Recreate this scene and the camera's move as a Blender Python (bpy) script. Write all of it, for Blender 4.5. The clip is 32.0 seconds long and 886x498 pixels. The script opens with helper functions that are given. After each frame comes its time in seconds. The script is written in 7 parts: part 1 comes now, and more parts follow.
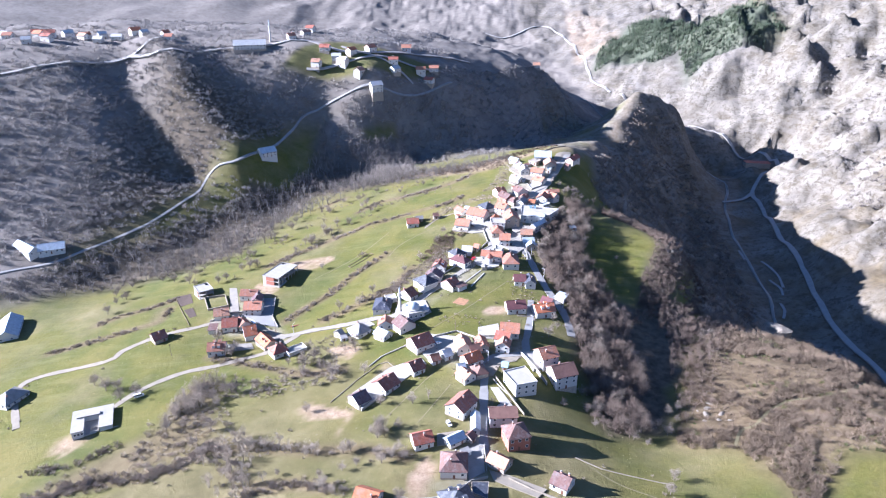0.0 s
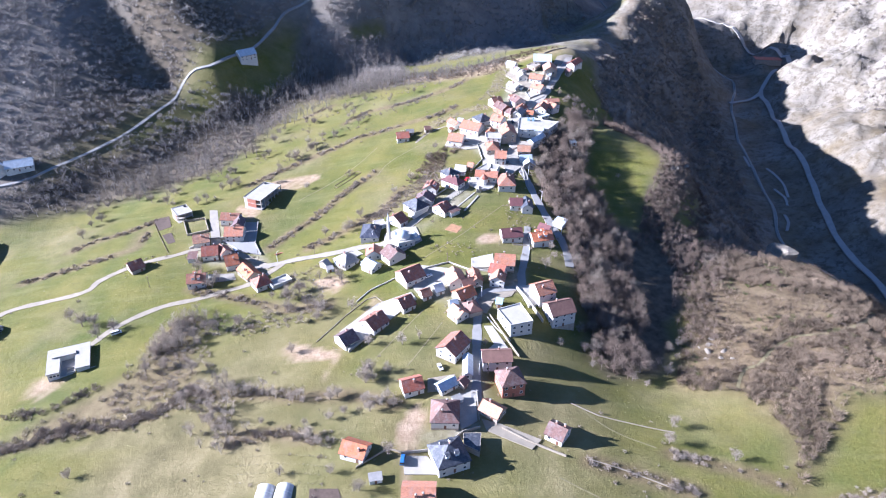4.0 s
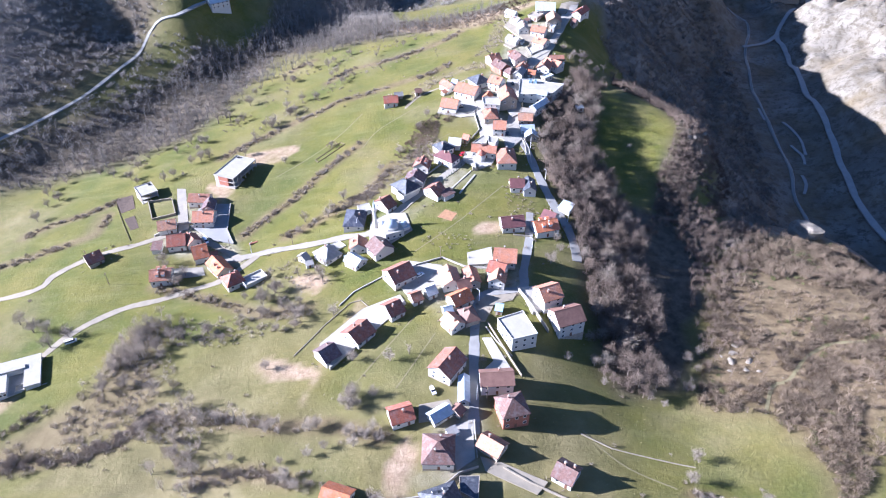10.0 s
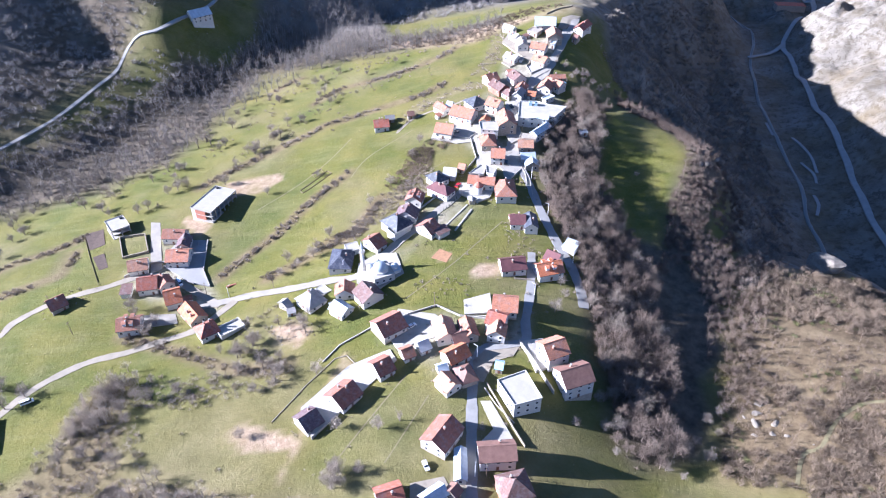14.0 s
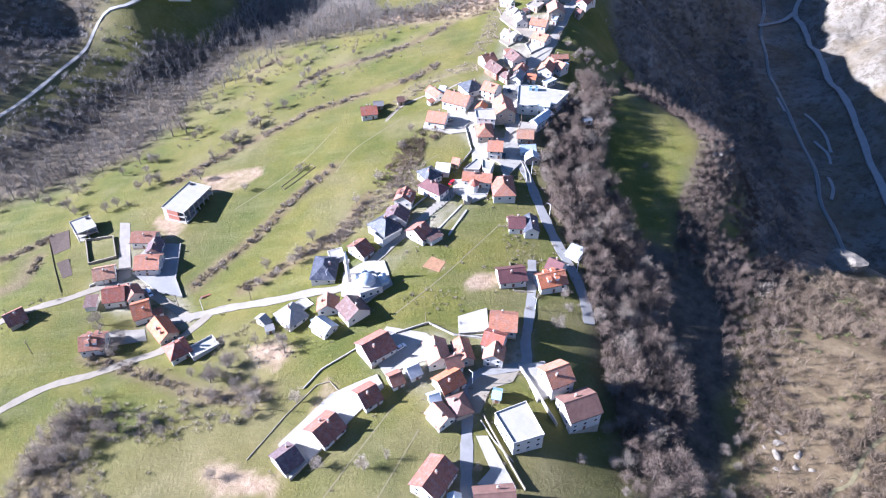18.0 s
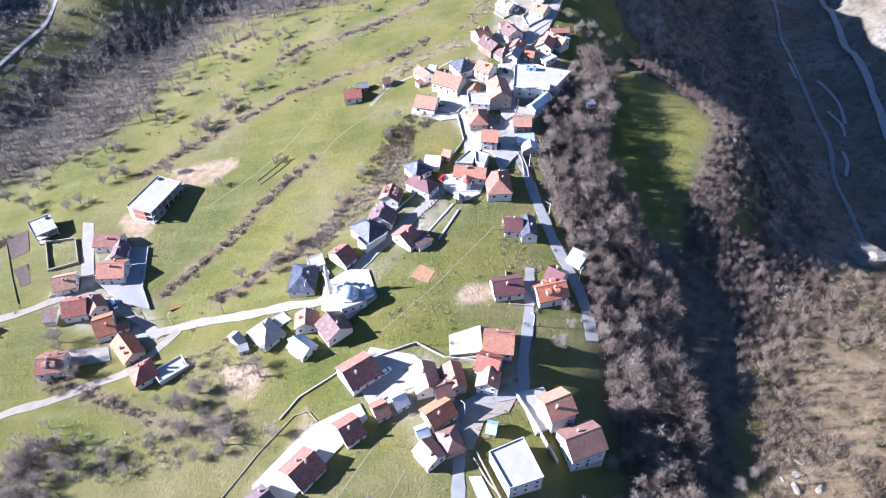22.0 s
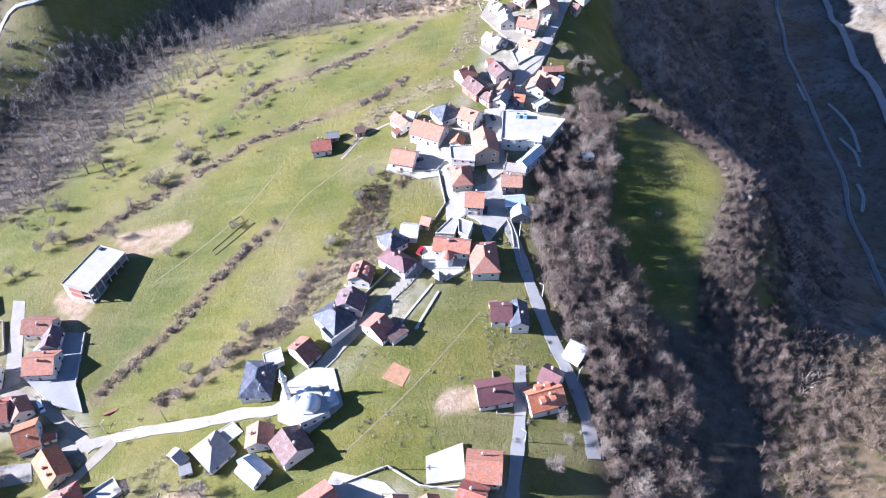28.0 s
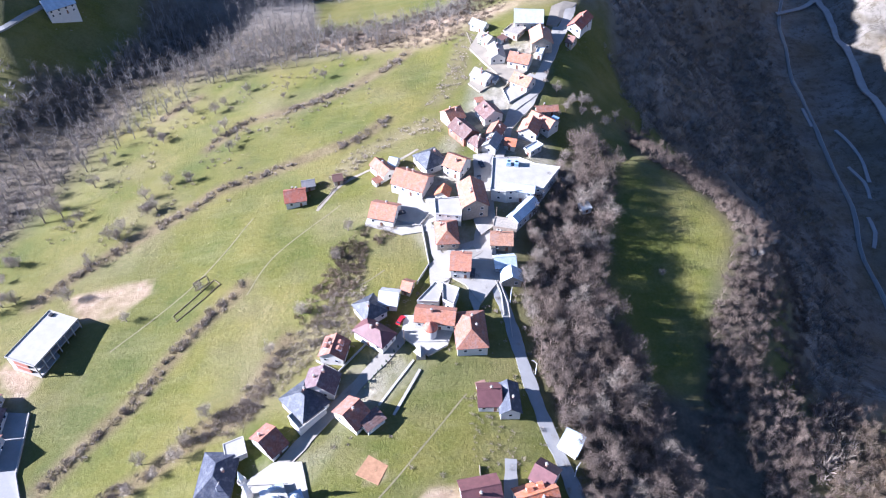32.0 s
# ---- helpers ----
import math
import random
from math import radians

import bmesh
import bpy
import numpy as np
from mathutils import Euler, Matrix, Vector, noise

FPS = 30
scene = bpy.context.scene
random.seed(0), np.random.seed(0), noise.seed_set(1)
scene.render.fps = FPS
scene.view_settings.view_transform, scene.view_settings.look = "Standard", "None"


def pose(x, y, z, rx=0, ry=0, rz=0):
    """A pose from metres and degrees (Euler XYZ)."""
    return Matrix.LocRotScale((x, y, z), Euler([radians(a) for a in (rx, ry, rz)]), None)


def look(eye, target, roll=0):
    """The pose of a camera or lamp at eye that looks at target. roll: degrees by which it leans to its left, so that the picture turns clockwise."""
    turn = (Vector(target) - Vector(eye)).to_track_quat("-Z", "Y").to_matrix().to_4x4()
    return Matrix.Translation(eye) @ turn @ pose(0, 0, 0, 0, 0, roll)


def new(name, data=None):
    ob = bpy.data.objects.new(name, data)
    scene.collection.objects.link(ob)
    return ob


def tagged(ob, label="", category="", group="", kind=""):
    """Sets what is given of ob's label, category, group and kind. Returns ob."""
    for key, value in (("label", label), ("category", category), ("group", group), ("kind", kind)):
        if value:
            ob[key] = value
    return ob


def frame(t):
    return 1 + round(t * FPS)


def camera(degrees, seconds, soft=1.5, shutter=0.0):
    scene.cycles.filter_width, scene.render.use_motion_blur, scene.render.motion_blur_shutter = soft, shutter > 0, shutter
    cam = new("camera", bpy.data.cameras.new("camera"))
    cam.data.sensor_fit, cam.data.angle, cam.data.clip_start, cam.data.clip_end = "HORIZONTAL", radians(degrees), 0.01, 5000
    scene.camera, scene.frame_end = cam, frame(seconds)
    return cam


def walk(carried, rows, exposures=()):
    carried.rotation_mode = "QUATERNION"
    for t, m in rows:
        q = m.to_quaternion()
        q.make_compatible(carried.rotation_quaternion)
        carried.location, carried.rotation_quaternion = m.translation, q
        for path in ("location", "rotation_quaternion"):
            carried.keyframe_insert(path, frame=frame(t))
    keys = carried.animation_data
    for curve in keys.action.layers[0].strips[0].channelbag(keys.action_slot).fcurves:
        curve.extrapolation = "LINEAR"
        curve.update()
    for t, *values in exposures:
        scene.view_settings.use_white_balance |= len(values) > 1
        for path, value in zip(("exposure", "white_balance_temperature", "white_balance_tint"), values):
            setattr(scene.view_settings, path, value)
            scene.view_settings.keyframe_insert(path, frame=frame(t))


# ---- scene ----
EXPOSURE, KELVIN = 2.36, 4740.0
cam = camera(65.0, 32.0, soft=1.15)
METRES, EYE, TILT, LEAN, TURN = 280.0, 201.6, -23.5, 0.0, 0.0
ROWS = [
    (0.0, 0.0, 0.0, 0.0, 0.0, 0.0, 0.0),
    (0.5, 0.0016, 0.0115, 0.0085, -0.04, -0.0, 0.04),
    (1.0, 0.003, 0.0232, 0.0172, -0.06, -0.01, 0.09),
    (1.5, 0.0043, 0.035, 0.0248, -0.11, -1.79, 0.13),
    (2.0, 0.0056, 0.0462, 0.0313, -0.16, -3.16, 0.15),
    (2.5, 0.0064, 0.0583, 0.0403, -0.23, -5.77, 0.16),
    (3.0, 0.007, 0.0709, 0.0513, -0.3, -7.66, 0.17),
    (3.5, 0.0078, 0.0831, 0.0606, -0.35, -8.98, 0.18),
    (5.5, 0.0093, 0.1313, 0.0975, -0.52, -9.12, 0.23),
    (6.0, 0.0096, 0.1438, 0.1059, -0.57, -9.12, 0.26),
    (6.5, 0.0103, 0.1575, 0.1123, -0.59, -9.09, 0.3),
    (7.0, 0.0108, 0.1725, 0.1176, -0.62, -9.06, 0.34),
    (7.5, 0.0112, 0.1874, 0.1233, -0.66, -9.03, 0.36),
    (8.0, 0.0119, 0.2021, 0.1281, -0.69, -9.09, 0.38),
    (8.5, 0.0124, 0.216, 0.1309, -0.75, -11.46, 0.4),
    (9.0, 0.0129, 0.2323, 0.1399, -0.81, -14.67, 0.42),
    (9.5, 0.0135, 0.2475, 0.1461, -0.84, -14.74, 0.42),
    (10.0, 0.014, 0.2622, 0.1519, -0.87, -14.72, 0.43),
    (10.5, 0.0145, 0.2773, 0.1575, -0.92, -14.7, 0.43),
    (11.0, 0.0153, 0.2921, 0.1632, -0.95, -14.71, 0.44),
    (11.5, 0.0157, 0.307, 0.1689, -1.0, -14.71, 0.45),
    (12.0, 0.0168, 0.3219, 0.1745, -1.03, -14.71, 0.47),
    (12.5, 0.0175, 0.3367, 0.18, -1.08, -14.72, 0.47),
    (13.0, 0.0188, 0.3517, 0.1856, -1.1, -14.71, 0.52),
    (13.5, 0.0196, 0.3666, 0.191, -1.15, -14.69, 0.53),
    (14.0, 0.0205, 0.3816, 0.1962, -1.19, -14.67, 0.58),
    (14.5, 0.022, 0.3961, 0.2016, -1.19, -14.62, 0.61),
    (16.5, 0.0270, 0.4551, 0.223, -1.35, -16.33, 0.73),
    (17.0, 0.0288, 0.4701, 0.2293, -1.4, -16.43, 0.74),
    (17.5, 0.0303, 0.4845, 0.2345, -1.44, -16.69, 0.77),
    (18.0, 0.0318, 0.4988, 0.2392, -1.47, -17.79, 0.82),
    (18.5, 0.0334, 0.5131, 0.2438, -1.53, -18.56, 0.86),
    (19.0, 0.0353, 0.5283, 0.2509, -1.57, -19.34, 0.91),
    (19.5, 0.0366, 0.5425, 0.2553, -1.64, -19.83, 0.95),
    (20.0, 0.0386, 0.5569, 0.2601, -1.68, -20.4, 1.0),
    (20.5, 0.0408, 0.5719, 0.2667, -1.72, -21.59, 1.09),
    (21.0, 0.0431, 0.5863, 0.2726, -1.75, -21.6, 1.13),
    (21.5, 0.0448, 0.6006, 0.2782, -1.82, -21.61, 1.16),
    (22.0, 0.0473, 0.6152, 0.283, -1.84, -21.64, 1.22),
    (22.5, 0.0492, 0.6294, 0.2887, -1.9, -21.66, 1.25),
    (23.0, 0.0517, 0.6439, 0.2943, -1.93, -21.68, 1.28),
    (23.5, 0.0545, 0.6584, 0.2992, -1.96, -21.7, 1.31),
    (24.0, 0.0571, 0.6728, 0.3053, -2.01, -21.76, 1.37),
    (24.5, 0.0596, 0.6874, 0.3105, -2.05, -21.82, 1.37),
    (25.0, 0.0616, 0.7017, 0.3157, -2.13, -21.88, 1.41),
    (25.5, 0.0642, 0.7162, 0.3209, -2.17, -21.95, 1.44),
    (27.5, 0.0754, 0.7752, 0.3432, -2.36, -22.17, 1.52),
    (28.0, 0.0777, 0.7898, 0.3488, -2.43, -22.19, 1.53),
    (28.5, 0.0809, 0.8044, 0.3545, -2.47, -22.2, 1.55),
    (29.0, 0.0835, 0.819, 0.3599, -2.54, -22.2, 1.55),
    (29.5, 0.0869, 0.8336, 0.3652, -2.57, -22.15, 1.59),
    (30.0, 0.0898, 0.8481, 0.37, -2.61, -22.08, 1.59),
    (30.5, 0.0928, 0.8626, 0.3751, -2.66, -22.03, 1.61),
    (31.0, 0.0961, 0.8771, 0.3804, -2.69, -21.97, 1.64),
    (31.5, 0.1, 0.8915, 0.3857, -2.69, -21.91, 1.67),
    (32.0, 0.1026, 0.9057, 0.3907, -2.74, -21.86, 1.68),
]
walk(cam, [(t, pose(0, 0, EYE, TILT, LEAN, TURN) @ pose(METRES * x, METRES * y, METRES * z, 90 + pitch, roll, yaw)) for t, x, y, z, yaw, pitch, roll in ROWS], exposures=[(0.0, EXPOSURE, KELVIN, 23.0), (32.0, EXPOSURE, KELVIN, 23.0)])

# ---- sky and sun: low winter sun from the left of the flight, clear pale sky ----
SUN_UP, SUN_FROM = 21.5, 177.0  # degrees above the horizon; compass turn from +x to where the sun stands
world = bpy.data.worlds.new("sky")
scene.world = world
world.use_nodes = True
wn = world.node_tree
sky = wn.nodes.new("ShaderNodeTexSky")
sky.sky_type = "NISHITA"
sky.sun_disc = False
sky.sun_elevation = radians(SUN_UP)
sky.sun_rotation = radians(90 - SUN_FROM)
sky.air_density, sky.dust_density, sky.ozone_density = 1.0, 0.2, 2.5
wn.links.new(sky.outputs[0], wn.nodes["Background"].inputs[0])
wn.nodes["Background"].inputs[1].default_value = 0.033
sun_data = bpy.data.lights.new("sun", "SUN")
sun_data.energy, sun_data.angle, sun_data.color = 5.0, radians(0.6), (1.0, 0.875, 0.69)
sun = new("sun", sun_data)
_a, _e = radians(SUN_FROM), radians(SUN_UP)
sun.matrix_world = look((900 * math.cos(_a) * math.cos(_e), 340 + 900 * math.sin(_a) * math.cos(_e), 900 * math.sin(_e)), (0, 340, 0))
# ---- the lie of the land: crests, benches, streams and roads as lines of (x, y, z) ----
LAND = []


def lie(*line):
    LAND.append(line)


# village crest, from the near fields to the far end of the houses
lie((22, -224, -13), (17, 67, -13), (13, 190, -8), (13, 258, -4), (22, 325, -1), (34, 381, 3), (50, 448, 7), (67, 504, 11), (78, 560, 16), (95, 616, 24), (125, 655, 27))
# upper edge of the slope on the gorge side
lie((62, 168, -9), (58, 241, -7), (58, 308, -2), (65, 370, 0), (78, 437, 3), (96, 493, 8), (106, 560, 13), (123, 610, 21))
# rocky crest beyond the village up to the peak
lie((125, 655, 24), (157, 717, 2), (185, 784, -5), (230, 885, -3), (267, 963, 17), (287, 977, 13), (336, 997, -4), (386, 1042, -50))
# fields on the valley side
lie((-45, 67, -18), (-34, 215, -8), (-39, 283, -8), (-25, 371, -3), (-13, 426, 1), (6, 504, 6), (22, 571, 10), (41, 596, 13), (67, 627, 19))
lie((-101, 67, -29), (-101, 213, -18), (-106, 291, -16), (-103, 381, -19), (-84, 448, -12), (-60, 465, -7), (-35, 470, -1), (-26, 507, 1))
lie((-179, 90, -38), (-179, 224, -27), (-179, 306, -25), (-168, 365, -21), (-143, 394, -20), (-125, 454, -15), (-90, 526, -10), (-50, 582, -3), (0, 638, 4), (45, 672, 6))
lie((-258, 168, -43), (-252, 336, -34), (-224, 414, -30), (-179, 493, -25), (-134, 571, -19), (-84, 644, -11), (-34, 700, -7), (34, 728, -7))
# stream at the foot of the fields
lie((-582, 134, -56), (-448, 336, -47), (-319, 431, -40), (-263, 479, -37), (-207, 549, -32), (-157, 619, -28), (-106, 694, -22), (-34, 762, -20), (67, 829, -25), (146, 918, -38), (213, 1042, -58), (291, 1131, -78))
# lane on the far bank
lie((-538, 370, -43), (-417, 442, -32), (-336, 478, -26), (-287, 507, -20), (-234, 599, -9), (-226, 645, -4), (-199, 653, 3), (-178, 685, 11), (-162, 728, 21), (-141, 773, 31), (-53, 797, 49), (11, 851, 54))
# brow of the plateau across the valley
lie((-1008, 470, 22), (-672, 582, 50), (-493, 717, 81), (-370, 784, 92), (-269, 834, 96), (-168, 823, 92), (-80, 797, 74), (11, 885, 63), (101, 963, 49), (162, 1008, 16), (207, 1058, -25))
lie((-1008, 694, 67), (-627, 896, 103), (-403, 963, 110), (-233, 930, 103), (-67, 952, 90), (45, 1008, 74), (123, 1075, 45), (179, 1120, 0))
lie((-1008, 963, 62), (-627, 1075, 87), (-336, 1142, 87), (-112, 1165, 69), (34, 1210, 43), (148, 1277, -7))
# mountains behind
lie((-1344, 1344, 45), (-672, 1456, 34), (-224, 1512, 16), (112, 1568, 16), (280, 1568, 22))
lie((-2240, 1904, 291), (-1008, 2016, 213), (-224, 2128, 179), (336, 2128, 190), (784, 2240, 258), (1680, 2240, 482))
lie((-2912, 3248, 582), (-672, 3248, 482), (672, 3248, 515), (2464, 3024, 784))
# river and the valley floor of the gorge
lie((291, 202, -125), (293, 470, -123), (307, 566, -122), (329, 654, -121), (346, 778, -119), (375, 851, -116), (405, 930, -108), (370, 1008, -99), (300, 1120, -83), (241, 1232, -50), (190, 1344, -28), (168, 1456, -9))
lie((340, 197, -116), (344, 400, -114), (350, 500, -113), (352, 556, -113), (365, 611, -113), (379, 665, -112), (392, 742, -110), (414, 850, -107), (418, 893, -104), (470, 948, -92), (437, 1014, -81), (370, 1103, -67), (305, 1221, -40))
# gorge wall under the village
lie((112, 470, -6), (121, 448, -13), (119, 426, -16), (117, 381, -18), (117, 336, -21.5), (115, 300, -21), (103, 263, -18), (90, 224, -10))
lie((143, 526, 0), (168, 493, -3), (175, 475, -3), (157, 437, -12.5), (145, 392, -20.5), (146, 347, -20.5), (135, 312, -20), (125, 263, -15))
lie((122, 532, -1), (136, 562, -6), (142, 605, -8))
lie((207, 482, -50), (197, 442, -46), (181, 403, -32), (168, 370, -24))
lie((252, 493, -99), (263, 526, -103))
lie((168, 627, -11), (202, 605, -50))
lie((224, 560, -69))
lie((218, 784, -56), (263, 717, -95))
lie((269, 885, -36), (314, 896, -78))
# the scrub knoll
lie((146, 112, -16), (151, 202, -10), (161, 244, -8), (174, 293, -14), (185, 336, -18), (207, 392, -31), (235, 435, -56), (249, 446, -59))
lie((246, 112, -22), (241, 224, -13), (252, 291, -21), (260, 358, -38), (269, 420, -58))
lie((370, 134, -62), (336, 246, -47), (308, 336, -56), (293, 403, -74))
lie((243, 476, -92), (280, 470, -103), (308, 437, -108))
# the pale mountain on the far side of the gorge
lie((371, 361, -104), (400, 481, -84), (540, 1006, -43), (470, 1103, -28), (404, 1230, 9), (370, 1344, 34))
lie((482, 336, -45), (538, 493, -22), (582, 672, 0), (627, 829, 20), (661, 986, 50), (627, 1131, 78), (560, 1288, 90), (493, 1456, 101))
lie((784, 269, 123), (851, 560, 168), (918, 851, 196), (963, 1120, 230), (851, 1456, 213), (717, 1792, 213))
lie((1568, 112, 370), (1680, 896, 470), (1680, 1568, 482))
# steep bank above the gorge road
lie((388, 540, -80), (402, 610, -79), (414, 665, -78), (426, 742, -78), (448, 850, -76))
# open land behind the camera
lie((-1008, -560, -78), (-336, -560, -34), (112, -560, -17), (560, -448, -67), (1344, -560, 168))
lie((-2912, -448, 67), (-2912, 1120, 202))
lie((2912, -448, 560), (2912, 1680, 717))
lie((-1680, -1680, -45), (0, -1680, 0), (1680, -1680, 202))
lie((-1568, 560, 67))

# brink of the slope beside the outer lane
lie((66, 305, -8), (72, 322, -9), (76, 345, -5), (77, 371, 0), (72, 398, 2), (68, 428, 3.5), (68, 450, 5))
lie((82, 322, -14), (81, 300, -14), (76, 284, -13))
# foot of the slope wood
lie((98, 425, -6), (100, 385, -12), (101, 340, -16), (98, 300, -17), (84, 265, -15))


def land_fit():
    """Weights of a surface through the lines above (thin rods bent over them)."""
    pts = []
    for line in LAND:
        for (a, b) in zip(line, line[1:]):
            n = max(1, int(math.dist(a[:2], b[:2]) // 70))
            if math.dist(a[:2], b[:2]) > 500:
                n = 2
            pts += [tuple(a[k] + (b[k] - a[k]) * i / n for k in range(3)) for i in range(n)]
        pts.append(line[-1])
    p = np.array(sorted(set(pts)), float)
    d = np.hypot(p[:, None, 0] - p[None, :, 0], p[:, None, 1] - p[None, :, 1])
    n = len(p)
    a = np.zeros((n + 3, n + 3))
    a[:n, :n] = -d - 3.0 * np.eye(n)
    a[:n, n], a[:n, n + 1], a[:n, n + 2] = 1, p[:, 0] / 1000, p[:, 1] / 1000
    a[n:, :n] = a[:n, n:].T
    return p, np.linalg.solve(a, np.r_[p[:, 2], 0, 0, 0])


LAND_P, LAND_W = land_fit()


def land(x, y):
    """Smooth height of the land at x, y (numbers or arrays)."""
    x, y = np.asarray(x, float), np.asarray(y, float)
    z = LAND_W[-3] + LAND_W[-2] * x / 1000 + LAND_W[-1] * y / 1000
    for (px, py, _), w in zip(LAND_P, LAND_W):
        z = z - w * np.sqrt((x - px) ** 2 + (y - py) ** 2 + 60.0)
    return z


# ---- materials ----
def mat_base(name, rough=0.9, metal=0.0):
    m = bpy.data.materials.new(name)
    m.use_nodes = True
    b = m.node_tree.nodes["Principled BSDF"]
    b.inputs["Roughness"].default_value, b.inputs["Metallic"].default_value = rough, metal
    b.inputs["Specular IOR Level"].default_value = 0.3
    return m, m.node_tree, b


def tex(nt, scale, detail=4.0, rough=0.6, coord="Object", stretch=None):
    tc, nz = nt.nodes.new("ShaderNodeTexCoord"), nt.nodes.new("ShaderNodeTexNoise")
    nz.inputs["Scale"].default_value, nz.inputs["Detail"].default_value, nz.inputs["Roughness"].default_value = scale, detail, rough
    out = tc.outputs[coord]
    if stretch:
        mp = nt.nodes.new("ShaderNodeMapping")
        mp.inputs["Scale"].default_value = stretch
        nt.links.new(out, mp.inputs[0])
        out = mp.outputs[0]
    nt.links.new(out, nz.inputs["Vector"])
    return nz.outputs["Fac"]


def ramp(nt, fac, *stops):
    r = nt.nodes.new("ShaderNodeValToRGB")
    el = r.color_ramp.elements
    while len(el) < len(stops):
        el.new(0.5)
    for e, (pos, col) in zip(el, stops):
        e.position, e.color = pos, (*col, 1) if len(col) == 3 else col
    nt.links.new(fac, r.inputs[0])
    return r.outputs[0]


def mix(nt, fac, a, b, how="MIX"):
    n = nt.nodes.new("ShaderNodeMix")
    n.data_type, n.blend_type = "RGBA", how
    for sock, v in ((n.inputs[0], fac), (n.inputs[6], a), (n.inputs[7], b)):
        if isinstance(v, (int, float)):
            sock.default_value = v
        elif isinstance(v, tuple):
            sock.default_value = (*v, 1)
        else:
            nt.links.new(v, sock)
    return n.outputs[2]


def attr(nt, name):
    n = nt.nodes.new("ShaderNodeAttribute")
    n.attribute_name = name
    return n.outputs["Fac"]


def bump(nt, b, height, strength=0.4, distance=0.1):
    n = nt.nodes.new("ShaderNodeBump")
    n.inputs["Strength"].default_value, n.inputs["Distance"].default_value = strength, distance
    nt.links.new(height, n.inputs["Height"])
    nt.links.new(n.outputs[0], b.inputs["Normal"])


def dim(c, f):
    return tuple(v * f for v in c)


def plain(name, col, rough=0.85, var=0.25, scale=0.6, metal=0.0, by_object=0.0):
    """Paint, plaster, concrete and the like: one colour with stains at two sizes."""
    m, nt, b = mat_base(name, rough, metal)
    c = ramp(nt, tex(nt, scale, 5), (0.3, dim(col, 1 - var)), (0.7, dim(col, 1 + var * 0.4)))
    c = mix(nt, 0.35, c, ramp(nt, tex(nt, scale * 9, 3), (0.25, dim(col, 1 - var)), (0.75, col)))
    if by_object:
        oi, hs = nt.nodes.new("ShaderNodeObjectInfo"), nt.nodes.new("ShaderNodeHueSaturation")
        mr = nt.nodes.new("ShaderNodeMapRange")
        mr.inputs["To Min"].default_value, mr.inputs["To Max"].default_value = 1 - by_object, 1 + by_object * 0.5
        nt.links.new(oi.outputs["Random"], mr.inputs[0])
        nt.links.new(mr.outputs[0], hs.inputs["Value"])
        nt.links.new(c, hs.inputs["Color"])
        c = hs.outputs[0]
    nt.links.new(c, b.inputs["Base Color"])
    bump(nt, b, tex(nt, scale * 14, 4), 0.25, 0.03)
    return m


def tiles(name, col, rough=0.8, var=0.35):
    """Clay tile roof: courses up the slope, single tiles lighter or darker, lichen and soot."""
    m, nt, b = mat_base(name, rough)
    tc = nt.nodes.new("ShaderNodeTexCoord")
    mp = nt.nodes.new("ShaderNodeMapping")
    mp.inputs["Scale"].default_value = (1, 1, 2.0)
    nt.links.new(tc.outputs["Object"], mp.inputs[0])
    vor = nt.nodes.new("ShaderNodeTexVoronoi")
    vor.inputs["Scale"].default_value = 2.2
    nt.links.new(mp.outputs[0], vor.inputs["Vector"])
    sep = nt.nodes.new("ShaderNodeSeparateColor")
    nt.links.new(vor.outputs["Color"], sep.inputs[0])
    c = ramp(nt, sep.outputs[0], (0.0, dim(col, 0.72)), (1.0, dim(col, 1.15)))
    pale = tuple(0.5 * v + 0.12 for v in col)
    c = mix(nt, ramp(nt, tex(nt, 0.55, 6, 0.65), (0.48, (0, 0, 0)), (0.66, (0.75, 0.75, 0.75))), c, pale)
    c = mix(nt, ramp(nt, tex(nt, 0.9, 5, 0.7, stretch=(1.0, 1.0, 0.3)), (0.5, (0, 0, 0)), (0.72, (var, var, var))), c, dim(col, 0.35))
    oi, hs, mr = nt.nodes.new("ShaderNodeObjectInfo"), nt.nodes.new("ShaderNodeHueSaturation"), nt.nodes.new("ShaderNodeMapRange")
    mr.inputs["To Min"].default_value, mr.inputs["To Max"].default_value = 0.85, 1.12
    nt.links.new(oi.outputs["Random"], mr.inputs[0])
    nt.links.new(mr.outputs[0], hs.inputs["Value"])
    nt.links.new(c, hs.inputs["Color"])
    nt.links.new(hs.outputs[0], b.inputs["Base Color"])
    wv = nt.nodes.new("ShaderNodeTexWave")
    wv.bands_direction = "Z"
    wv.inputs["Scale"].default_value, wv.inputs["Distortion"].default_value = 2.3, 0.4
    nt.links.new(tc.outputs["Object"], wv.inputs["Vector"])
    bump(nt, b, wv.outputs["Fac"], 0.5, 0.06)
    return m


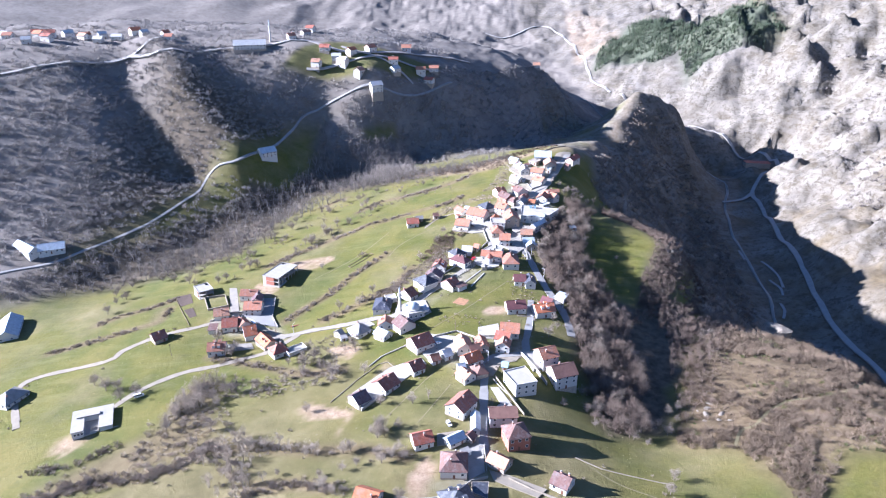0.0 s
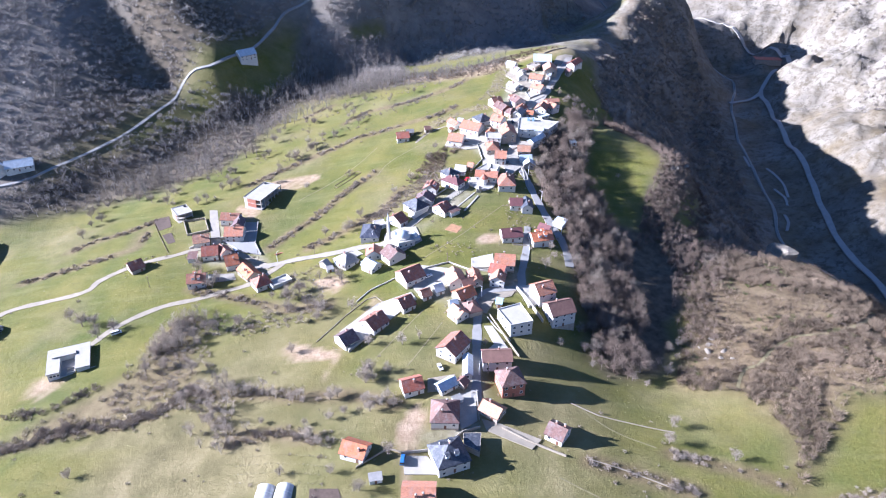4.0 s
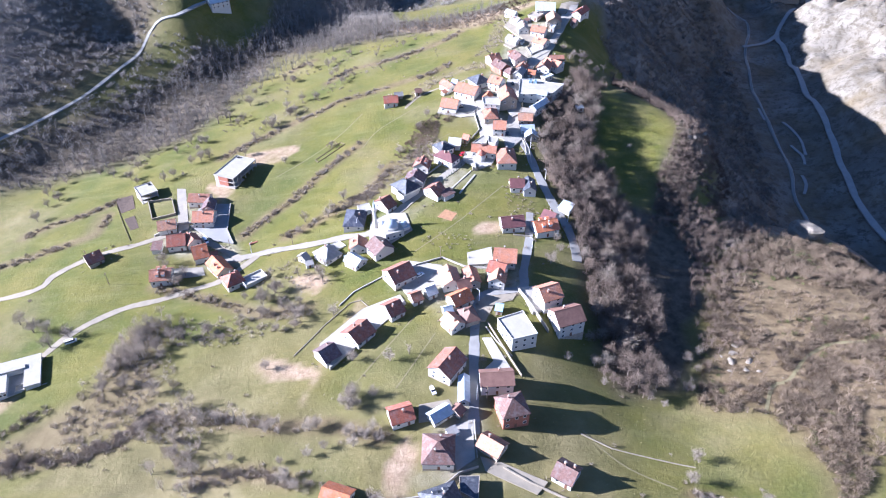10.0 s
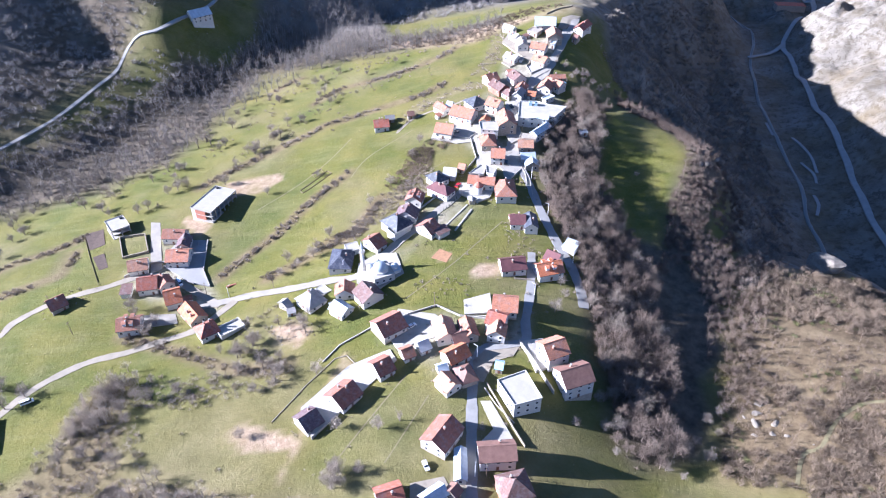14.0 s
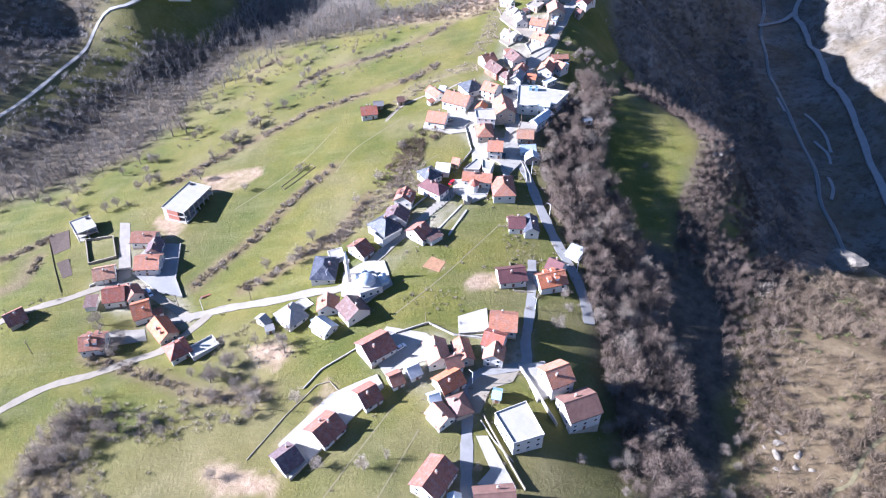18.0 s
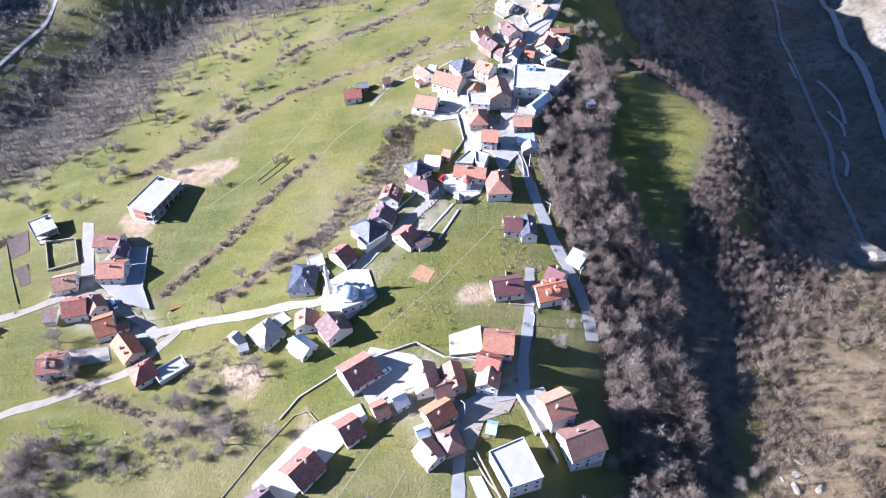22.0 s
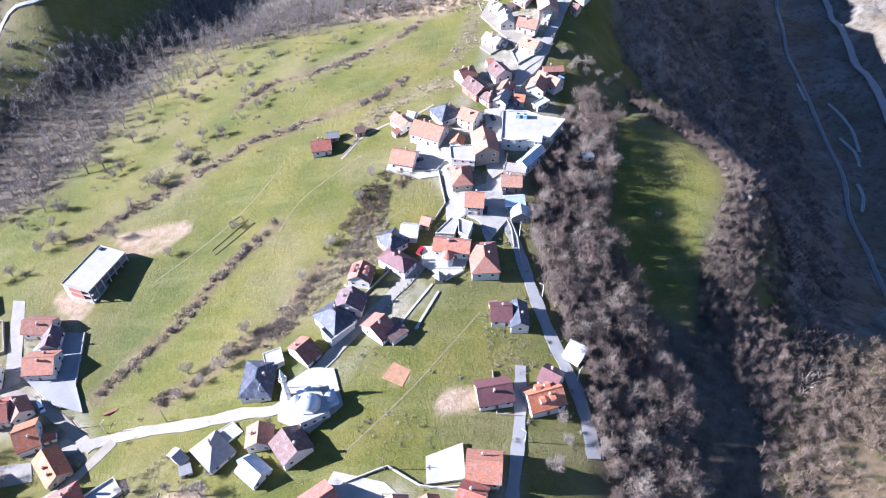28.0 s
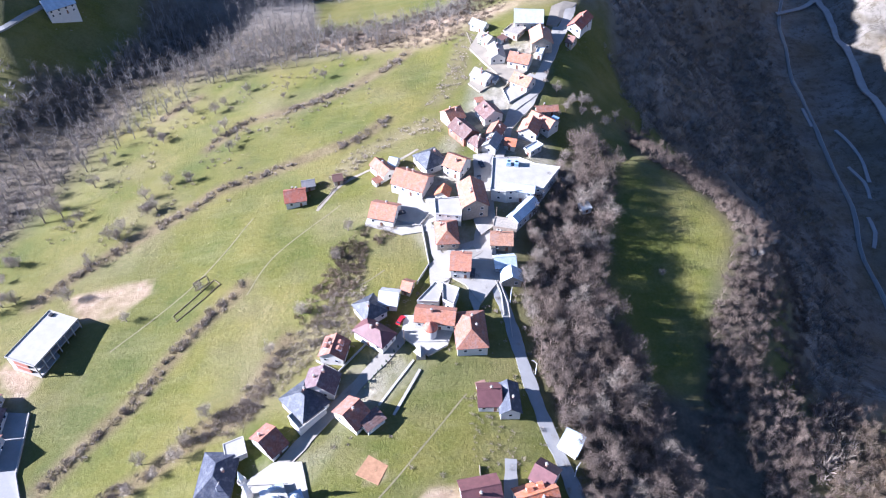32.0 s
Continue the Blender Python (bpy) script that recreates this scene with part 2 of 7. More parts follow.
def sheet(name, col, rough=0.45, metal=0.0):
    """Ribbed sheet-metal roofing, streaked by rain."""
    m, nt, b = mat_base(name, rough, metal)
    c = ramp(nt, tex(nt, 0.5, 6, 0.6), (0.3, dim(col, 0.7)), (0.65, col))
    c = mix(nt, ramp(nt, tex(nt, 2.5, 4, 0.6, stretch=(1, 1, 0.15)), (0.55, (0, 0, 0)), (0.75, (0.5, 0.5, 0.5))), c, dim(col, 0.6))
    nt.links.new(c, b.inputs["Base Color"])
    tc, wv = nt.nodes.new("ShaderNodeTexCoord"), nt.nodes.new("ShaderNodeTexWave")
    wv.bands_direction = "X"
    wv.inputs["Scale"].default_value = 1.3
    nt.links.new(tc.outputs["Object"], wv.inputs["Vector"])
    bump(nt, b, wv.outputs["Fac"], 0.35, 0.04)
    return m


ROOFS = {
    "terracotta": tiles("terracotta_tiles", (0.42, 0.19, 0.11)), "orange": tiles("orange_tiles", (0.46, 0.16, 0.07)),
    "red": tiles("red_tiles", (0.34, 0.115, 0.07)), "redbrown": tiles("red_brown_tiles", (0.31, 0.14, 0.085)),
    "maroon": tiles("maroon_tiles", (0.27, 0.115, 0.075), 0.75, 0.35), "mauve": tiles("mauve_tiles", (0.150, 0.086, 0.070), 0.7, 0.25),
    "mauvered": sheet("mauve_red_sheet", (0.15, 0.07, 0.068)), "purple": tiles("purple_tiles", (0.13, 0.085, 0.085), 0.6, 0.2),
    "peach": tiles("faded_peach_tiles", (0.42, 0.225, 0.135)), "salmon": tiles("salmon_tiles", (0.40, 0.175, 0.10)),
    "brown": sheet("brown_sheet", (0.22, 0.125, 0.095), 0.6), "slate": tiles("slate_tiles", (0.055, 0.06, 0.075), 0.5, 0.2),
    "navy": tiles("navy_tiles", (0.05, 0.055, 0.08), 0.5, 0.2), "grey": sheet("weathered_grey_sheet", (0.30, 0.285, 0.265), 0.7),
    "pale": sheet("pale_sheet", (0.46, 0.51, 0.55), 0.5), "blue": sheet("pale_blue_sheet", (0.36, 0.52, 0.66), 0.5),
    "white": sheet("white_sheet", (0.52, 0.515, 0.50), 0.6), "stone": plain("rubble_top", (0.36, 0.32, 0.26), 0.95, 0.4, 1.2),
}
WALLS = {
    "white": plain("white_render", (0.58, 0.55, 0.50), 0.9, 0.14, 0.3, by_object=0.08), "stone": plain("rough_stone", (0.40, 0.34, 0.27), 0.95, 0.4, 1.0, by_object=0.12),
    "brick": plain("red_brick", (0.36, 0.15, 0.10), 0.9, 0.35, 1.5), "pale": plain("pale_boards", (0.55, 0.55, 0.52), 0.85, 0.25, 0.8),
}
CONCRETE = plain("pale_concrete", (0.37, 0.345, 0.30), 0.9, 0.22, 0.25)
LANE = plain("beige_lane_concrete", (0.27, 0.245, 0.203), 0.9, 0.25, 0.2)
PAVING = plain("pale_paving", (0.34, 0.315, 0.27), 0.9, 0.25, 0.2)
ASPHALT = plain("worn_asphalt", (0.27, 0.262, 0.245), 0.9, 0.25, 0.15)
GRAVEL = plain("gravel", (0.27, 0.235, 0.178), 0.95, 0.25, 0.25)
CHALK = plain("pale_road_metal", (0.33, 0.31, 0.28), 0.95, 0.2, 0.2)
TRODDEN = plain("trodden_grass", (0.19, 0.165, 0.085), 0.95, 0.3, 0.5)
LIMESTONE = plain("pale_limestone", (0.26, 0.228, 0.18), 0.95, 0.35, 0.8)
SOIL = plain("turned_soil", (0.34, 0.19, 0.10), 0.95, 0.4, 0.6)
BED = plain("garden_soil", (0.09, 0.065, 0.05), 0.95, 0.4, 0.8)
TIMBER = plain("weathered_timber", (0.20, 0.15, 0.11), 0.9, 0.4, 2.0)
DARKMETAL = plain("dark_metal", (0.06, 0.06, 0.065), 0.5, 0.2, 3.0, 0.6)
LEAD = plain("dome_metal", (0.42, 0.47, 0.52), 0.45, 0.15, 0.5, 0.2)
FRAMEWHITE = plain("white_frames", (0.7, 0.7, 0.7), 0.6, 0.1, 1.0)
DOORWOOD = plain("door_wood", (0.16, 0.08, 0.05), 0.6, 0.3, 2.0)
STRAW = plain("dry_stones", (0.30, 0.26, 0.195), 0.95, 0.35, 0.9)
CHIMNEY = plain("chimney_brick", (0.42, 0.25, 0.19), 0.9, 0.35, 2.0)
RIVERWATER, _nt, _b = mat_base("river_water", 0.12)
_b.inputs["Base Color"].default_value = (0.15, 0.165, 0.155, 1)
_b.inputs["Roughness"].default_value = 0.4
bump(_nt, _b, tex(_nt, 0.8, 4), 0.6, 0.2)
GLASS, _nt, _b = mat_base("window_glass", 0.08)
_b.inputs["Base Color"].default_value = (0.03, 0.035, 0.045, 1)
_b.inputs["Specular IOR Level"].default_value = 0.7


def paint(name, col):
    m, nt, b = mat_base(name, 0.25)
    b.inputs["Base Color"].default_value = (*col, 1)
    b.inputs["Coat Weight"].default_value = 0.6
    return m


def twigs(name, lo, hi):
    """Bare wood, from one shoot to the next lighter or darker."""
    m, nt, b = mat_base(name, 0.95)
    g = nt.nodes.new("ShaderNodeNewGeometry")
    c = ramp(nt, g.outputs["Random Per Island"], (0.0, lo), (1.0, hi))
    nt.links.new(mix(nt, 0.5, c, ramp(nt, tex(nt, 0.035, 3, coord="Object"), (0.35, lo), (0.65, hi))), b.inputs["Base Color"])
    return m


TWIG = twigs("bare_twigs", (0.135, 0.11, 0.085), (0.35, 0.295, 0.235))
TWIG_DUSK = twigs("grey_bare_wood", (0.10, 0.088, 0.076), (0.28, 0.25, 0.22))
TWIG_PALE = twigs("pale_bare_twigs", (0.21, 0.175, 0.135), (0.44, 0.375, 0.30))
TWIG_RED = twigs("reddish_twigs", (0.068, 0.051, 0.039), (0.255, 0.196, 0.150))
TWIG_FAR = twigs("far_bare_wood", (0.19, 0.172, 0.152), (0.34, 0.315, 0.285))
SCRUB = twigs("scrub_twigs", (0.058, 0.043, 0.028), (0.27, 0.207, 0.142))
DRYGRASS = twigs("dry_grass", (0.17, 0.16, 0.06), (0.34, 0.29, 0.15))
BARK = plain("bark", (0.17, 0.14, 0.115), 0.95, 0.4, 1.5)
EVERGREEN = twigs("evergreen_needles", (0.035, 0.05, 0.03), (0.09, 0.11, 0.06))
OLIVE = twigs("olive_shrub_leaves", (0.05, 0.06, 0.02), (0.14, 0.15, 0.05))


def ground_material():
    m, nt, b = mat_base("land", 0.97)
    lush = ramp(nt, tex(nt, 0.03, 6, 0.6), (0.34, (0.060, 0.076, 0.006)), (0.5, (0.100, 0.099, 0.011)), (0.66, (0.150, 0.128, 0.026)))
    dry = ramp(nt, tex(nt, 0.05, 7, 0.62), (0.34, (0.10, 0.086, 0.034)), (0.5, (0.15, 0.126, 0.055)), (0.66, (0.215, 0.176, 0.088)))
    c = mix(nt, ramp(nt, tex(nt, 0.016, 7, 0.62), (0.5, (0, 0, 0)), (0.66, (0.8, 0.8, 0.8))), lush, dry)
    swath = tex(nt, 0.09, 4, 0.55, stretch=(0.35, 1.6, 1.0))
    c = mix(nt, ramp(nt, swath, (0.5, (0, 0, 0)), (0.7, (0.45, 0.45, 0.45))), c, (0.165, 0.150, 0.052))
    c = mix(nt, ramp(nt, tex(nt, 0.22, 5, 0.7), (0.54, (0, 0, 0)), (0.72, (0.5, 0.5, 0.5))), c, (0.060, 0.066, 0.018))
    c = mix(nt, 0.14, c, ramp(nt, tex(nt, 0.9, 6, 0.75), (0.36, (0.03, 0.036, 0.008)), (0.64, (0.26, 0.235, 0.10))))
    c = mix(nt, attr(nt, "dry"), c, dry)
    litter = ramp(nt, tex(nt, 0.15, 7, 0.7), (0.35, (0.052, 0.042, 0.028)), (0.65, (0.135, 0.108, 0.072)))
    c = mix(nt, attr(nt, "wood"), c, litter)
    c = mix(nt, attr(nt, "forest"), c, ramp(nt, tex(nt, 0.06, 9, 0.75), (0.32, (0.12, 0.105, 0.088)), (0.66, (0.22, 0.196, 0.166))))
    scrub = ramp(nt, tex(nt, 0.09, 9, 0.75), (0.32, (0.062, 0.044, 0.023)), (0.48, (0.13, 0.094, 0.050)), (0.6, (0.175, 0.132, 0.072)), (0.72, (0.25, 0.195, 0.12)))
    c = mix(nt, attr(nt, "scrub"), c, scrub)
    soil = ramp(nt, tex(nt, 0.25, 8, 0.7), (0.3, (0.20, 0.135, 0.08)), (0.7, (0.40, 0.305, 0.205)))
    c = mix(nt, attr(nt, "bare"), c, soil)
    c = mix(nt, attr(nt, "pave"), c, ramp(nt, tex(nt, 0.3, 8, 0.7), (0.3, (0.19, 0.165, 0.11)), (0.7, (0.40, 0.36, 0.285))))
    rock = ramp(nt, tex(nt, 0.018, 10, 0.7), (0.32, (0.125, 0.110, 0.088)), (0.5, (0.178, 0.160, 0.132)), (0.68, (0.245, 0.224, 0.188)))
    rock = mix(nt, ramp(nt, tex(nt, 0.05, 8, 0.7, stretch=(0.5, 1.0, 2.5)), (0.46, (0, 0, 0)), (0.62, (0.8, 0.8, 0.8))), rock, (0.105, 0.088, 0.06))
    rock = mix(nt, ramp(nt, tex(nt, 0.16, 6, 0.75), (0.5, (0, 0, 0)), (0.6, (0.8, 0.8, 0.8))), rock, (0.075, 0.063, 0.042))
    c = mix(nt, attr(nt, "rock"), c, rock)
    c = mix(nt, attr(nt, "pine"), c, ramp(nt, tex(nt, 0.08, 8, 0.75), (0.35, (0.035, 0.045, 0.028)), (0.65, (0.11, 0.115, 0.075))))
    nt.links.new(c, b.inputs["Base Color"])
    crag = nt.nodes.new("ShaderNodeMath")
    crag.operation = "MULTIPLY"
    nt.links.new(tex(nt, 0.045, 12, 0.66), crag.inputs[0])
    nt.links.new(attr(nt, "rock"), crag.inputs[1])
    both = nt.nodes.new("ShaderNodeMath")
    both.operation, both.inputs[2].default_value = "MULTIPLY_ADD", 0.0
    nt.links.new(crag.outputs[0], both.inputs[0])
    both.inputs[1].default_value = 6.0
    nt.links.new(tex(nt, 0.5, 10, 0.78), both.inputs[2])
    bump(nt, b, both.outputs[0], 0.7, 0.9)
    return m


LANDMAT = ground_material()


# ---- helpers for meshes ----
class Shell:
    """Corners and faces of one piece."""

    def __init__(self):
        self.v, self.f = [], []

    def add(self, v, f):
        n = len(self.v)
        self.v += [tuple(p) for p in v]
        self.f += [tuple(i + n for i in q) for q in f]
        return self

    def box(self, x0, y0, z0, x1, y1, z1):
        return self.add([(x0, y0, z0), (x1, y0, z0), (x1, y1, z0), (x0, y1, z0), (x0, y0, z1), (x1, y0, z1), (x1, y1, z1), (x0, y1, z1)],
                        [(3, 2, 1, 0), (4, 5, 6, 7), (0, 1, 5, 4), (1, 2, 6, 5), (2, 3, 7, 6), (3, 0, 4, 7)])

    def slab(self, top, thick):
        """A flat polygon, given by its upper corners, with thickness downwards."""
        n = len(top)
        low = [(x, y, z - thick) for x, y, z in top]
        return self.add(list(top) + low, [tuple(range(n)), tuple(range(2 * n - 1, n - 1, -1))] + [(i, i + n, (i + 1) % n + n, (i + 1) % n) for i in range(n)])

    def lathe(self, rings, sides=16, x=0.0, y=0.0):
        """Rings of (radius, z), from below to the top."""
        n = len(self.v)
        for r, z in rings:
            self.v += [(x + r * math.cos(2 * math.pi * k / sides), y + r * math.sin(2 * math.pi * k / sides), z) for k in range(sides)]
        for i in range(len(rings) - 1):
            self.f += [(n + i * sides + k, n + i * sides + (k + 1) % sides, n + (i + 1) * sides + (k + 1) % sides, n + (i + 1) * sides + k) for k in range(sides)]
        self.f.append(tuple(n + (len(rings) - 1) * sides + k for k in range(sides)))
        return self

    def mesh(self, name, material, smooth=False):
        me = bpy.data.meshes.new(name)
        me.from_pydata(self.v, [], self.f)
        me.materials.append(material)
        if smooth:
            me.polygons.foreach_set("use_smooth", [True] * len(me.polygons))
        return me


def part(name, shell, material, parent, label="", smooth=False):
    ob = new(name, shell if isinstance(shell, bpy.types.Mesh) else shell.mesh(name, material, smooth))
    ob.parent = parent
    return tagged(ob, label) if label else ob


def tri_mesh(name, v, f, material):
    """A mesh from arrays of corners and triangles."""
    me = bpy.data.meshes.new(name)
    me.vertices.add(len(v))
    me.vertices.foreach_set("co", np.asarray(v, np.float32).ravel())
    me.loops.add(3 * len(f))
    me.loops.foreach_set("vertex_index", np.asarray(f, np.int32).ravel())
    me.polygons.add(len(f))
    me.polygons.foreach_set("loop_start", np.arange(0, 3 * len(f), 3, dtype=np.int32))
    me.materials.append(material)
    me.update(calc_edges=True)
    return me


def bumps(x, y, size, seed=0.0):
    """Cheap rolling noise, about -1 to 1, for arrays."""
    z = 0.0
    for k, (a, s) in enumerate(((0.3, 1.0), (1.4, 1.9), (2.5, 3.7), (0.9, 6.1))):
        u = (x * math.cos(a) + y * math.sin(a)) * s / size + seed + k
        w = (-x * math.sin(a) + y * math.cos(a)) * s / size - 1.7 * seed + 2 * k
        z = z + np.sin(u + 1.3 * np.sin(w * 0.7)) * np.cos(w + 0.9 * np.sin(u * 0.8)) / s
    return z / 1.6


def grain(x, y, size, octaves=3, seed=0):
    """Fractal lattice noise, about -1 to 1, for arrays."""
    x, y = np.asarray(x, float), np.asarray(y, float)
    total, weight, norm = 0.0, 1.0, 0.0
    for k in range(octaves):
        u, w = x / size + 17.3 * k + 5.1 * seed, y / size - 9.7 * k + 3.3 * seed
        i, j = np.floor(u).astype(np.int64), np.floor(w).astype(np.int64)
        fu, fw = u - i, w - j
        fu, fw = fu * fu * (3 - 2 * fu), fw * fw * (3 - 2 * fw)

        def knot(a, b):
            h = (a * 374761393 + b * 668265263 + (seed + k) * 144665) & 0x7FFFFFFF
            h = ((h ^ (h >> 13)) * 1274126177) & 0x7FFFFFFF
            return ((h ^ (h >> 16)) & 0xFFFF) / 32767.5 - 1.0

        low = knot(i, j) * (1 - fu) + knot(i + 1, j) * fu
        high = knot(i, j + 1) * (1 - fu) + knot(i + 1, j + 1) * fu
        total, norm = total + weight * (low * (1 - fw) + high * fw), norm + weight
        weight, size = weight * 0.5, size * 0.5
    return total / norm * 1.6


def inside(x, y, poly, soft=0.0):
    """How far points lie inside a polygon: 1 within, 0 without, with a soft rim."""
    x, y = np.asarray(x, float), np.asarray(y, float)
    hit, near = np.zeros(x.shape, bool), np.full(x.shape, 1e9)
    for (ax, ay), (bx, by) in zip(poly, poly[1:] + poly[:1]):
        with np.errstate(divide="ignore", invalid="ignore"):
            cross = ((ay > y) != (by > y)) & (x < (bx - ax) * (y - ay) / (by - ay + 1e-12) + ax)
        hit ^= cross
        s = np.clip(((x - ax) * (bx - ax) + (y - ay) * (by - ay)) / ((bx - ax) ** 2 + (by - ay) ** 2 + 1e-9), 0, 1)
        near = np.minimum(near, np.hypot(x - ax - s * (bx - ax), y - ay - s * (by - ay)))
    if soft <= 0:
        return hit.astype(float)
    return np.clip(0.5 + np.where(hit, near, -near) / soft, 0, 1)


def by_line(x, y, line):
    """Distance to a line of points."""
    near = np.full(np.shape(x), 1e9)
    for (ax, ay), (bx, by) in zip(line, line[1:]):
        s = np.clip(((x - ax) * (bx - ax) + (y - ay) * (by - ay)) / ((bx - ax) ** 2 + (by - ay) ** 2 + 1e-9), 0, 1)
        near = np.minimum(near, np.hypot(x - ax - s * (bx - ax), y - ay - s * (by - ay)))
    return near


# ---- regions of the plan ----
GULLY_WOOD = [(93, 517), (104, 530), (118, 518), (108, 486), (100, 450), (106, 431), (108, 409), (110, 383), (111, 361), (108, 335), (106, 314), (100, 293), (97, 273), (80, 270),
    (74, 284), (79, 310), (76, 336), (76, 356), (75, 387), (70, 398), (68, 410), (67, 429), (66, 446), (71, 463), (74, 480), (84, 502)]
RIM_WOOD = [(132, 535), (134, 560), (168, 529), (188, 498), (188, 470), (170, 448), (157, 426), (168, 403), (148, 364), (138, 370), (138, 399), (120,
    383), (143, 446), (159, 474), (157, 498)]
MEADOW = [(116, 482), (131, 501), (165, 517), (153, 472), (139, 444), (129, 420), (112, 392), (108, 407), (109, 445)]
KNOLL = [(112, 267), (130, 316), (150, 365), (198, 410), (242, 428), (260, 412), (319, 392), (336, 258), (269, 190), (198, 249), (181, 250), (140,
    206), (147, 228), (138, 258)]
ROCKS = [(167, 486), (190, 495), (193, 465), (166, 459)]
VALLEY_WOOD = [(-330, 466), (-284, 504), (-226, 570), (-170, 634), (-109, 696), (9, 657), (66, 676), (62, 632), (-2, 627), (-45, 628), (-122, 633),
    (-149, 539), (-164, 507), (-198, 486), (-269, 465), (-319, 444)]
FAR_HILL = [(-1008, 370), (-417, 448), (-287, 513), (-234, 605), (-213, 661), (-168, 717), (-134, 778), (-45, 802), (11, 857), (101, 930), (168, 997),
    (213, 1053), (168, 1075), (101, 974), (11, 896), (-80, 809), (-168, 831), (-269, 840), (-370, 790), (-493, 722), (-672, 588), (-1008, 476)]
LEFT_BROW = [(-187, 249), (-160, 270), (-143, 283), (-137, 316), (-125, 320), (-110, 270), (-128, 258), (-155, 246), (-174, 242)]
BARE_PATCHES = [[(-131, 440), (-121, 437), (-116, 434), (-114, 429), (-117, 424), (-120, 422), (-125, 428), (-132, 435)], [(-116, 471), (-83, 474), (-80, 467), (-95, 455), (-107, 457)], [(-74, 288), (-69, 293), (-44, 282), (-44, 278), (-66, 279)], [(-51,
    261), (-32, 323), (-26, 318), (-36, 306), (-46, 298), (-45, 287)], [(24, 368), (30, 373), (38, 371), (39, 365), (26, 362)], [(6, 381), (11, 383),
    (16, 377), (11, 375)], [(-196, 276), (-192, 288), (-187, 284), (-176, 284), (-186, 270)], [(-15, 233), (-8, 246), (-3, 240), (-6, 225), (-11,
    202)], [(-66, 344), (-56, 347), (-47, 340), (-52, 330), (-62, 334)]]
END_TRACK = [(-26, 646), (20, 653), (68, 642), (85, 646), (96, 641), (83, 633), (67, 624), (39, 613), (2, 622)]
DRY_NEAR = [(-157, 112), (67, 112), (67, 291), (0, 297), (-67, 325), (-123, 280)]
LANE_MAIN = [(18, 246), (19, 264), (20, 283), (22, 306), (27, 321)]
LANE_INNER = [(20, 304), (24, 316), (28, 321), (44, 324), (46, 335), (49, 348), (52, 364), (54, 380)]
LANE_OUTER = [(74, 347), (74, 356), (72, 371), (67, 390), (63, 410), (60, 431), (56, 451), (53, 460)]
LANE_CORE = [(54, 463), (53, 473), (56, 482), (58, 494), (58, 511), (63, 526), (74, 542), (83, 554), (93, 576), (100, 592), (111, 615), (118, 635)]
LANE_LEFT = [(52, 466), (40, 456), (35, 446), (28, 436), (19, 424), (9, 413), (0, 403), (-10, 392), (-19, 382), (-29, 371), (-43, 371), (-58, 370),
    (-82, 370), (-102, 367), (-109, 364)]
LANE_UP = [(40, 456), (35, 465), (34, 478), (29, 480), (36, 486), (34, 497)]
LANE_WEST = [(-95, 366), (-113, 381), (-127, 389), (-140, 393), (-158, 385), (-170, 381), (-184, 375), (-196, 365), (-202, 355), (-245, 342), (-225,
    298)]
LANE_SOUTH = [(-88, 368), (-97, 356), (-104, 349), (-116, 345), (-131, 339), (-146, 335), (-158, 328), (-169, 318), (-177, 305)]

PAVED_AREAS = [[(26, 499), (36, 517), (50, 544), (64, 590), (104, 610), (88, 553), (89, 512), (70, 478), (60, 452), (48, 441), (38, 453), (33, 466),
    (26, 480)], [(-15, 331), (-5, 340), (10, 340), (47, 340), (45, 323), (28, 317), (23, 300), (15, 300), (10, 309), (-2, 319)], [(-150, 396), (-140,
    426), (-119, 423), (-106, 386), (-94, 362), (-114, 363), (-142, 382)], [(-24, 382), (-8, 401), (7, 419), (23, 429), (30, 416), (15, 405), (0,
    392), (-10, 378)], [(-12, 234), (-2, 225), (16, 227), (20, 249), (21, 281), (16, 281), (12, 252), (3, 249), (7, 233)]]
HEDGES = ([(-100, 388), (-89, 402), (-76, 415), (-65, 432), (-58, 443), (-47, 455), (-41, 462)], [(-130, 469), (-118, 482), (-93, 501), (-75, 512), (-61, 524), (-48, 526), (-27, 533), (4, 543), (15, 553)],
          [(-106, 599), (-99, 607), (-90, 612)], [(-73, 558), (-58, 574), (-32, 578), (-9, 585), (14, 599), (27, 612)], [(-51, 396), (-33, 405), (-25, 424), (-20, 432)],
          [(-189, 241), (-178, 244), (-166, 249), (-141, 250), (-122, 255), (-112, 268)], [(-112, 268), (-102, 262), (-93, 263), (-78, 260), (-58, 255), (-38, 254), (-16, 246)], [(-83, 236), (-64, 235), (-49, 230)], [(-247, 376), (-219, 386), (-187, 400), (-187, 420)],
          [(-230, 408), (-221, 416), (-205, 423), (-191, 431), (-186, 436)], [(-137, 350), (-106, 336), (-77, 321), (-55, 321)], [(-75, 381), (-62, 388), (-46, 401), (-31, 407)],
          [(61, 216), (80, 210), (100, 203)], [(95, 222), (120, 214), (135, 206)], [(140, 195), (165, 200), (185, 190)])
VALLEY_ROAD = [(-538, 370), (-417, 442), (-336, 478), (-287, 507), (-234, 599), (-226, 645), (-199, 653), (-178, 685), (-162, 728), (-141, 773), (-53, 797), (11, 851)]
VALLEY_EDGE = [(-215, 478), (-170, 520), (-130, 560), (-110, 600), (-60, 625), (0, 620), (40, 640), (0, 660), (-90, 650), (-160, 600), (-200, 540), (-235, 500)]
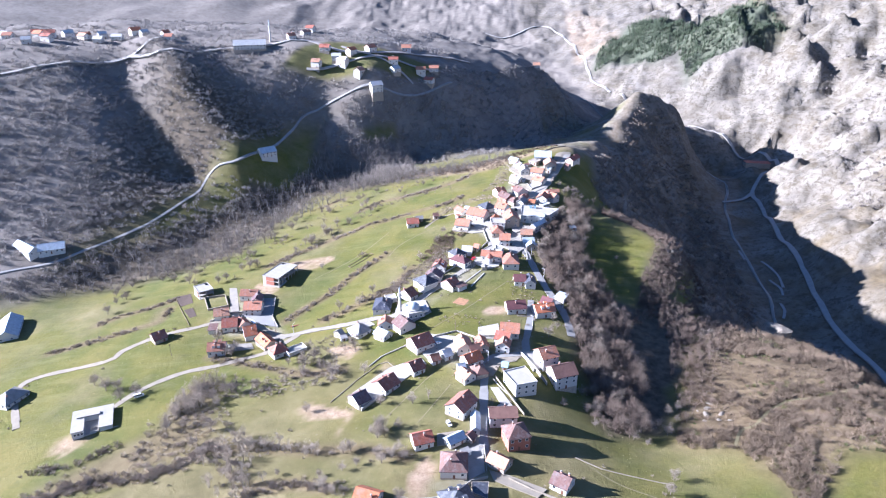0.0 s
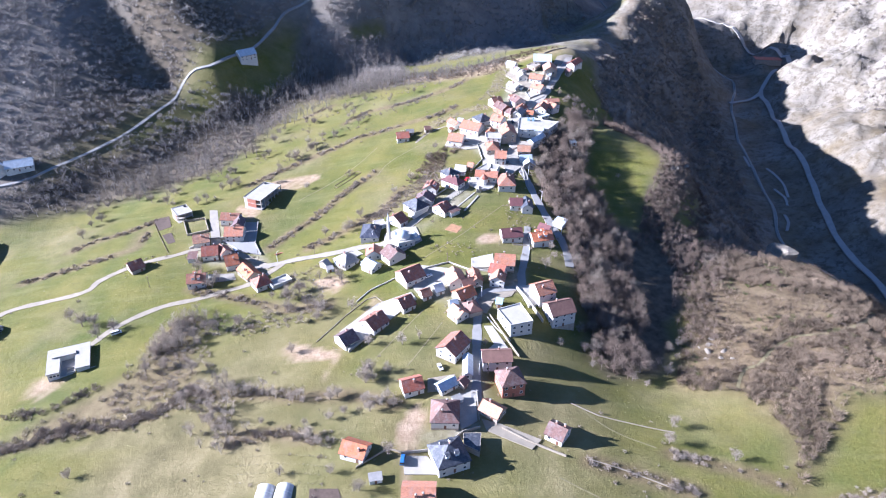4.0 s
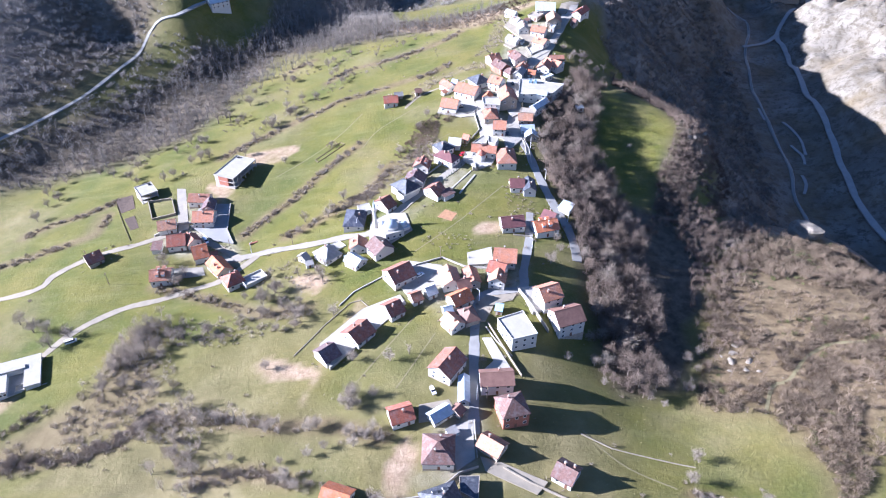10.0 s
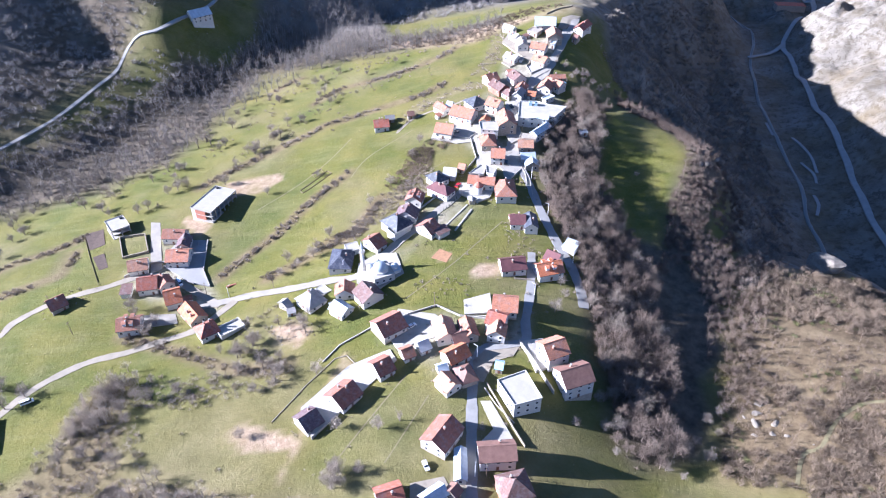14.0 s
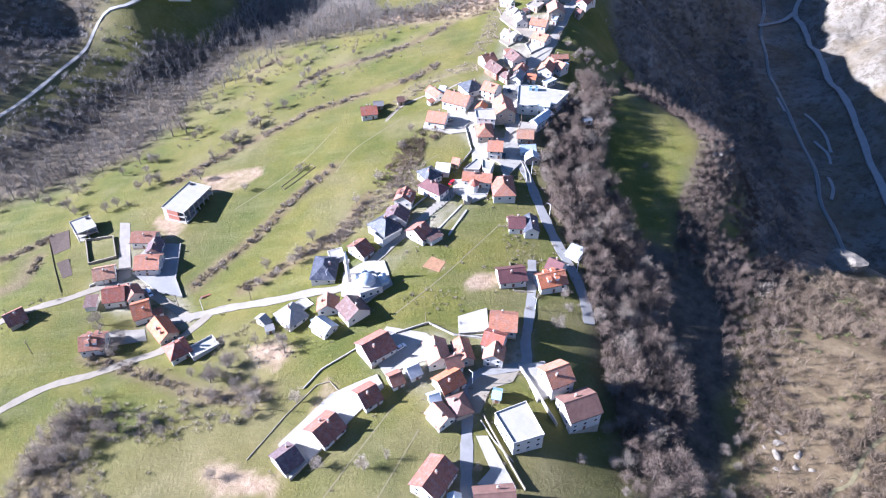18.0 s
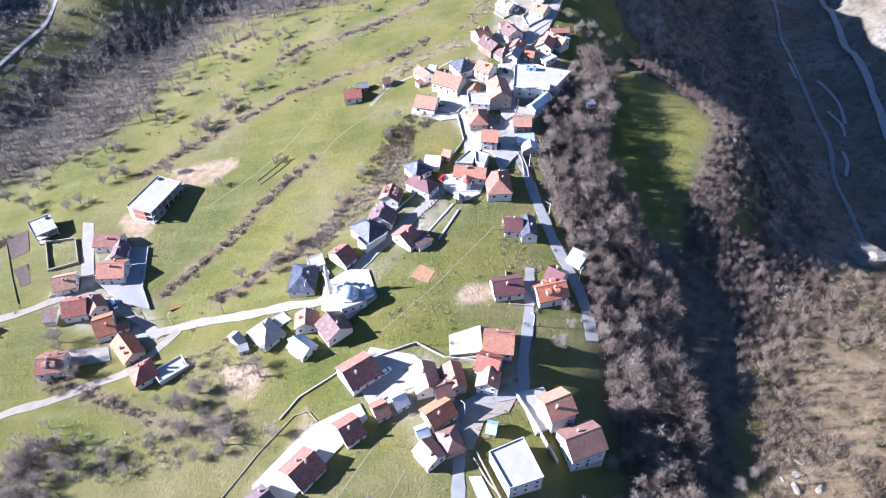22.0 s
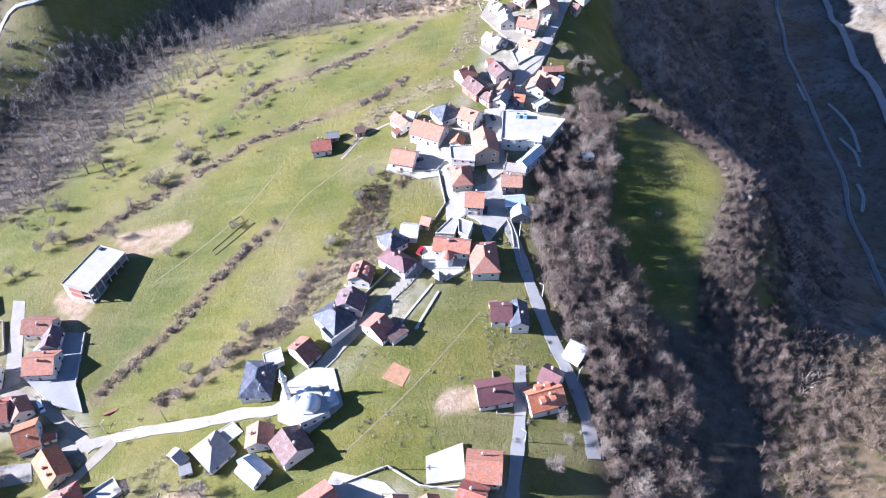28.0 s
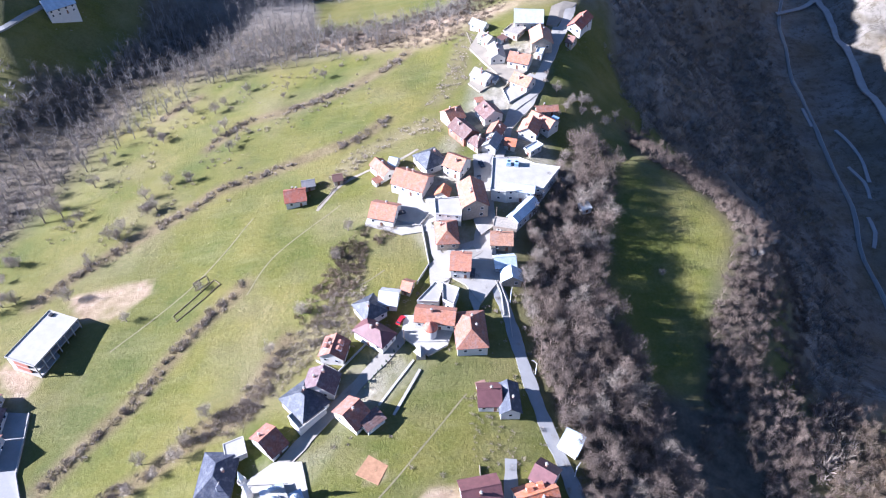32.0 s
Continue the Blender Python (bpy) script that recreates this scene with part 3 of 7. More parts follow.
STREAM_WOOD = [(-160, 640), (-125, 665), (-40, 740), (60, 795), (0, 835), (-50, 800), (-130, 765), (-140, 720), (-125, 700)]
VALE = [(-200, 600), (-185, 640), (-155, 645), (-138, 680), (-138, 710), (-100, 740), (-40, 740), (-30, 700), (-25, 648), (-67, 636), (-97, 637), (-129, 642), (-153, 629), (-170, 614), (-189, 582)]
GORGE_SIDE = [(140, 585), (150, 680), (200, 800), (270, 960), (330, 960), (350, 860), (320, 700), (290, 560), (262, 470), (215, 440), (170, 375), (158, 380), (178, 420), (196, 460), (196, 500), (165, 550)]
PALE_SIDE = [(390, 500), (430, 640), (480, 800), (530, 980), (600, 1100), (800, 1050), (900, 800), (800, 500), (600, 330), (430, 380)]

PINE_WOOD = [(280, 1321), (307, 1411), (390, 1497), (435, 1459), (462, 1367), (511, 1393), (562, 1338), (586, 1226), (543, 1202), (481, 1200), (466, 1208), (436, 1198), (411, 1187), (417, 1270), (378, 1265), (321, 1319)]
QUARRY = [[(264, 1286), (318, 1253), (331, 1220), (278, 1245)], [(282, 1693), (345, 1616), (359, 1456), (307, 1411), (261, 1394)], [(377, 910), (416, 948), (397, 876), (357, 819), (355, 855)], [(419, 904), (485, 948), (498, 974), (487, 996), (482, 890), (429, 901)]]
GLADES = [[(-178, 650), (-170, 668), (-147, 712), (-138, 692), (-151, 648)], [(-90, 753), (-53, 776), (-50, 764), (-83, 742)], [(-185, 803), (-161, 842), (-125, 868), (-44, 867), (4, 877), (-29, 832), (-91, 795), (-156, 800)]]
SCREE = [(-324, 742), (-306, 738), (-275, 689), (-248, 646), (-259, 631), (-283, 678), (-311, 710)]


HILL_SPUR = [(-330, 822), (-313, 802), (-275, 745), (-232, 690), (-208, 668)]
HILL_GULLY = [(-352, 768), (-332, 740), (-295, 687), (-258, 648)]


DRY_SLOPES = [[(40, 557), (50, 569), (56, 574), (58, 588), (61, 605), (67, 623), (59, 622), (52, 610), (44, 580), (34, 560)], [(-8, 506), (2, 519), (12, 530), (25, 537), (42, 540), (46, 548), (32, 550), (16, 542), (0, 533), (-12, 516)],
              [(-10, 441), (-3, 458), (6, 470), (8, 454), (7, 438), (3, 429), (-7, 425), (-20, 412), (-36, 395), (-44, 400), (-30, 420)]]


def covers(x, y, z, steep):
    """Shares of the ground covers at points of the land."""
    n1, n2 = bumps(x, y, 60, 3.0), bumps(x, y, 17, 8.0)
    wood = np.maximum.reduce([inside(x, y, GULLY_WOOD, 12), inside(x, y, RIM_WOOD, 10), inside(x, y, VALLEY_WOOD, 20), inside(x, y, STREAM_WOOD, 15), inside(x, y, VALE, 8), inside(x, y, FAR_HILL, 40)])
    wood = np.maximum(wood, np.clip((y - 717) / 67, 0, 1) * (x < 134))
    wood = np.maximum(wood, np.clip((y - 985) / 50, 0, 1) * (x < 520))
    wood = np.maximum(wood, np.clip((-250 - x) / 60, 0, 1) * np.clip((y - 440) / 30, 0, 1))
    wood = np.maximum(wood, inside(x, y, [(92, 275), (96, 400), (112, 412), (140, 405), (146, 360), (136, 330), (122, 318), (120, 300), (108, 276)], 8))
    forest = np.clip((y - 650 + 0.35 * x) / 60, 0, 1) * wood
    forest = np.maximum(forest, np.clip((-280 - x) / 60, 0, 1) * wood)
    scrub = np.maximum(inside(x, y, KNOLL, 16), inside(x, y, LEFT_BROW, 14) * 0.6)
    side = x - np.interp(y, [112, 241, 370, 493, 610, 717, 885, 974, 1120, 1680], [336, 230, 158, 186, 135, 143, 213, 252, 280, 168])
    gorge = np.clip(side / 12, 0, 1) * np.clip((y - 340) / 25, 0, 1)
    gorge = np.maximum(gorge * (1 - inside(x, y, KNOLL, 12)), np.clip((x - 336) / 34, 0, 1))
    scrub = np.maximum(scrub, gorge * 0.9)
    rock = gorge * np.clip(0.85 + (steep - 0.7) * 0.6 + 0.4 * n2 + 0.3 * n1, 0.2, 1)
    pale = np.clip((x - np.interp(y, [224, 504, 762, 952, 1008, 1120, 1344], [336, 392, 442, 493, 526, 370, 314])) / 22, 0, 1)
    rock = np.maximum(rock, pale * np.clip(0.95 + 0.35 * n1 + 0.35 * n2, 0.45, 1))
    crest = np.clip(1 - by_line(x, y, [(125, 655), (157, 717), (185, 784), (230, 885), (267, 958), (293, 977)]) / 26, 0, 1)
    rock = np.maximum(rock, crest * np.clip(0.9 + 0.5 * n2, 0, 1))
    rock = np.maximum(rock, np.clip((y - 655) / 40, 0, 1) * np.clip((x - 122) / 15, 0, 1) * (y < 1010) * np.clip(0.75 + 0.5 * n2, 0, 1))
    rock = np.maximum(rock, inside(x, y, ROCKS, 9) * np.clip(0.7 + 0.6 * n2, 0, 1))
    bare = np.maximum.reduce([inside(x, y, p, 2.2) for p in BARE_PATCHES]) * np.clip(0.95 + 0.6 * bumps(x, y, 6, 2.2), 0, 1)
    glade = np.maximum.reduce([inside(x, y, p, 8) for p in GLADES])
    wood, forest = wood * (1 - 0.9 * glade), forest * (1 - 0.9 * glade)
    rock = np.maximum(rock, inside(x, y, SCREE, 14) * np.clip(0.4 + 0.7 * n2, 0, 0.8))
    pine = inside(x, y, PINE_WOOD, 25)
    rock = rock * (1 - pine)
    bare = np.maximum(bare, 0.9 * np.maximum.reduce([inside(x, y, p, 12) for p in QUARRY]))
    bare = np.maximum(bare, inside(x, y, END_TRACK, 8) * np.clip(0.75 + 0.5 * n2, 0, 1))
    bare = np.maximum(bare, np.clip(1 - by_line(x, y, [(100, 645), (125, 655), (150, 705), (180, 784), (225, 885), (258, 950)]) / 16, 0, 1) * np.clip(0.8 + 0.5 * n2, 0, 1))
    dry = np.clip(inside(x, y, DRY_NEAR, 40) * (0.55 + 0.5 * n1) + 0.25 * np.clip(n1, 0, 1), 0, 1)
    dry = np.maximum(dry, np.maximum.reduce([inside(x, y, p, 6) for p in DRY_SLOPES]) * np.clip(0.9 + 0.4 * n2, 0, 1))
    dry = np.maximum(dry, 0.9 * inside(x, y, [(-141, 248), (-113, 258), (-90, 238), (-113, 232), (-160, 236)], 8))
    dry = np.maximum(dry, 0.9 * inside(x, y, LEFT_BROW, 10)) * (1 - inside(x, y, MEADOW, 8))
    rows = np.minimum.reduce([by_line(x, y, h) for h in HEDGES])
    scrub = np.maximum(scrub, np.clip(1.25 - rows / 4.5, 0, 0.8))
    pave = np.maximum.reduce([inside(x, y, p, 8) for p in PAVED_AREAS]) * np.clip(0.62 + 0.75 * bumps(x, y, 11, 3.3), 0, 1)
    return {"pave": pave, "forest": forest, "pine": pine, "wood": wood, "scrub": scrub * (1 - wood), "rock": rock, "bare": bare, "dry": dry}


def relief(x, y):
    """Height of the ground: the smooth land with terraces, hummocks and crags."""
    z = land(x, y)
    z = z + 0.5 * bumps(x, y, 30, 1.0) + 0.22 * bumps(x, y, 9, 4.0)
    far = np.clip((np.hypot(x, y - 392) - 370) / 330, 0, 1)
    z = z + far * (9 * grain(x, y, 85, 4, 2) + 2.0 * grain(x, y, 22, 3, 6))
    # gully and sunlit spur on the wooded hillside
    z = z + 15 * np.exp(-(by_line(x, y, HILL_SPUR) / 28) ** 2) - 13 * np.exp(-(by_line(x, y, HILL_GULLY) / 26) ** 2)
    # buttresses and ravines of the pale mountain
    pale = np.clip((x - 385) / 80, 0, 1)
    warp = 24 * grain(x, y, 120, 2, 4)
    z = z + pale * (40 * (0.45 - np.abs(grain(x * 0.5 + warp, y + warp, 95, 2, 5))) + 22 * (0.45 - np.abs(grain(x * 0.7 - warp, y + warp, 44, 2, 9))) + 10 * (0.4 - np.abs(grain(x, y + 0.5 * warp, 19, 2, 3))))
    wall = np.clip((x - np.interp(y, [340, 430, 610, 717, 885, 974], [200, 190, 170, 165, 225, 262])) / 20, 0, 1) * np.clip((y - 440) / 40, 0, 1) * np.clip((np.interp(y, [440, 566, 778, 930], [262, 280, 325, 380]) - x) / 20, 0, 1)
    z = z + wall * (9 * (0.4 - np.abs(grain(x * 0.5, y, 46, 2, 11))) + 3.5 * grain(x, y, 15, 2, 12))
    crest = np.clip(1 - by_line(x, y, [(140, 672), (157, 717), (185, 784), (230, 885), (267, 958), (293, 977)]) / 40, 0, 1)
    z = z + crest * (2 * np.abs(bumps(x, y, 14, 2.5)) + 1.5 * np.abs(bumps(x, y, 6, 7.5)))
    return z


def steps(*stops):
    """Coordinates from one stop to the next at the given spacing: (from, spacing), ..., end."""
    out = []
    for (a, d), nxt in zip(stops[:-1], stops[1:]):
        b = nxt[0] if isinstance(nxt, tuple) else nxt
        n = max(1, round((b - a) / d))
        out += [a + (b - a) * i / n for i in range(n)]
    return np.array(out + [stops[-1]], float)


GX = steps((-4704, 300), (-1680, 90), (-784, 30), (-370, 8), (-190, 3), (202, 3), (224, 6), (740, 10), (1000, 25), (1344, 100), (2240, 300), 4200)
GY = steps((-3360, 300), (-672, 60), (0, 25), (146, 5), (190, 3), (638, 4), (739, 7), (1200, 12), (1568, 30), (2240, 100), (3360, 250), 4800)
_gx, _gy = np.meshgrid(GX, GY)
_gz = relief(_gx, _gy)
_far = np.clip((np.hypot(_gx, _gy - 500) - 2300) / 900, 0, 1)
_gz = _gz * (1 - _far) + _far * np.clip(_gz, 60, 620)
_sy, _sx = np.gradient(_gz, GY, GX)
_nx = len(GX)
_id = np.arange(_gx.size).reshape(_gx.shape)
_q = np.stack([_id[:-1, :-1], _id[:-1, 1:], _id[1:, 1:], _id[1:, :-1]], -1).reshape(-1, 4)
_me = tri_mesh("ground", np.stack([_gx, _gy, _gz], -1).reshape(-1, 3), np.concatenate([_q[:, [0, 1, 2]], _q[:, [0, 2, 3]]]), LANDMAT)
_me.polygons.foreach_set("use_smooth", np.ones(len(_me.polygons), bool))
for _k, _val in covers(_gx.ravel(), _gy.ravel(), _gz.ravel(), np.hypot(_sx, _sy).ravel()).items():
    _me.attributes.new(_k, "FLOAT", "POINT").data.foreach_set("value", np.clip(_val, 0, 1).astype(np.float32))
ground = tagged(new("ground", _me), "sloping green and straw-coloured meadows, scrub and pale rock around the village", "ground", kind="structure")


def up(x, y):
    """Height of the ground sheet itself at one point."""
    i, j = int(np.clip(np.searchsorted(GX, x) - 1, 0, _nx - 2)), int(np.clip(np.searchsorted(GY, y) - 1, 0, len(GY) - 2))
    u, w = (x - GX[i]) / (GX[i + 1] - GX[i]), (y - GY[j]) / (GY[j + 1] - GY[j])
    a, b, c, d = _gz[j, i], _gz[j, i + 1], _gz[j + 1, i + 1], _gz[j + 1, i]
    return float(a + (b - a) * u + (c - b) * w if u >= w else a + (c - d) * u + (d - a) * w)


def ups(x, y):
    i = np.clip(np.searchsorted(GX, x) - 1, 0, _nx - 2)
    j = np.clip(np.searchsorted(GY, y) - 1, 0, len(GY) - 2)
    u, w = (x - GX[i]) / (GX[i + 1] - GX[i]), (y - GY[j]) / (GY[j + 1] - GY[j])
    a, b, c, d = _gz[j, i], _gz[j, i + 1], _gz[j + 1, i + 1], _gz[j + 1, i]
    return np.where(u >= w, a + (b - a) * u + (c - b) * w, a + (c - d) * u + (d - a) * w)


def smooth_line(line, gap=2.5):
    """Points along a line, rounded at its corners."""
    p = [np.array(q, float) for q in line]
    out = []
    for i in range(len(p) - 1):
        a, b, c, d = p[max(i - 1, 0)], p[i], p[i + 1], p[min(i + 2, len(p) - 1)]
        n = max(1, int(np.linalg.norm(c - b) / gap))
        for k in range(n):
            t = k / n
            out.append(0.5 * (2 * b + (c - a) * t + (2 * a - 5 * b + 4 * c - d) * t * t + (3 * b - a - 3 * c + d) * t ** 3))
    return out + [p[-1]]


def strip(name, line, width, material, label, lift=0.12, gap=2.5, kind="structure", category="road", depth=0.5, level=False):
    """A road or lane laid on the land, with thickness."""
    pts = smooth_line(line, gap)
    s = Shell()
    n = len(pts)
    for i, p in enumerate(pts):
        d = pts[min(i + 1, n - 1)] - pts[max(i - 1, 0)]
        d = d / (np.linalg.norm(d) + 1e-9)
        w = width / 2 * (1 + 0.10 * math.sin(i * 0.9) + 0.06 * math.sin(i * 2.3))
        a, b = p + w * np.array([-d[1], d[0]]), p - w * np.array([-d[1], d[0]])
        za, zb, zm = up(*a), up(*b), up(*p)
        hi = max(za, zb, zm)
        za, zm, zb = ((hi + za) / 2 + lift, (hi + zm) / 2 + lift, (hi + zb) / 2 + lift)
        s.v += [(*a, za), (*p, zm), (*b, zb), (*a, za - depth - 0.5), (*b, zb - depth - 0.5)]
    for i in range(n - 1):
        k = 5 * i
        s.f += [(k, k + 1, k + 6, k + 5), (k + 1, k + 2, k + 7, k + 6), (k + 3, k, k + 5, k + 8), (k + 2, k + 4, k + 9, k + 7)]
    s.f += [(0, 3, 4, 2, 1), (5 * n - 5, 5 * n - 4, 5 * n - 3, 5 * n - 1, 5 * n - 2)]
    return tagged(new(name, s.mesh(name, material)), label, category, kind=kind)


def yard(name, corners, material, label, thick=0.6, lift=0.15, category="yard", kind="structure", z=None):
    """A paved or levelled piece of ground."""
    if z is None:
        zs = [up(*c) + lift for c in corners]
        cx, cy = sum(c[0] for c in corners) / len(corners), sum(c[1] for c in corners) / len(corners)
        zc = max(up(cx, cy) + lift, sum(zs) / len(zs))
        top = [(*c, max(q, 0.5 * (q + zc))) for c, q in zip(corners, zs)]
        s = Shell()
        n = len(top)
        s.add(top + [(x, y, q - thick - 1.5) for x, y, q in top] + [(cx, cy, zc + 0.02)],
              [(i, (i + 1) % n, 2 * n) for i in range(n)] + [(i, i + n, (i + 1) % n + n, (i + 1) % n) for i in range(n)])
    else:
        s = Shell().slab([(*c, z) for c in corners], thick)
    return tagged(new(name, s.mesh(name, material)), label, category, kind=kind)


# ---- lanes, river and paved ground ----
strip("village_lane", LANE_MAIN, 4.2, ASPHALT, "worn pale asphalt lane climbing between the houses", 0.15)
strip("village_lane", LANE_INNER, 4.0, ASPHALT, "narrow asphalt lane along the shaded side of the houses", 0.2)
strip("village_lane", LANE_OUTER, 4.4, ASPHALT, "asphalt lane with a low kerb above the wooded slope", 0.25)
strip("village_lane", LANE_CORE, 5.0, PAVING, "sun-bleached concrete street through the crowded upper village", 0.3)
strip("village_lane", LANE_LEFT, 4.4, LANE, "pale concrete lane past the mosque down to the lower hamlet", 0.28)
strip("village_lane", LANE_UP, 4.0, PAVING, "pale concrete side lane", 0.24)
strip("village_lane", LANE_WEST, 3.8, GRAVEL, "pale gravel lane running out of the lower hamlet into the fields", 0.18)
strip("village_lane", LANE_SOUTH, 3.6, GRAVEL, "pale gravel lane curving across the meadow to the unfinished villa", 0.15)
strip("valley_road", VALLEY_ROAD, 2.4, ASPHALT,
      "grey asphalt road winding along the wooded hillside", 0.3, 5.0)
strip("gorge_road", [(340, 328), (346, 430), (351, 478), (348, 521), (352, 556), (365, 611), (379, 665), (392, 742), (405, 805), (414, 850), (418, 893), (446, 930), (480, 962), (452, 1010), (422, 1051), (381, 1092), (308, 1215)], 4.8, CHALK, "dusty pale road along the bottom of the gorge", 1.6, 8.0)
strip("gorge_road", [(418, 890), (398, 880), (372, 872)], 4.0, CHALK, "dusty pale track across the bridge in the gorge", 1.8, 6.0)
strip("river", [(293, 224), (297, 400), (302, 500), (308, 544), (313, 578), (325, 614), (336, 683), (350, 774), (373, 866), (396, 928), (375, 997), (302, 1114), (242, 1230)], 1.7, RIVERWATER, "shallow grey-green river in the gorge", 1.0, 10.0, category="river")
strip("river_bank", [(293, 224), (297, 400), (302, 500), (308, 544), (313, 578), (325, 614), (336, 683), (350, 774), (373, 866), (396, 928), (375, 997)], 3.0, CHALK, "gravel bed along the river", 0.6, 10.0, category="river bank")
for _line in ([(344, 659), (347, 641), (342, 623)], [(331, 604), (329, 590), (322, 577)], [(339, 730), (337, 707)], [(352, 700), (356, 668), (350, 640)]):
    strip("gravel_bar", _line, 2.4, CHALK, "pale gravel bar beside the river", 0.5, 6.0, category="gravel bar")
for _line, _w in (([(-560, 690), (-454, 727), (-418, 748), (-387, 773), (-347, 794), (-322, 785), (-287, 799), (-257, 828), (-200, 845), (-168, 857), (-101, 836), (-34, 885), (34, 941)], 4.5), ([(-347, 794), (-330, 812), (-314, 836), (-304, 850)], 3.2),
                  ([(-155, 806), (-125, 812), (-95, 822), (-70, 842), (-30, 850), (0, 862)], 3.6), ([(-120, 850), (-95, 838), (-60, 832), (-35, 822)], 3.2), ([(95, 1599), (144, 1587), (224, 1641), (260, 1535), (278, 1430), (274, 1300), (297, 1241)], 4.0)):
    strip("plateau_road", _line, _w, CHALK, "pale dusty road winding over the far plateau", 1.2, 10.0)
yard("paved_court", [(-13, 330), (-2, 339), (6, 339), (8, 328), (-2, 325), (-8, 321)], PAVING, "pale concrete court between white houses")
yard("paved_court", [(-9, 346), (7, 341), (11, 337), (6, 339), (-2, 339), (-13, 330), (-13, 338)], PAVING, "pale strip of paving inside the long stone wall")
yard("paved_junction", [(22, 314), (28, 320), (38, 320), (42, 321), (39, 316), (31, 313.5), (27, 310), (26, 303), (23, 303)], GRAVEL, "sunlit beige junction of the village lanes", 0.6, 0.25)
yard("house_court", [(24, 294), (28, 294), (36, 274.5), (33, 275), (23, 276), (28.5, 280)], CONCRETE, "white concrete drive in front of the brown-roofed house", 0.6, 0.3)
yard("paved_terrace", [(-46, 296), (-29, 316), (-20, 320), (-12, 323), (-9, 317), (-20, 305), (-32, 291), (-40, 282)], CONCRETE, "bright concrete terrace along the row of white houses", 1.5, 0.5)
yard("paved_yard", [(-125, 419), (-113, 417), (-110, 394), (-104, 382), (-116, 386), (-132, 399), (-124, 402), (-119, 404)], ASPHALT, "grey paved yard with a retaining wall above the meadow", 1.0, 0.4)
yard("paved_terrace", [(22, 436), (41, 433), (37, 422), (30, 418), (21, 427)], CONCRETE, "round white terrace before the turreted building", 1.2, 0.7)
yard("mosque_court", [(-29, 379), (-20, 385), (-11, 384), (-7, 369), (-18, 360), (-29, 366)], PAVING, "white paved court round the mosque", 1.5, 0.6)
yard("village_square", [(37, 463), (50, 470), (56, 483), (59, 461), (62, 455), (50, 439), (45, 448), (37, 454)], PAVING, "sun-bleached concrete square", 0.6, 0.35)
yard("house_terrace", [(20, 348), (32, 352), (32, 340), (20, 339)], CONCRETE, "white terrace with a low parapet", 2.0, 1.0)
yard("house_terrace", [(43, 323), (52, 325), (58, 312), (47, 307)], CONCRETE, "white terrace behind a high retaining wall", 3.0, 1.5)
yard("paved_yard", [(9, 493), (34, 493), (34, 477), (22, 476), (7, 484)], PAVING, "pale paved forecourts of the houses", 0.8, 0.3)
yard("paved_yard", [(54, 520), (63, 522), (63, 497), (53, 500)], PAVING, "pale parking yard", 0.8, 0.3)

# ---- footpaths trodden across the meadows ----
for _line in ([(-6, 352), (16, 373), (42, 403)], [(-5, 309), (-18, 290), (-31, 270)], [(4, 298), (-12, 269)], [(-39, 457), (-29, 476), (-4, 499)], [(-16, 447), (4, 452), (15, 459)], [(-90, 440), (-60, 470), (-42, 500)],
              [(60, 250), (72, 235), (90, 225)], [(48, 208), (80, 190), (120, 180)]):
    strip("footpath", _line, 0.55, TRODDEN, "narrow trodden footpath across the grass", 0.05, 2.0, category="path", depth=0.1)
strip("knoll_track", [(240, 330), (218, 308), (196, 298), (180, 298), (166, 291), (153, 278), (145, 275), (137, 262)], 1.5, TRODDEN, "worn stony track over the knoll", 0.1, category="track")


# ---- houses ----
def _window_meshes():
    """A window 1.3 m wide and 1.4 m high in the xz plane, facing -y, its middle at the origin."""
    fr = Shell()
    for y in (-0.06, 0.05):
        fr.v += [(-0.66, y, -0.72), (0.66, y, -0.72), (0.66, y, 0.70), (-0.66, y, 0.70), (-0.55, y, -0.58), (0.55, y, -0.58), (0.55, y, 0.58), (-0.55, y, 0.58)]
    for k in range(4):
        j = (k + 1) % 4
        fr.f += [(k, j, 4 + j, 4 + k), (8 + j, 8 + k, 12 + k, 12 + j), (k, 8 + k, 8 + j, j), (4 + k, 4 + j, 12 + j, 12 + k)]
    gl = Shell().box(-0.56, -0.025, -0.59, 0.56, 0.0, 0.59)
    return fr.mesh("window", FRAMEWHITE), gl.mesh("pane", GLASS)


WINDOW_FRAME, WINDOW_PANE = _window_meshes()
DOOR = Shell().box(-0.5, -0.07, 0.0, 0.5, 0.03, 2.05).mesh("door", DOORWOOD)
CHIMNEY_STACK = Shell().box(-0.35, -0.35, -1.2, 0.35, 0.35, 0.75).mesh("chimney", CHIMNEY)
CHIMNEY_TOP = Shell().lathe([(0.0, 0.74), (0.62, 0.74), (0.62, 0.86), (0.3, 0.88), (0.24, 1.08)], 4).mesh("chimney_cap", CONCRETE)
RNG = random.Random(5)
HOUSES_AT = []


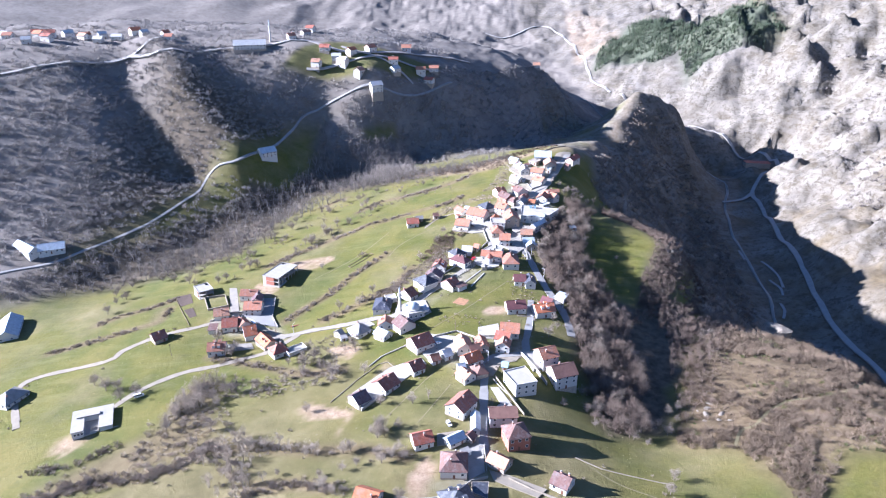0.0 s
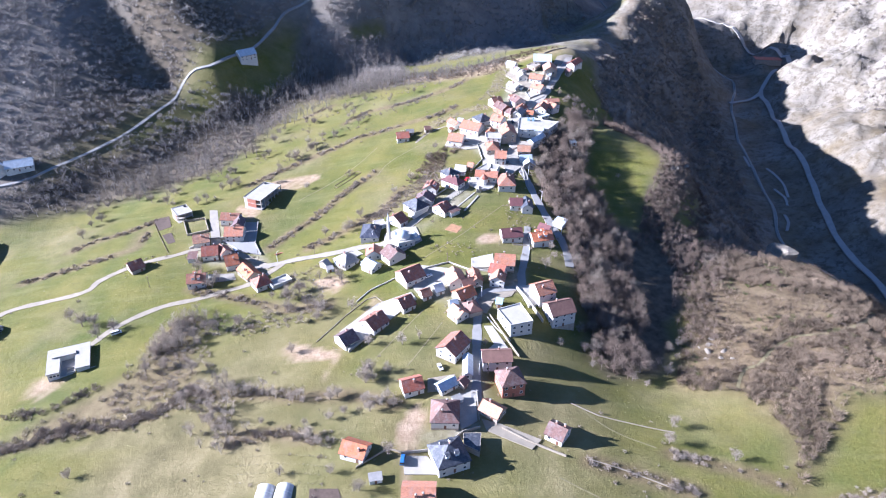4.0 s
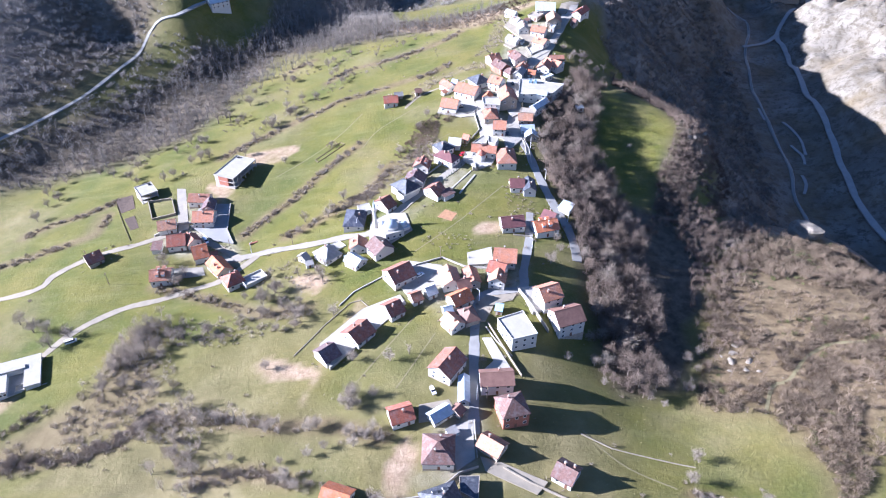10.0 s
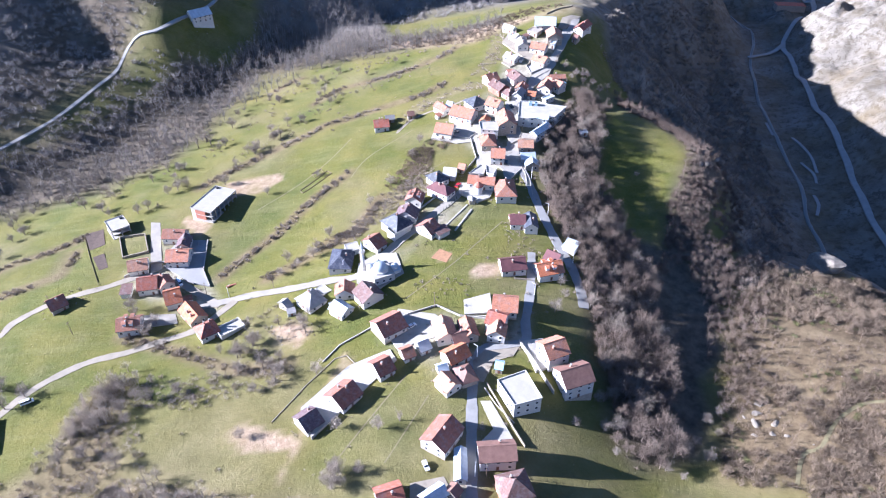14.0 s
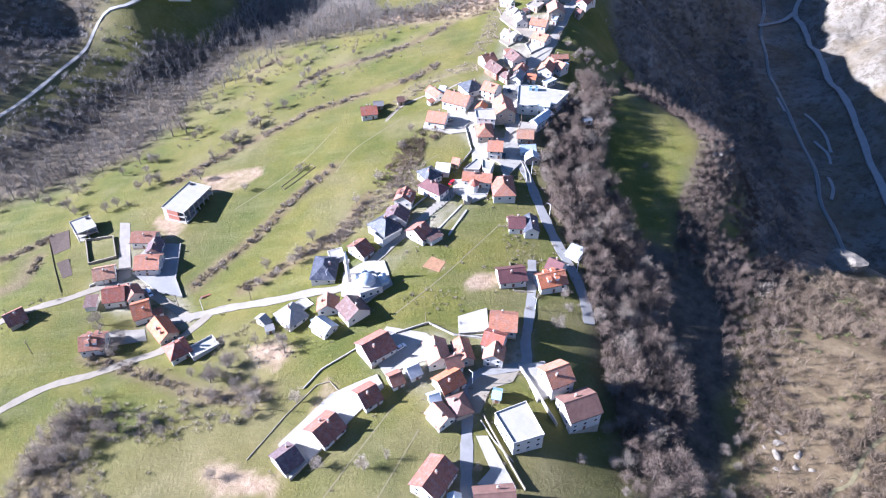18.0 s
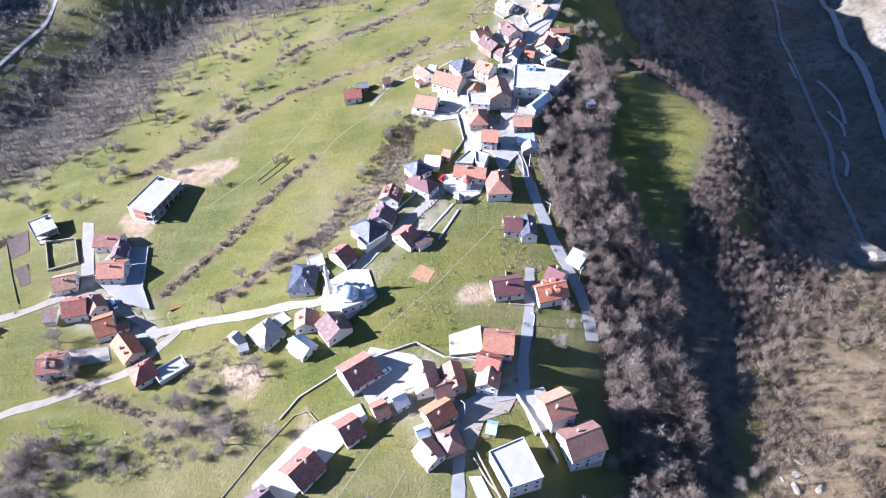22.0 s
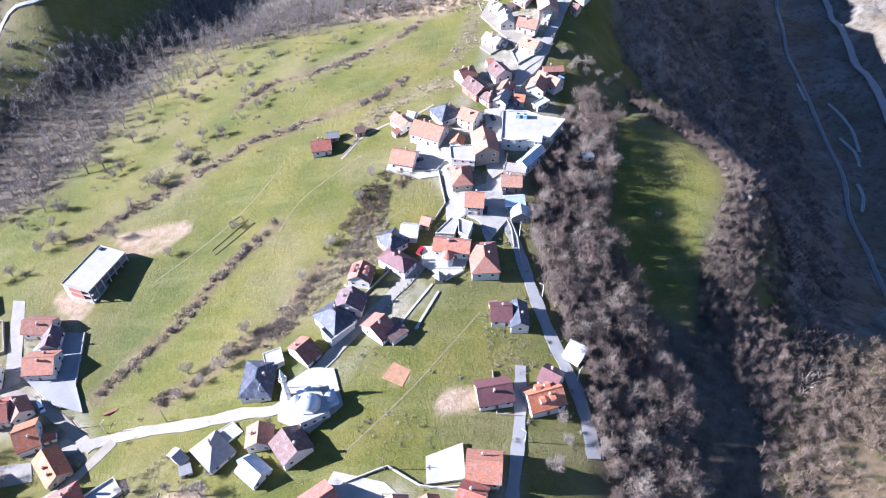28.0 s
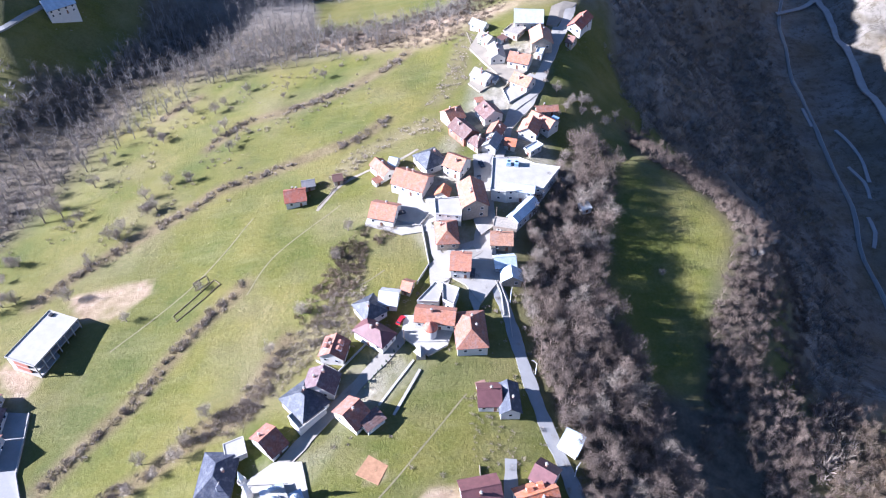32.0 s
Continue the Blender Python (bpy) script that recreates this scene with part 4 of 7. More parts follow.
def rim(corners, z0, z1, thick=0.22):
    """A low wall in one piece round a convex polygon."""
    n = len(corners)
    cx, cy = sum(c[0] for c in corners) / n, sum(c[1] for c in corners) / n
    inner = []
    for x, y in corners:
        d = math.hypot(x - cx, y - cy)
        inner.append((x + (cx - x) * thick * 1.4 / d, y + (cy - y) * thick * 1.4 / d))
    s = Shell()
    s.v = [(*c, z0) for c in corners] + [(*c, z1) for c in corners] + [(*c, z1) for c in inner] + [(*c, z0) for c in inner]
    for k in range(n):
        j = (k + 1) % n
        s.f += [(k, j, n + j, n + k), (n + k, n + j, 2 * n + j, 2 * n + k), (2 * n + k, 2 * n + j, 3 * n + j, 3 * n + k)]
    return s


def openings(base, length, width, wall, floors, doors=True):
    """Windows and a door on all four walls."""
    gap = wall / floors
    for fl in range(floors):
        z = fl * gap + gap * 0.56
        for side, run, off in ((0, length, width / 2), (90, width, length / 2), (180, length, width / 2), (270, width, length / 2)):
            n = max(1, int(run // 3.3))
            if side in (90, 270):
                n = max(1, min(2, n))
            for k in range(n):
                u = (k + 0.5) / n * run - run / 2 + RNG.uniform(-0.2, 0.2)
                if doors and fl == 0 and side == 0 and k == n // 2:
                    d = part("door", DOOR, None, base, "dark wooden door")
                    d.matrix_local = pose(0, 0, 0, 0, 0, side) @ pose(u, -off - 0.02, 0.05)
                    continue
                if RNG.random() < 0.14:
                    continue
                m = pose(0, 0, 0, 0, 0, side) @ pose(u, -off - 0.03, z)
                w = part("window", WINDOW_FRAME, None, base)
                w.matrix_local = m
                part("pane", WINDOW_PANE, None, w)


def house(x, y, turn, length, width, wall, kind, roof, walls, label, floors=None, chimneys=None, balcony=False):
    """A house with its middle at x, y; turn is the ridge's compass turn from +x."""
    HOUSES_AT.append((x, y, 0.5 * math.hypot(length, width) + 1.2))
    z = up(x, y)
    c, s = math.cos(radians(turn)), math.sin(radians(turn))
    hl, hw = length / 2 - 0.35, width / 2 - 0.35
    zs = [up(x + c * a - s * b, y + s * a + c * b) for a in (-hl, hl) for b in (-hw, hw)]
    base = tagged(new("barn" if "barn" in label or "shed" in label else "house"), label, "barn" if "barn" in label or "shed" in label else "house")
    base.matrix_world = pose(x, y, z, 0, 0, turn)
    low = min(zs) - z - 0.6
    wall = 1.12 * wall
    rise = 0.31 * width if kind in ("gable", "hip") else 0.0
    rmat, wmat = ROOFS[roof], WALLS[walls]
    floors = floors or max(1, round(wall / 2.8))
    w = Shell()
    if kind == "gable":
        w.add([(-hl, -hw, low), (hl, -hw, low), (hl, hw, low), (-hl, hw, low), (-hl, -hw, wall), (hl, -hw, wall), (hl, hw, wall), (-hl, hw, wall),
               (-hl, 0, wall + rise * hw / (hw + 0.5)), (hl, 0, wall + rise * hw / (hw + 0.5))],
              [(0, 1, 5, 4), (2, 3, 7, 6), (1, 2, 6, 9, 5), (3, 0, 4, 8, 7), (3, 2, 1, 0)])
    else:
        w.box(-hl, -hw, low, hl, hw, wall)
    part("wall", w, wmat, base)
    if wall > 4 and walls == "white" and RNG.random() < 0.6:
        p = Shell()
        p.box(-hl - 0.06, -hw - 0.06, low, hl + 0.06, hw + 0.06, 0.5)
        part("plinth", p, WALLS["stone"], base, "rough stone plinth")
    ol, ow, t = hl + 0.5, hw + 0.55, 0.18
    drop = rise * 0.55 / (hw + 0.5)
    e, r = wall - drop, wall + rise
    if kind == "gable":
        for sg, nm in ((-1, "roof_slope"), (1, "roof_slope")):
            top = [(-ol, sg * ow, e + t), (ol, sg * ow, e + t), (ol, 0, r + t), (-ol, 0, r + t)]
            part(nm, Shell().slab(top if sg < 0 else top[::-1], t), rmat, base)
        part("ridge_cap", Shell().add([(-ol, -0.2, r + t - 0.04), (ol, -0.2, r + t - 0.04), (ol, 0.2, r + t - 0.04), (-ol, 0.2, r + t - 0.04), (-ol, 0, r + t + 0.12), (ol, 0, r + t + 0.12)],
                                      [(0, 1, 5, 4), (2, 3, 4, 5), (1, 2, 5), (3, 0, 4)]), rmat, base)
    elif kind == "hip":
        rl = max(0.3, ol - ow)
        for pts in ([(-ol, -ow, e + t), (ol, -ow, e + t), (rl, 0, r + t), (-rl, 0, r + t)], [(ol, ow, e + t), (-ol, ow, e + t), (-rl, 0, r + t), (rl, 0, r + t)],
                    [(ol, -ow, e + t), (ol, ow, e + t), (rl, 0, r + t)], [(-ol, ow, e + t), (-ol, -ow, e + t), (-rl, 0, r + t)]):
            part("roof_slope", Shell().slab(pts, t), rmat, base)
        part("ridge_cap", Shell().box(-rl, -0.14, r + t - 0.05, rl, 0.14, r + t + 0.08), rmat, base)
    elif kind == "shed":
        part("roof_slope", Shell().slab([(-ol, -ow, wall + t), (ol, -ow, wall + t), (ol, ow, wall + t + 0.9), (-ol, ow, wall + t + 0.9)], t), rmat, base)
    else:
        part("roof_slab", Shell().box(-ol, -ow, wall, ol, ow, wall + 0.25), rmat, base)
        part("parapet", rim([(-ol, -ow), (ol, -ow), (ol, ow), (-ol, ow)], wall + 0.25, wall + 0.7), wmat, base)
    if kind in ("gable", "hip"):
        for sg in (-1, 1):
            part("gutter", Shell().box(-ol, sg * ow - 0.09, e + t - 0.22, ol, sg * ow + 0.09, e + t - 0.06), DARKMETAL, base)
        n = chimneys if chimneys is not None else (RNG.choice((1, 1, 2)) if wall > 2.4 and length > 6 and roof not in ("pale", "white", "blue") else 0)
        for k in range(n):
            u, v = RNG.uniform(-0.55, 0.55) * hl, RNG.choice((-1, 1)) * RNG.uniform(0.1, 0.55) * hw
            ch = part("chimney", CHIMNEY_STACK, None, base)
            ch.location = (u, v, wall + rise * (1 - abs(v) / (hw + 0.5)) + 0.6)
            part("chimney_cap", CHIMNEY_TOP, None, ch)
    if "dormer" in label and kind in ("gable", "hip"):
        for u in (-0.3, 0.3):
            for sg in (-1, 1):
                v, zd = sg * 0.52 * hw, wall + rise * (1 - 0.52 * hw / (hw + 0.5)) + t
                dm = part("dormer", Shell().box(-0.75, -0.9, -0.9, 0.75, 0.9, 0.75), FRAMEWHITE, base, "white boarded dormer")
                dm.location = (u * hl, v, zd)
                part("dormer_roof", Shell().slab([(-0.95, -1.2, 0.78), (0.95, -1.2, 0.78), (0.95, 0, 1.15), (-0.95, 0, 1.15)], 0.1).slab([(-0.95, 0, 1.15), (0.95, 0, 1.15), (0.95, 1.2, 0.78), (-0.95, 1.2, 0.78)], 0.1), rmat, dm)
    if kind != "shed" and wall > 2.4:
        openings(base, 2 * hl, 2 * hw, wall, floors)
    if balcony:
        b = part("balcony", Shell().box(-hl * 0.7, -hw - 1.4, wall * 0.5 - 0.18, hl * 0.7, -hw, wall * 0.5), CONCRETE, base)
        part("railing", Shell().box(-hl * 0.7, -hw - 1.4, wall * 0.5, hl * 0.7, -hw - 1.32, wall * 0.5 + 1.0), FRAMEWHITE, b)
    return base


house(-5.3, 198.3, -2, 12.5, 12, 3.7, "gable", "terracotta", "white", "two-storey house with a patched orange tile roof")
house(-30.7, 220.9, -20, 10.5, 9, 2.8, "gable", "orange", "white", "small house with a bright orange-red tile roof among bare trees")
house(6.0, 216.0, 20, 13.4, 13, 4.3, "hip", "slate", "white", "large new house with a dark slate hipped roof and white dormers")
house(4.7, 237.2, -2, 11.9, 13, 3.7, "hip", "mauve", "white", "large house with a mauve tiled hipped roof")
house(24.5, 239.8, -37, 9.6, 8, 2.5, "gable", "peach", "stone", "low house with a faded peach tile roof beside the lane")
house(50.1, 228.4, -35, 8.2, 9, 3.1, "gable", "mauve", "white", "mauve-roofed house with a white gable beside the field wall")
house(-9.6, 254.1, 19, 9.3, 9, 3.1, "gable", "red", "white", "house with a weathered red tile roof and cream walls")
house(8.8, 276.9, 56, 13.3, 11, 4.3, "gable", "maroon", "white", "tall white house with a red-brown tile roof above the lane")
house(28.0, 268.5, 3, 13.4, 9, 5.0, "gable", "brown", "white", "broad house with a brown metal roof")
house(32.9, 254.4, 14, 10.9, 11, 6.2, "hip", "mauve", "brick", "house with a mauve cross-hipped roof over a red brick ground floor")
house(15.1, 265.2, 88, 13.3, 4.5, 2.5, "gable", "pale", "pale", "long narrow shed with a pale sheet-metal roof")
house(5.4, 253.7, 35, 9.0, 6, 2.5, "gable", "pale", "white", "lean-to sheds under pale bent sheet metal")
house(12.3, 255.2, 50, 4.0, 5, 2.5, "gable", "brown", "stone", "small brown-roofed outbuilding of rough stone")
house(32.5, 309.1, -14, 3.4, 5, 2.5, "gable", "blue", "stone", "small hut with a pale blue sheet roof on the lawn")
house(54.4, 314.3, 22, 9.8, 11, 6.8, "gable", "terracotta", "white", "tall white house with a red-orange tile roof above the wood")
house(61.2, 303.2, 19, 12.8, 12, 6.8, "gable", "brown", "white", "tall white house with a brown tile roof above the wood")
house(15.1, 315.4, 33, 9.9, 9, 3.1, "gable", "orange", "white", "house with an orange tile roof beside a parked car")
house(9.5, 308.9, 21, 4.2, 5, 2.5, "gable", "pale", "white", "small shed with a pale metal roof")
house(18.8, 305.1, -69, 9.4, 7, 2.5, "hip", "brown", "stone", "small house with a brown hipped roof beside the lane")
house(11.7, 301.1, -53, 8.4, 8, 2.8, "gable", "peach", "white", "house with a faded peach tile roof")
house(11.0, 328.5, -78, 11.5, 9, 3.4, "gable", "peach", "white", "house with one sunlit and one dark slope of old tiles")
house(16.9, 324.0, 19, 6.6, 8, 3.1, "gable", "brown", "white", "house with a worn brown tile roof")
house(21.0, 328.7, -79, 10.7, 7, 3.1, "gable", "redbrown", "stone", "narrow house with an old red-brown roof")
house(33.4, 332.7, -23, 8.3, 9, 4.3, "gable", "red", "white", "red-roofed house standing above the lane")
house(32.8, 326.4, 77, 7.4, 8, 4, "gable", "peach", "white", "white gabled wing with a balcony and peach tiles")
house(37.8, 342.3, -8, 11.0, 11, 3.7, "gable", "salmon", "white", "house with a salmon tile roof and two chimneys")
house(43.4, 368.4, 8, 11.9, 10, 3.1, "gable", "mauvered", "white", "house with a dull mauve-red metal roof")
house(59.9, 366.0, 14, 12.3, 10, 3.7, "gable", "orange", "white", "house with a bright orange tile roof and dormers")
house(63.3, 373.0, -37, 7.2, 8, 4.3, "gable", "mauvered", "white", "house with a mauve-red roof turned to the wood")
house(-12.7, 333.8, 35, 12.0, 12, 3.7, "gable", "maroon", "white", "white house with a red-brown tile roof and paved yard")
house(-4.7, 318.5, 27, 5.2, 7, 2.5, "gable", "redbrown", "white", "low outbuilding with a red-brown roof")
house(1.8, 321.6, 29, 5.1, 7, 2.5, "gable", "white", "white", "low annex with a white sheet roof")
house(-14.8, 312.1, 34, 7.7, 10, 3.1, "gable", "maroon", "white", "white row house with a red-brown tile roof")
house(-29.3, 299.5, 48, 10.9, 11, 3.1, "gable", "maroon", "white", "white row house with a red-brown tile roof")
house(-41.9, 289.2, 42, 8.0, 10, 3.1, "gable", "purple", "white", "white row house with a dark purple roof")
house(-33.9, 359.6, -87, 7.8, 9, 3.1, "gable", "redbrown", "white", "old house with a half-sunlit red-brown roof")
house(-22.8, 354.7, -56, 10.0, 11, 3.4, "gable", "mauve", "white", "house with a mauve tile roof above the meadow")
house(-34.5, 348.1, -42, 8.7, 8, 2.5, "gable", "pale", "white", "house with a pale blue metal roof")
house(-49.4, 357.0, -46, 11.5, 10, 2.8, "hip", "grey", "white", "house with a light grey hipped roof")
house(-61.4, 356.9, 52, 3.5, 7, 2.5, "gable", "grey", "stone", "small grey-roofed barn of rough stone")
house(-37.3, 382.0, 87, 15.3, 11, 3.1, "hip", "navy", "white", "house with a dark navy roof beside the mosque")
house(-21.8, 391.2, 47, 7.0, 11, 3.1, "gable", "maroon", "white", "house with a red-brown roof behind the mosque")
house(-11.2, 403.5, -48, 13.0, 11, 3.7, "hip", "slate", "white", "modern house with a slate roof and white terraces")
house(-5.9, 409.9, 76, 8.4, 11, 3.7, "gable", "purple", "white", "house with a dark purple roof")
house(-2.2, 422.4, 76, 8.5, 9, 3.7, "gable", "maroon", "white", "house with a red-brown tile roof and dormer")
house(11.7, 427.3, -39, 13.6, 8, 3.7, "hip", "mauvered", "white", "white house with a mauve-red hipped roof")
house(9.9, 438.2, -57, 10.1, 9, 3.7, "hip", "slate", "white", "house with a dark grey hipped roof")
house(17.0, 442.5, -12, 7.1, 8, 3.1, "gable", "white", "white", "house with a white sheet-metal roof")
house(23.8, 447.6, -22, 4.0, 6, 2.5, "gable", "terracotta", "stone", "small outbuilding with terracotta tiles")
house(4.8, 397.1, 47, 7.7, 11, 3.1, "gable", "maroon", "white", "house with a red-brown roof above the stairs")
house(11.2, 394.4, 38, 7.3, 5, 2.5, "shed", "mauve", "white", "lean-to with a mauve sheet roof")
house(33.3, 432.4, -11, 14.4, 8, 3.7, "gable", "salmon", "white", "long building with a salmon tile roof")
house(45.1, 425.5, -89, 16.4, 11, 3.7, "hip", "redbrown", "white", "house with a red-brown hipped roof in half shadow")
house(44.0, 455.7, -8, 7.8, 10, 4.3, "gable", "terracotta", "white", "house with a terracotta roof and a green awning")
house(60.8, 468.2, -6, 8.8, 8, 3.1, "gable", "peach", "stone", "barn with a peach tile roof and open front")
house(60.7, 457.0, 3, 8.2, 7, 2.8, "gable", "pale", "white", "barn with a pale metal roof")
house(62.4, 450.0, 89, 5.9, 8, 2.8, "gable", "pale", "stone", "barn with a pale blue metal roof")
house(39.6, 472.4, -89, 13.3, 9, 3.1, "hip", "redbrown", "stone", "old house with a red-brown hipped roof")
house(51.2, 489.2, -86, 15.3, 11, 5.6, "gable", "redbrown", "stone", "tall house with a salmon and brown roof over a stone gable")
house(39.5, 496.0, 72, 5.9, 6, 2.5, "gable", "orange", "white", "small shed with an orange tile roof")
house(27.0, 503.9, -28, 15.0, 12, 3.7, "gable", "salmon", "white", "large house with a salmon tile roof")
house(15.3, 487.1, -18, 10.9, 11, 3.7, "gable", "terracotta", "white", "house with a red-orange tile roof and a white terrace")
house(14.3, 514.8, -55, 10.7, 7, 3.1, "gable", "redbrown", "white", "house with a red-brown roof on the field edge")
house(19.2, 518.7, -25, 4.0, 6, 2.5, "gable", "pale", "white", "small shed with a pale roof")
house(35.1, 516.3, -62, 12.0, 11, 3.7, "hip", "slate", "white", "house with a dark grey hipped roof")
house(46.3, 510.9, -34, 8.9, 10, 4.3, "gable", "salmon", "white", "white house with a salmon tile roof")
house(63.4, 544.7, -66, 9.9, 10, 3.7, "gable", "mauve", "white", "white house with a mauve roof")
house(46.7, 544.6, 28, 8.3, 10, 3.7, "gable", "terracotta", "white", "house with an orange-red roof")
house(50.9, 533.3, -58, 12.3, 9, 3.7, "gable", "mauve", "brick", "house with a mauve roof and brick gable")
house(56.3, 525.6, -54, 8.7, 7, 3.1, "hip", "mauve", "stone", "small house with a mauve roof")
house(65.1, 531.9, 63, 9.0, 7, 3.1, "gable", "redbrown", "white", "narrow house with a red-brown roof")
house(62.7, 524.3, 65, 9.6, 7, 3.1, "gable", "grey", "white", "house with a grey metal roof")
house(87.7, 539.3, -44, 12.7, 9, 3.1, "gable", "terracotta", "white", "long house with a terracotta roof")
house(80.9, 533.5, 67, 10.0, 9, 3.7, "gable", "terracotta", "white", "cross-gabled house with terracotta tiles")
house(71.2, 524.7, -18, 5.3, 6, 2.5, "gable", "orange", "white", "small house with an orange tile roof")
house(81.0, 521.7, -51, 3.9, 8, 2.5, "flat", "pale", "white", "flat-roofed white annex beside the orange roofs")
house(91.0, 548.4, 2, 10.4, 5, 2.5, "gable", "redbrown", "stone", "long low barn with a dark red roof")
house(82.0, 566.6, -40, 10.0, 9, 3.1, "gable", "terracotta", "white", "house with an orange roof and white base")
house(82.5, 582.3, -25, 10.9, 9, 3.4, "gable", "terracotta", "white", "cross-gabled house with weathered orange tiles")
house(71.5, 589.9, -88, 12.5, 8, 3.1, "gable", "grey", "white", "white house with a grey roof")
house(68.3, 604.2, -54, 8.0, 7, 2.5, "gable", "grey", "white", "house with a light grey roof")
house(65.8, 619.4, -43, 9.3, 6, 2.5, "gable", "pale", "white", "low house with a pale roof")
house(63.3, 573.8, -47, 10.5, 8, 2.5, "gable", "grey", "white", "white house with a grey-white roof")
house(95.1, 598.0, 87, 14.4, 11, 3.7, "gable", "peach", "stone", "tall house with a peach and dark roof")
house(93.8, 589.3, -21, 3.3, 8, 3.1, "flat", "pale", "white", "porch block with a pale flat roof")
house(82.8, 606.8, -37, 8.3, 9, 2.5, "flat", "stone", "stone", "roofless ruin of pale stone")
house(91.0, 615.2, -7, 15.1, 13, 3.7, "gable", "pale", "white", "hall with a wide pale metal roof")
house(118.0, 612.4, 55, 16.1, 8, 3.1, "gable", "red", "white", "house with a red roof at the cliff edge")
house(111.3, 599.2, -37, 4.1, 7, 2.5, "gable", "brown", "stone", "brown-roofed barn at the cliff edge")
house(-176.2, 373.3, 40, 8.3, 10, 2.8, "gable", "maroon", "stone", "lone barn with a red-brown tile roof beside the lane")
house(-130.7, 420.3, -4, 12.1, 9, 3.7, "gable", "redbrown", "white", "house with a red-brown roof and twin chimneys")
house(-124.1, 413.3, -87, 9.4, 7, 3.4, "gable", "purple", "white", "wing with a dark purple roof")
house(-123.7, 402.0, 1, 11.6, 11, 4, "gable", "salmon", "white", "tall house with a salmon tile roof")
house(-143.8, 398.0, 14, 9.7, 10, 3.1, "gable", "peach", "white", "house with a weathered peach roof")
house(-133.8, 382.6, 10, 9.6, 11, 3.7, "gable", "red", "white", "house with a red tile roof and white gable")
house(-126.5, 383.6, -51, 8.3, 8, 3.1, "gable", "redbrown", "white", "wing with a dull red-brown roof")
house(-118.8, 372.1, 23, 7.8, 12, 3.7, "gable", "orange", "white", "house with an orange-red roof and blue-shaded gable")
house(-133.6, 354.2, 8, 10.6, 10, 3.7, "gable", "redbrown", "white", "house with a red-brown roof and two dormers")
house(-105.7, 359.3, -50, 13.0, 9, 2.8, "gable", "orange", "stone", "small house with an orange roof")
house(-95.4, 345.8, 35, 9.2, 9.5, 3.4, "hip", "red", "white", "villa with a red many-sided hipped roof")
house(-143.9, 379.3, 6, 5.3, 7, 2.5, "shed", "mauve", "white", "low shed with a dull mauve roof")
house(-23.7, 506.4, 8, 9.3, 9, 3.1, "gable", "red", "white", "lone house with a red roof in the fields")
house(-18.7, 513.6, 10, 5.8, 5, 2.5, "gable", "grey", "stone", "grey-roofed shed beside the lone house")
house(-5.7, 514.1, 11, 4.4, 5, 2.5, "gable", "brown", "stone", "small brown-roofed hut in the fields")
house(-295.6, 413.3, -68, 29.3, 14, 3.1, "gable", "pale", "white", "barn with a pale blue metal roof beside the fields")
house(-242.8, 324.8, 69, 15.6, 12, 3.1, "hip", "grey", "white", "house with a grey roof out in the meadows")
house(-328.3, 503.3, -37, 26.8, 10, 2.5, "gable", "pale", "pale", "barn with a pale sheet roof beside the lane")
house(-309.2, 504.5, 23, 19.3, 12, 3.1, "gable", "pale", "pale", "barn with a long pale metal roof beside the lane")
house(-176.3, 676.3, 38, 16.9, 13, 4.3, "gable", "pale", "white", "pale house below the hillside lane")
house(-224.4, 835.2, 13, 37.0, 16, 5, "gable", "white", "white", "long white hall on the plateau")
house(-75.0, 785.2, 26, 13.5, 12, 7.4, "gable", "white", "white", "tall white block of flats on the plateau")
house(49.1, 400.2, -2, 7.7, 9, 3.1, "gable", "mauvered", "white", "house with a mauve-red roof beside the upper lane")
house(55.3, 398.5, -90, 11.2, 7, 3.4, "gable", "slate", "white", "grey-roofed wing beside the upper lane")
house(73.6, 383.9, -35, 6.6, 7, 2.5, "shed", "pale", "white", "small white-roofed shed below the lane")


# ---- larger and special buildings ----
def block(name, corners, height, label, category, walls="white", roofmat=None, parapet=0.5, sink=2.5, windows=True, thing=True, zbase=None):
    """A flat-roofed building over a polygon of corners (counter-clockwise)."""
    n = len(corners)
    cx, cy = sum(c[0] for c in corners) / n, sum(c[1] for c in corners) / n
    z = up(cx, cy) if zbase is None else zbase
    base = tagged(new(name), label, category)
    base.matrix_world = pose(cx, cy, z)
    loc = [(x - cx, y - cy) for x, y in corners]
    if sum(a[0] * b[1] - a[1] * b[0] for a, b in zip(loc, loc[1:] + loc[:1])) < 0:
        loc = loc[::-1]
    part("wall", Shell().slab([(*c, height) for c in loc], height + sink), WALLS[walls], base)
    grow = [(x * 1.03, y * 1.03) for x, y in loc]
    part("roof_slab", Shell().slab([(*c, height + 0.22) for c in grow], 0.22), roofmat or CONCRETE, base)
    if parapet:
        part("parapet", rim(grow, height + 0.22, height + 0.22 + parapet), WALLS[walls], base)
    if windows:
        for a, b in zip(loc, loc[1:] + loc[:1]):
            run = math.dist(a, b)
            k = int(run // 3.2)
            ang = math.degrees(math.atan2(b[1] - a[1], b[0] - a[0]))
            for fl in range(max(1, round(height / 3))):
                for i in range(k):
                    u = (i + 0.5) / k
                    w = part("window", WINDOW_FRAME, None, base)
                    w.matrix_local = pose(a[0] + (b[0] - a[0]) * u, a[1] + (b[1] - a[1]) * u, fl * 3 + 1.6, 0, 0, ang) @ pose(0, -0.03, 0)
                    part("pane", WINDOW_PANE, None, w)
    return base


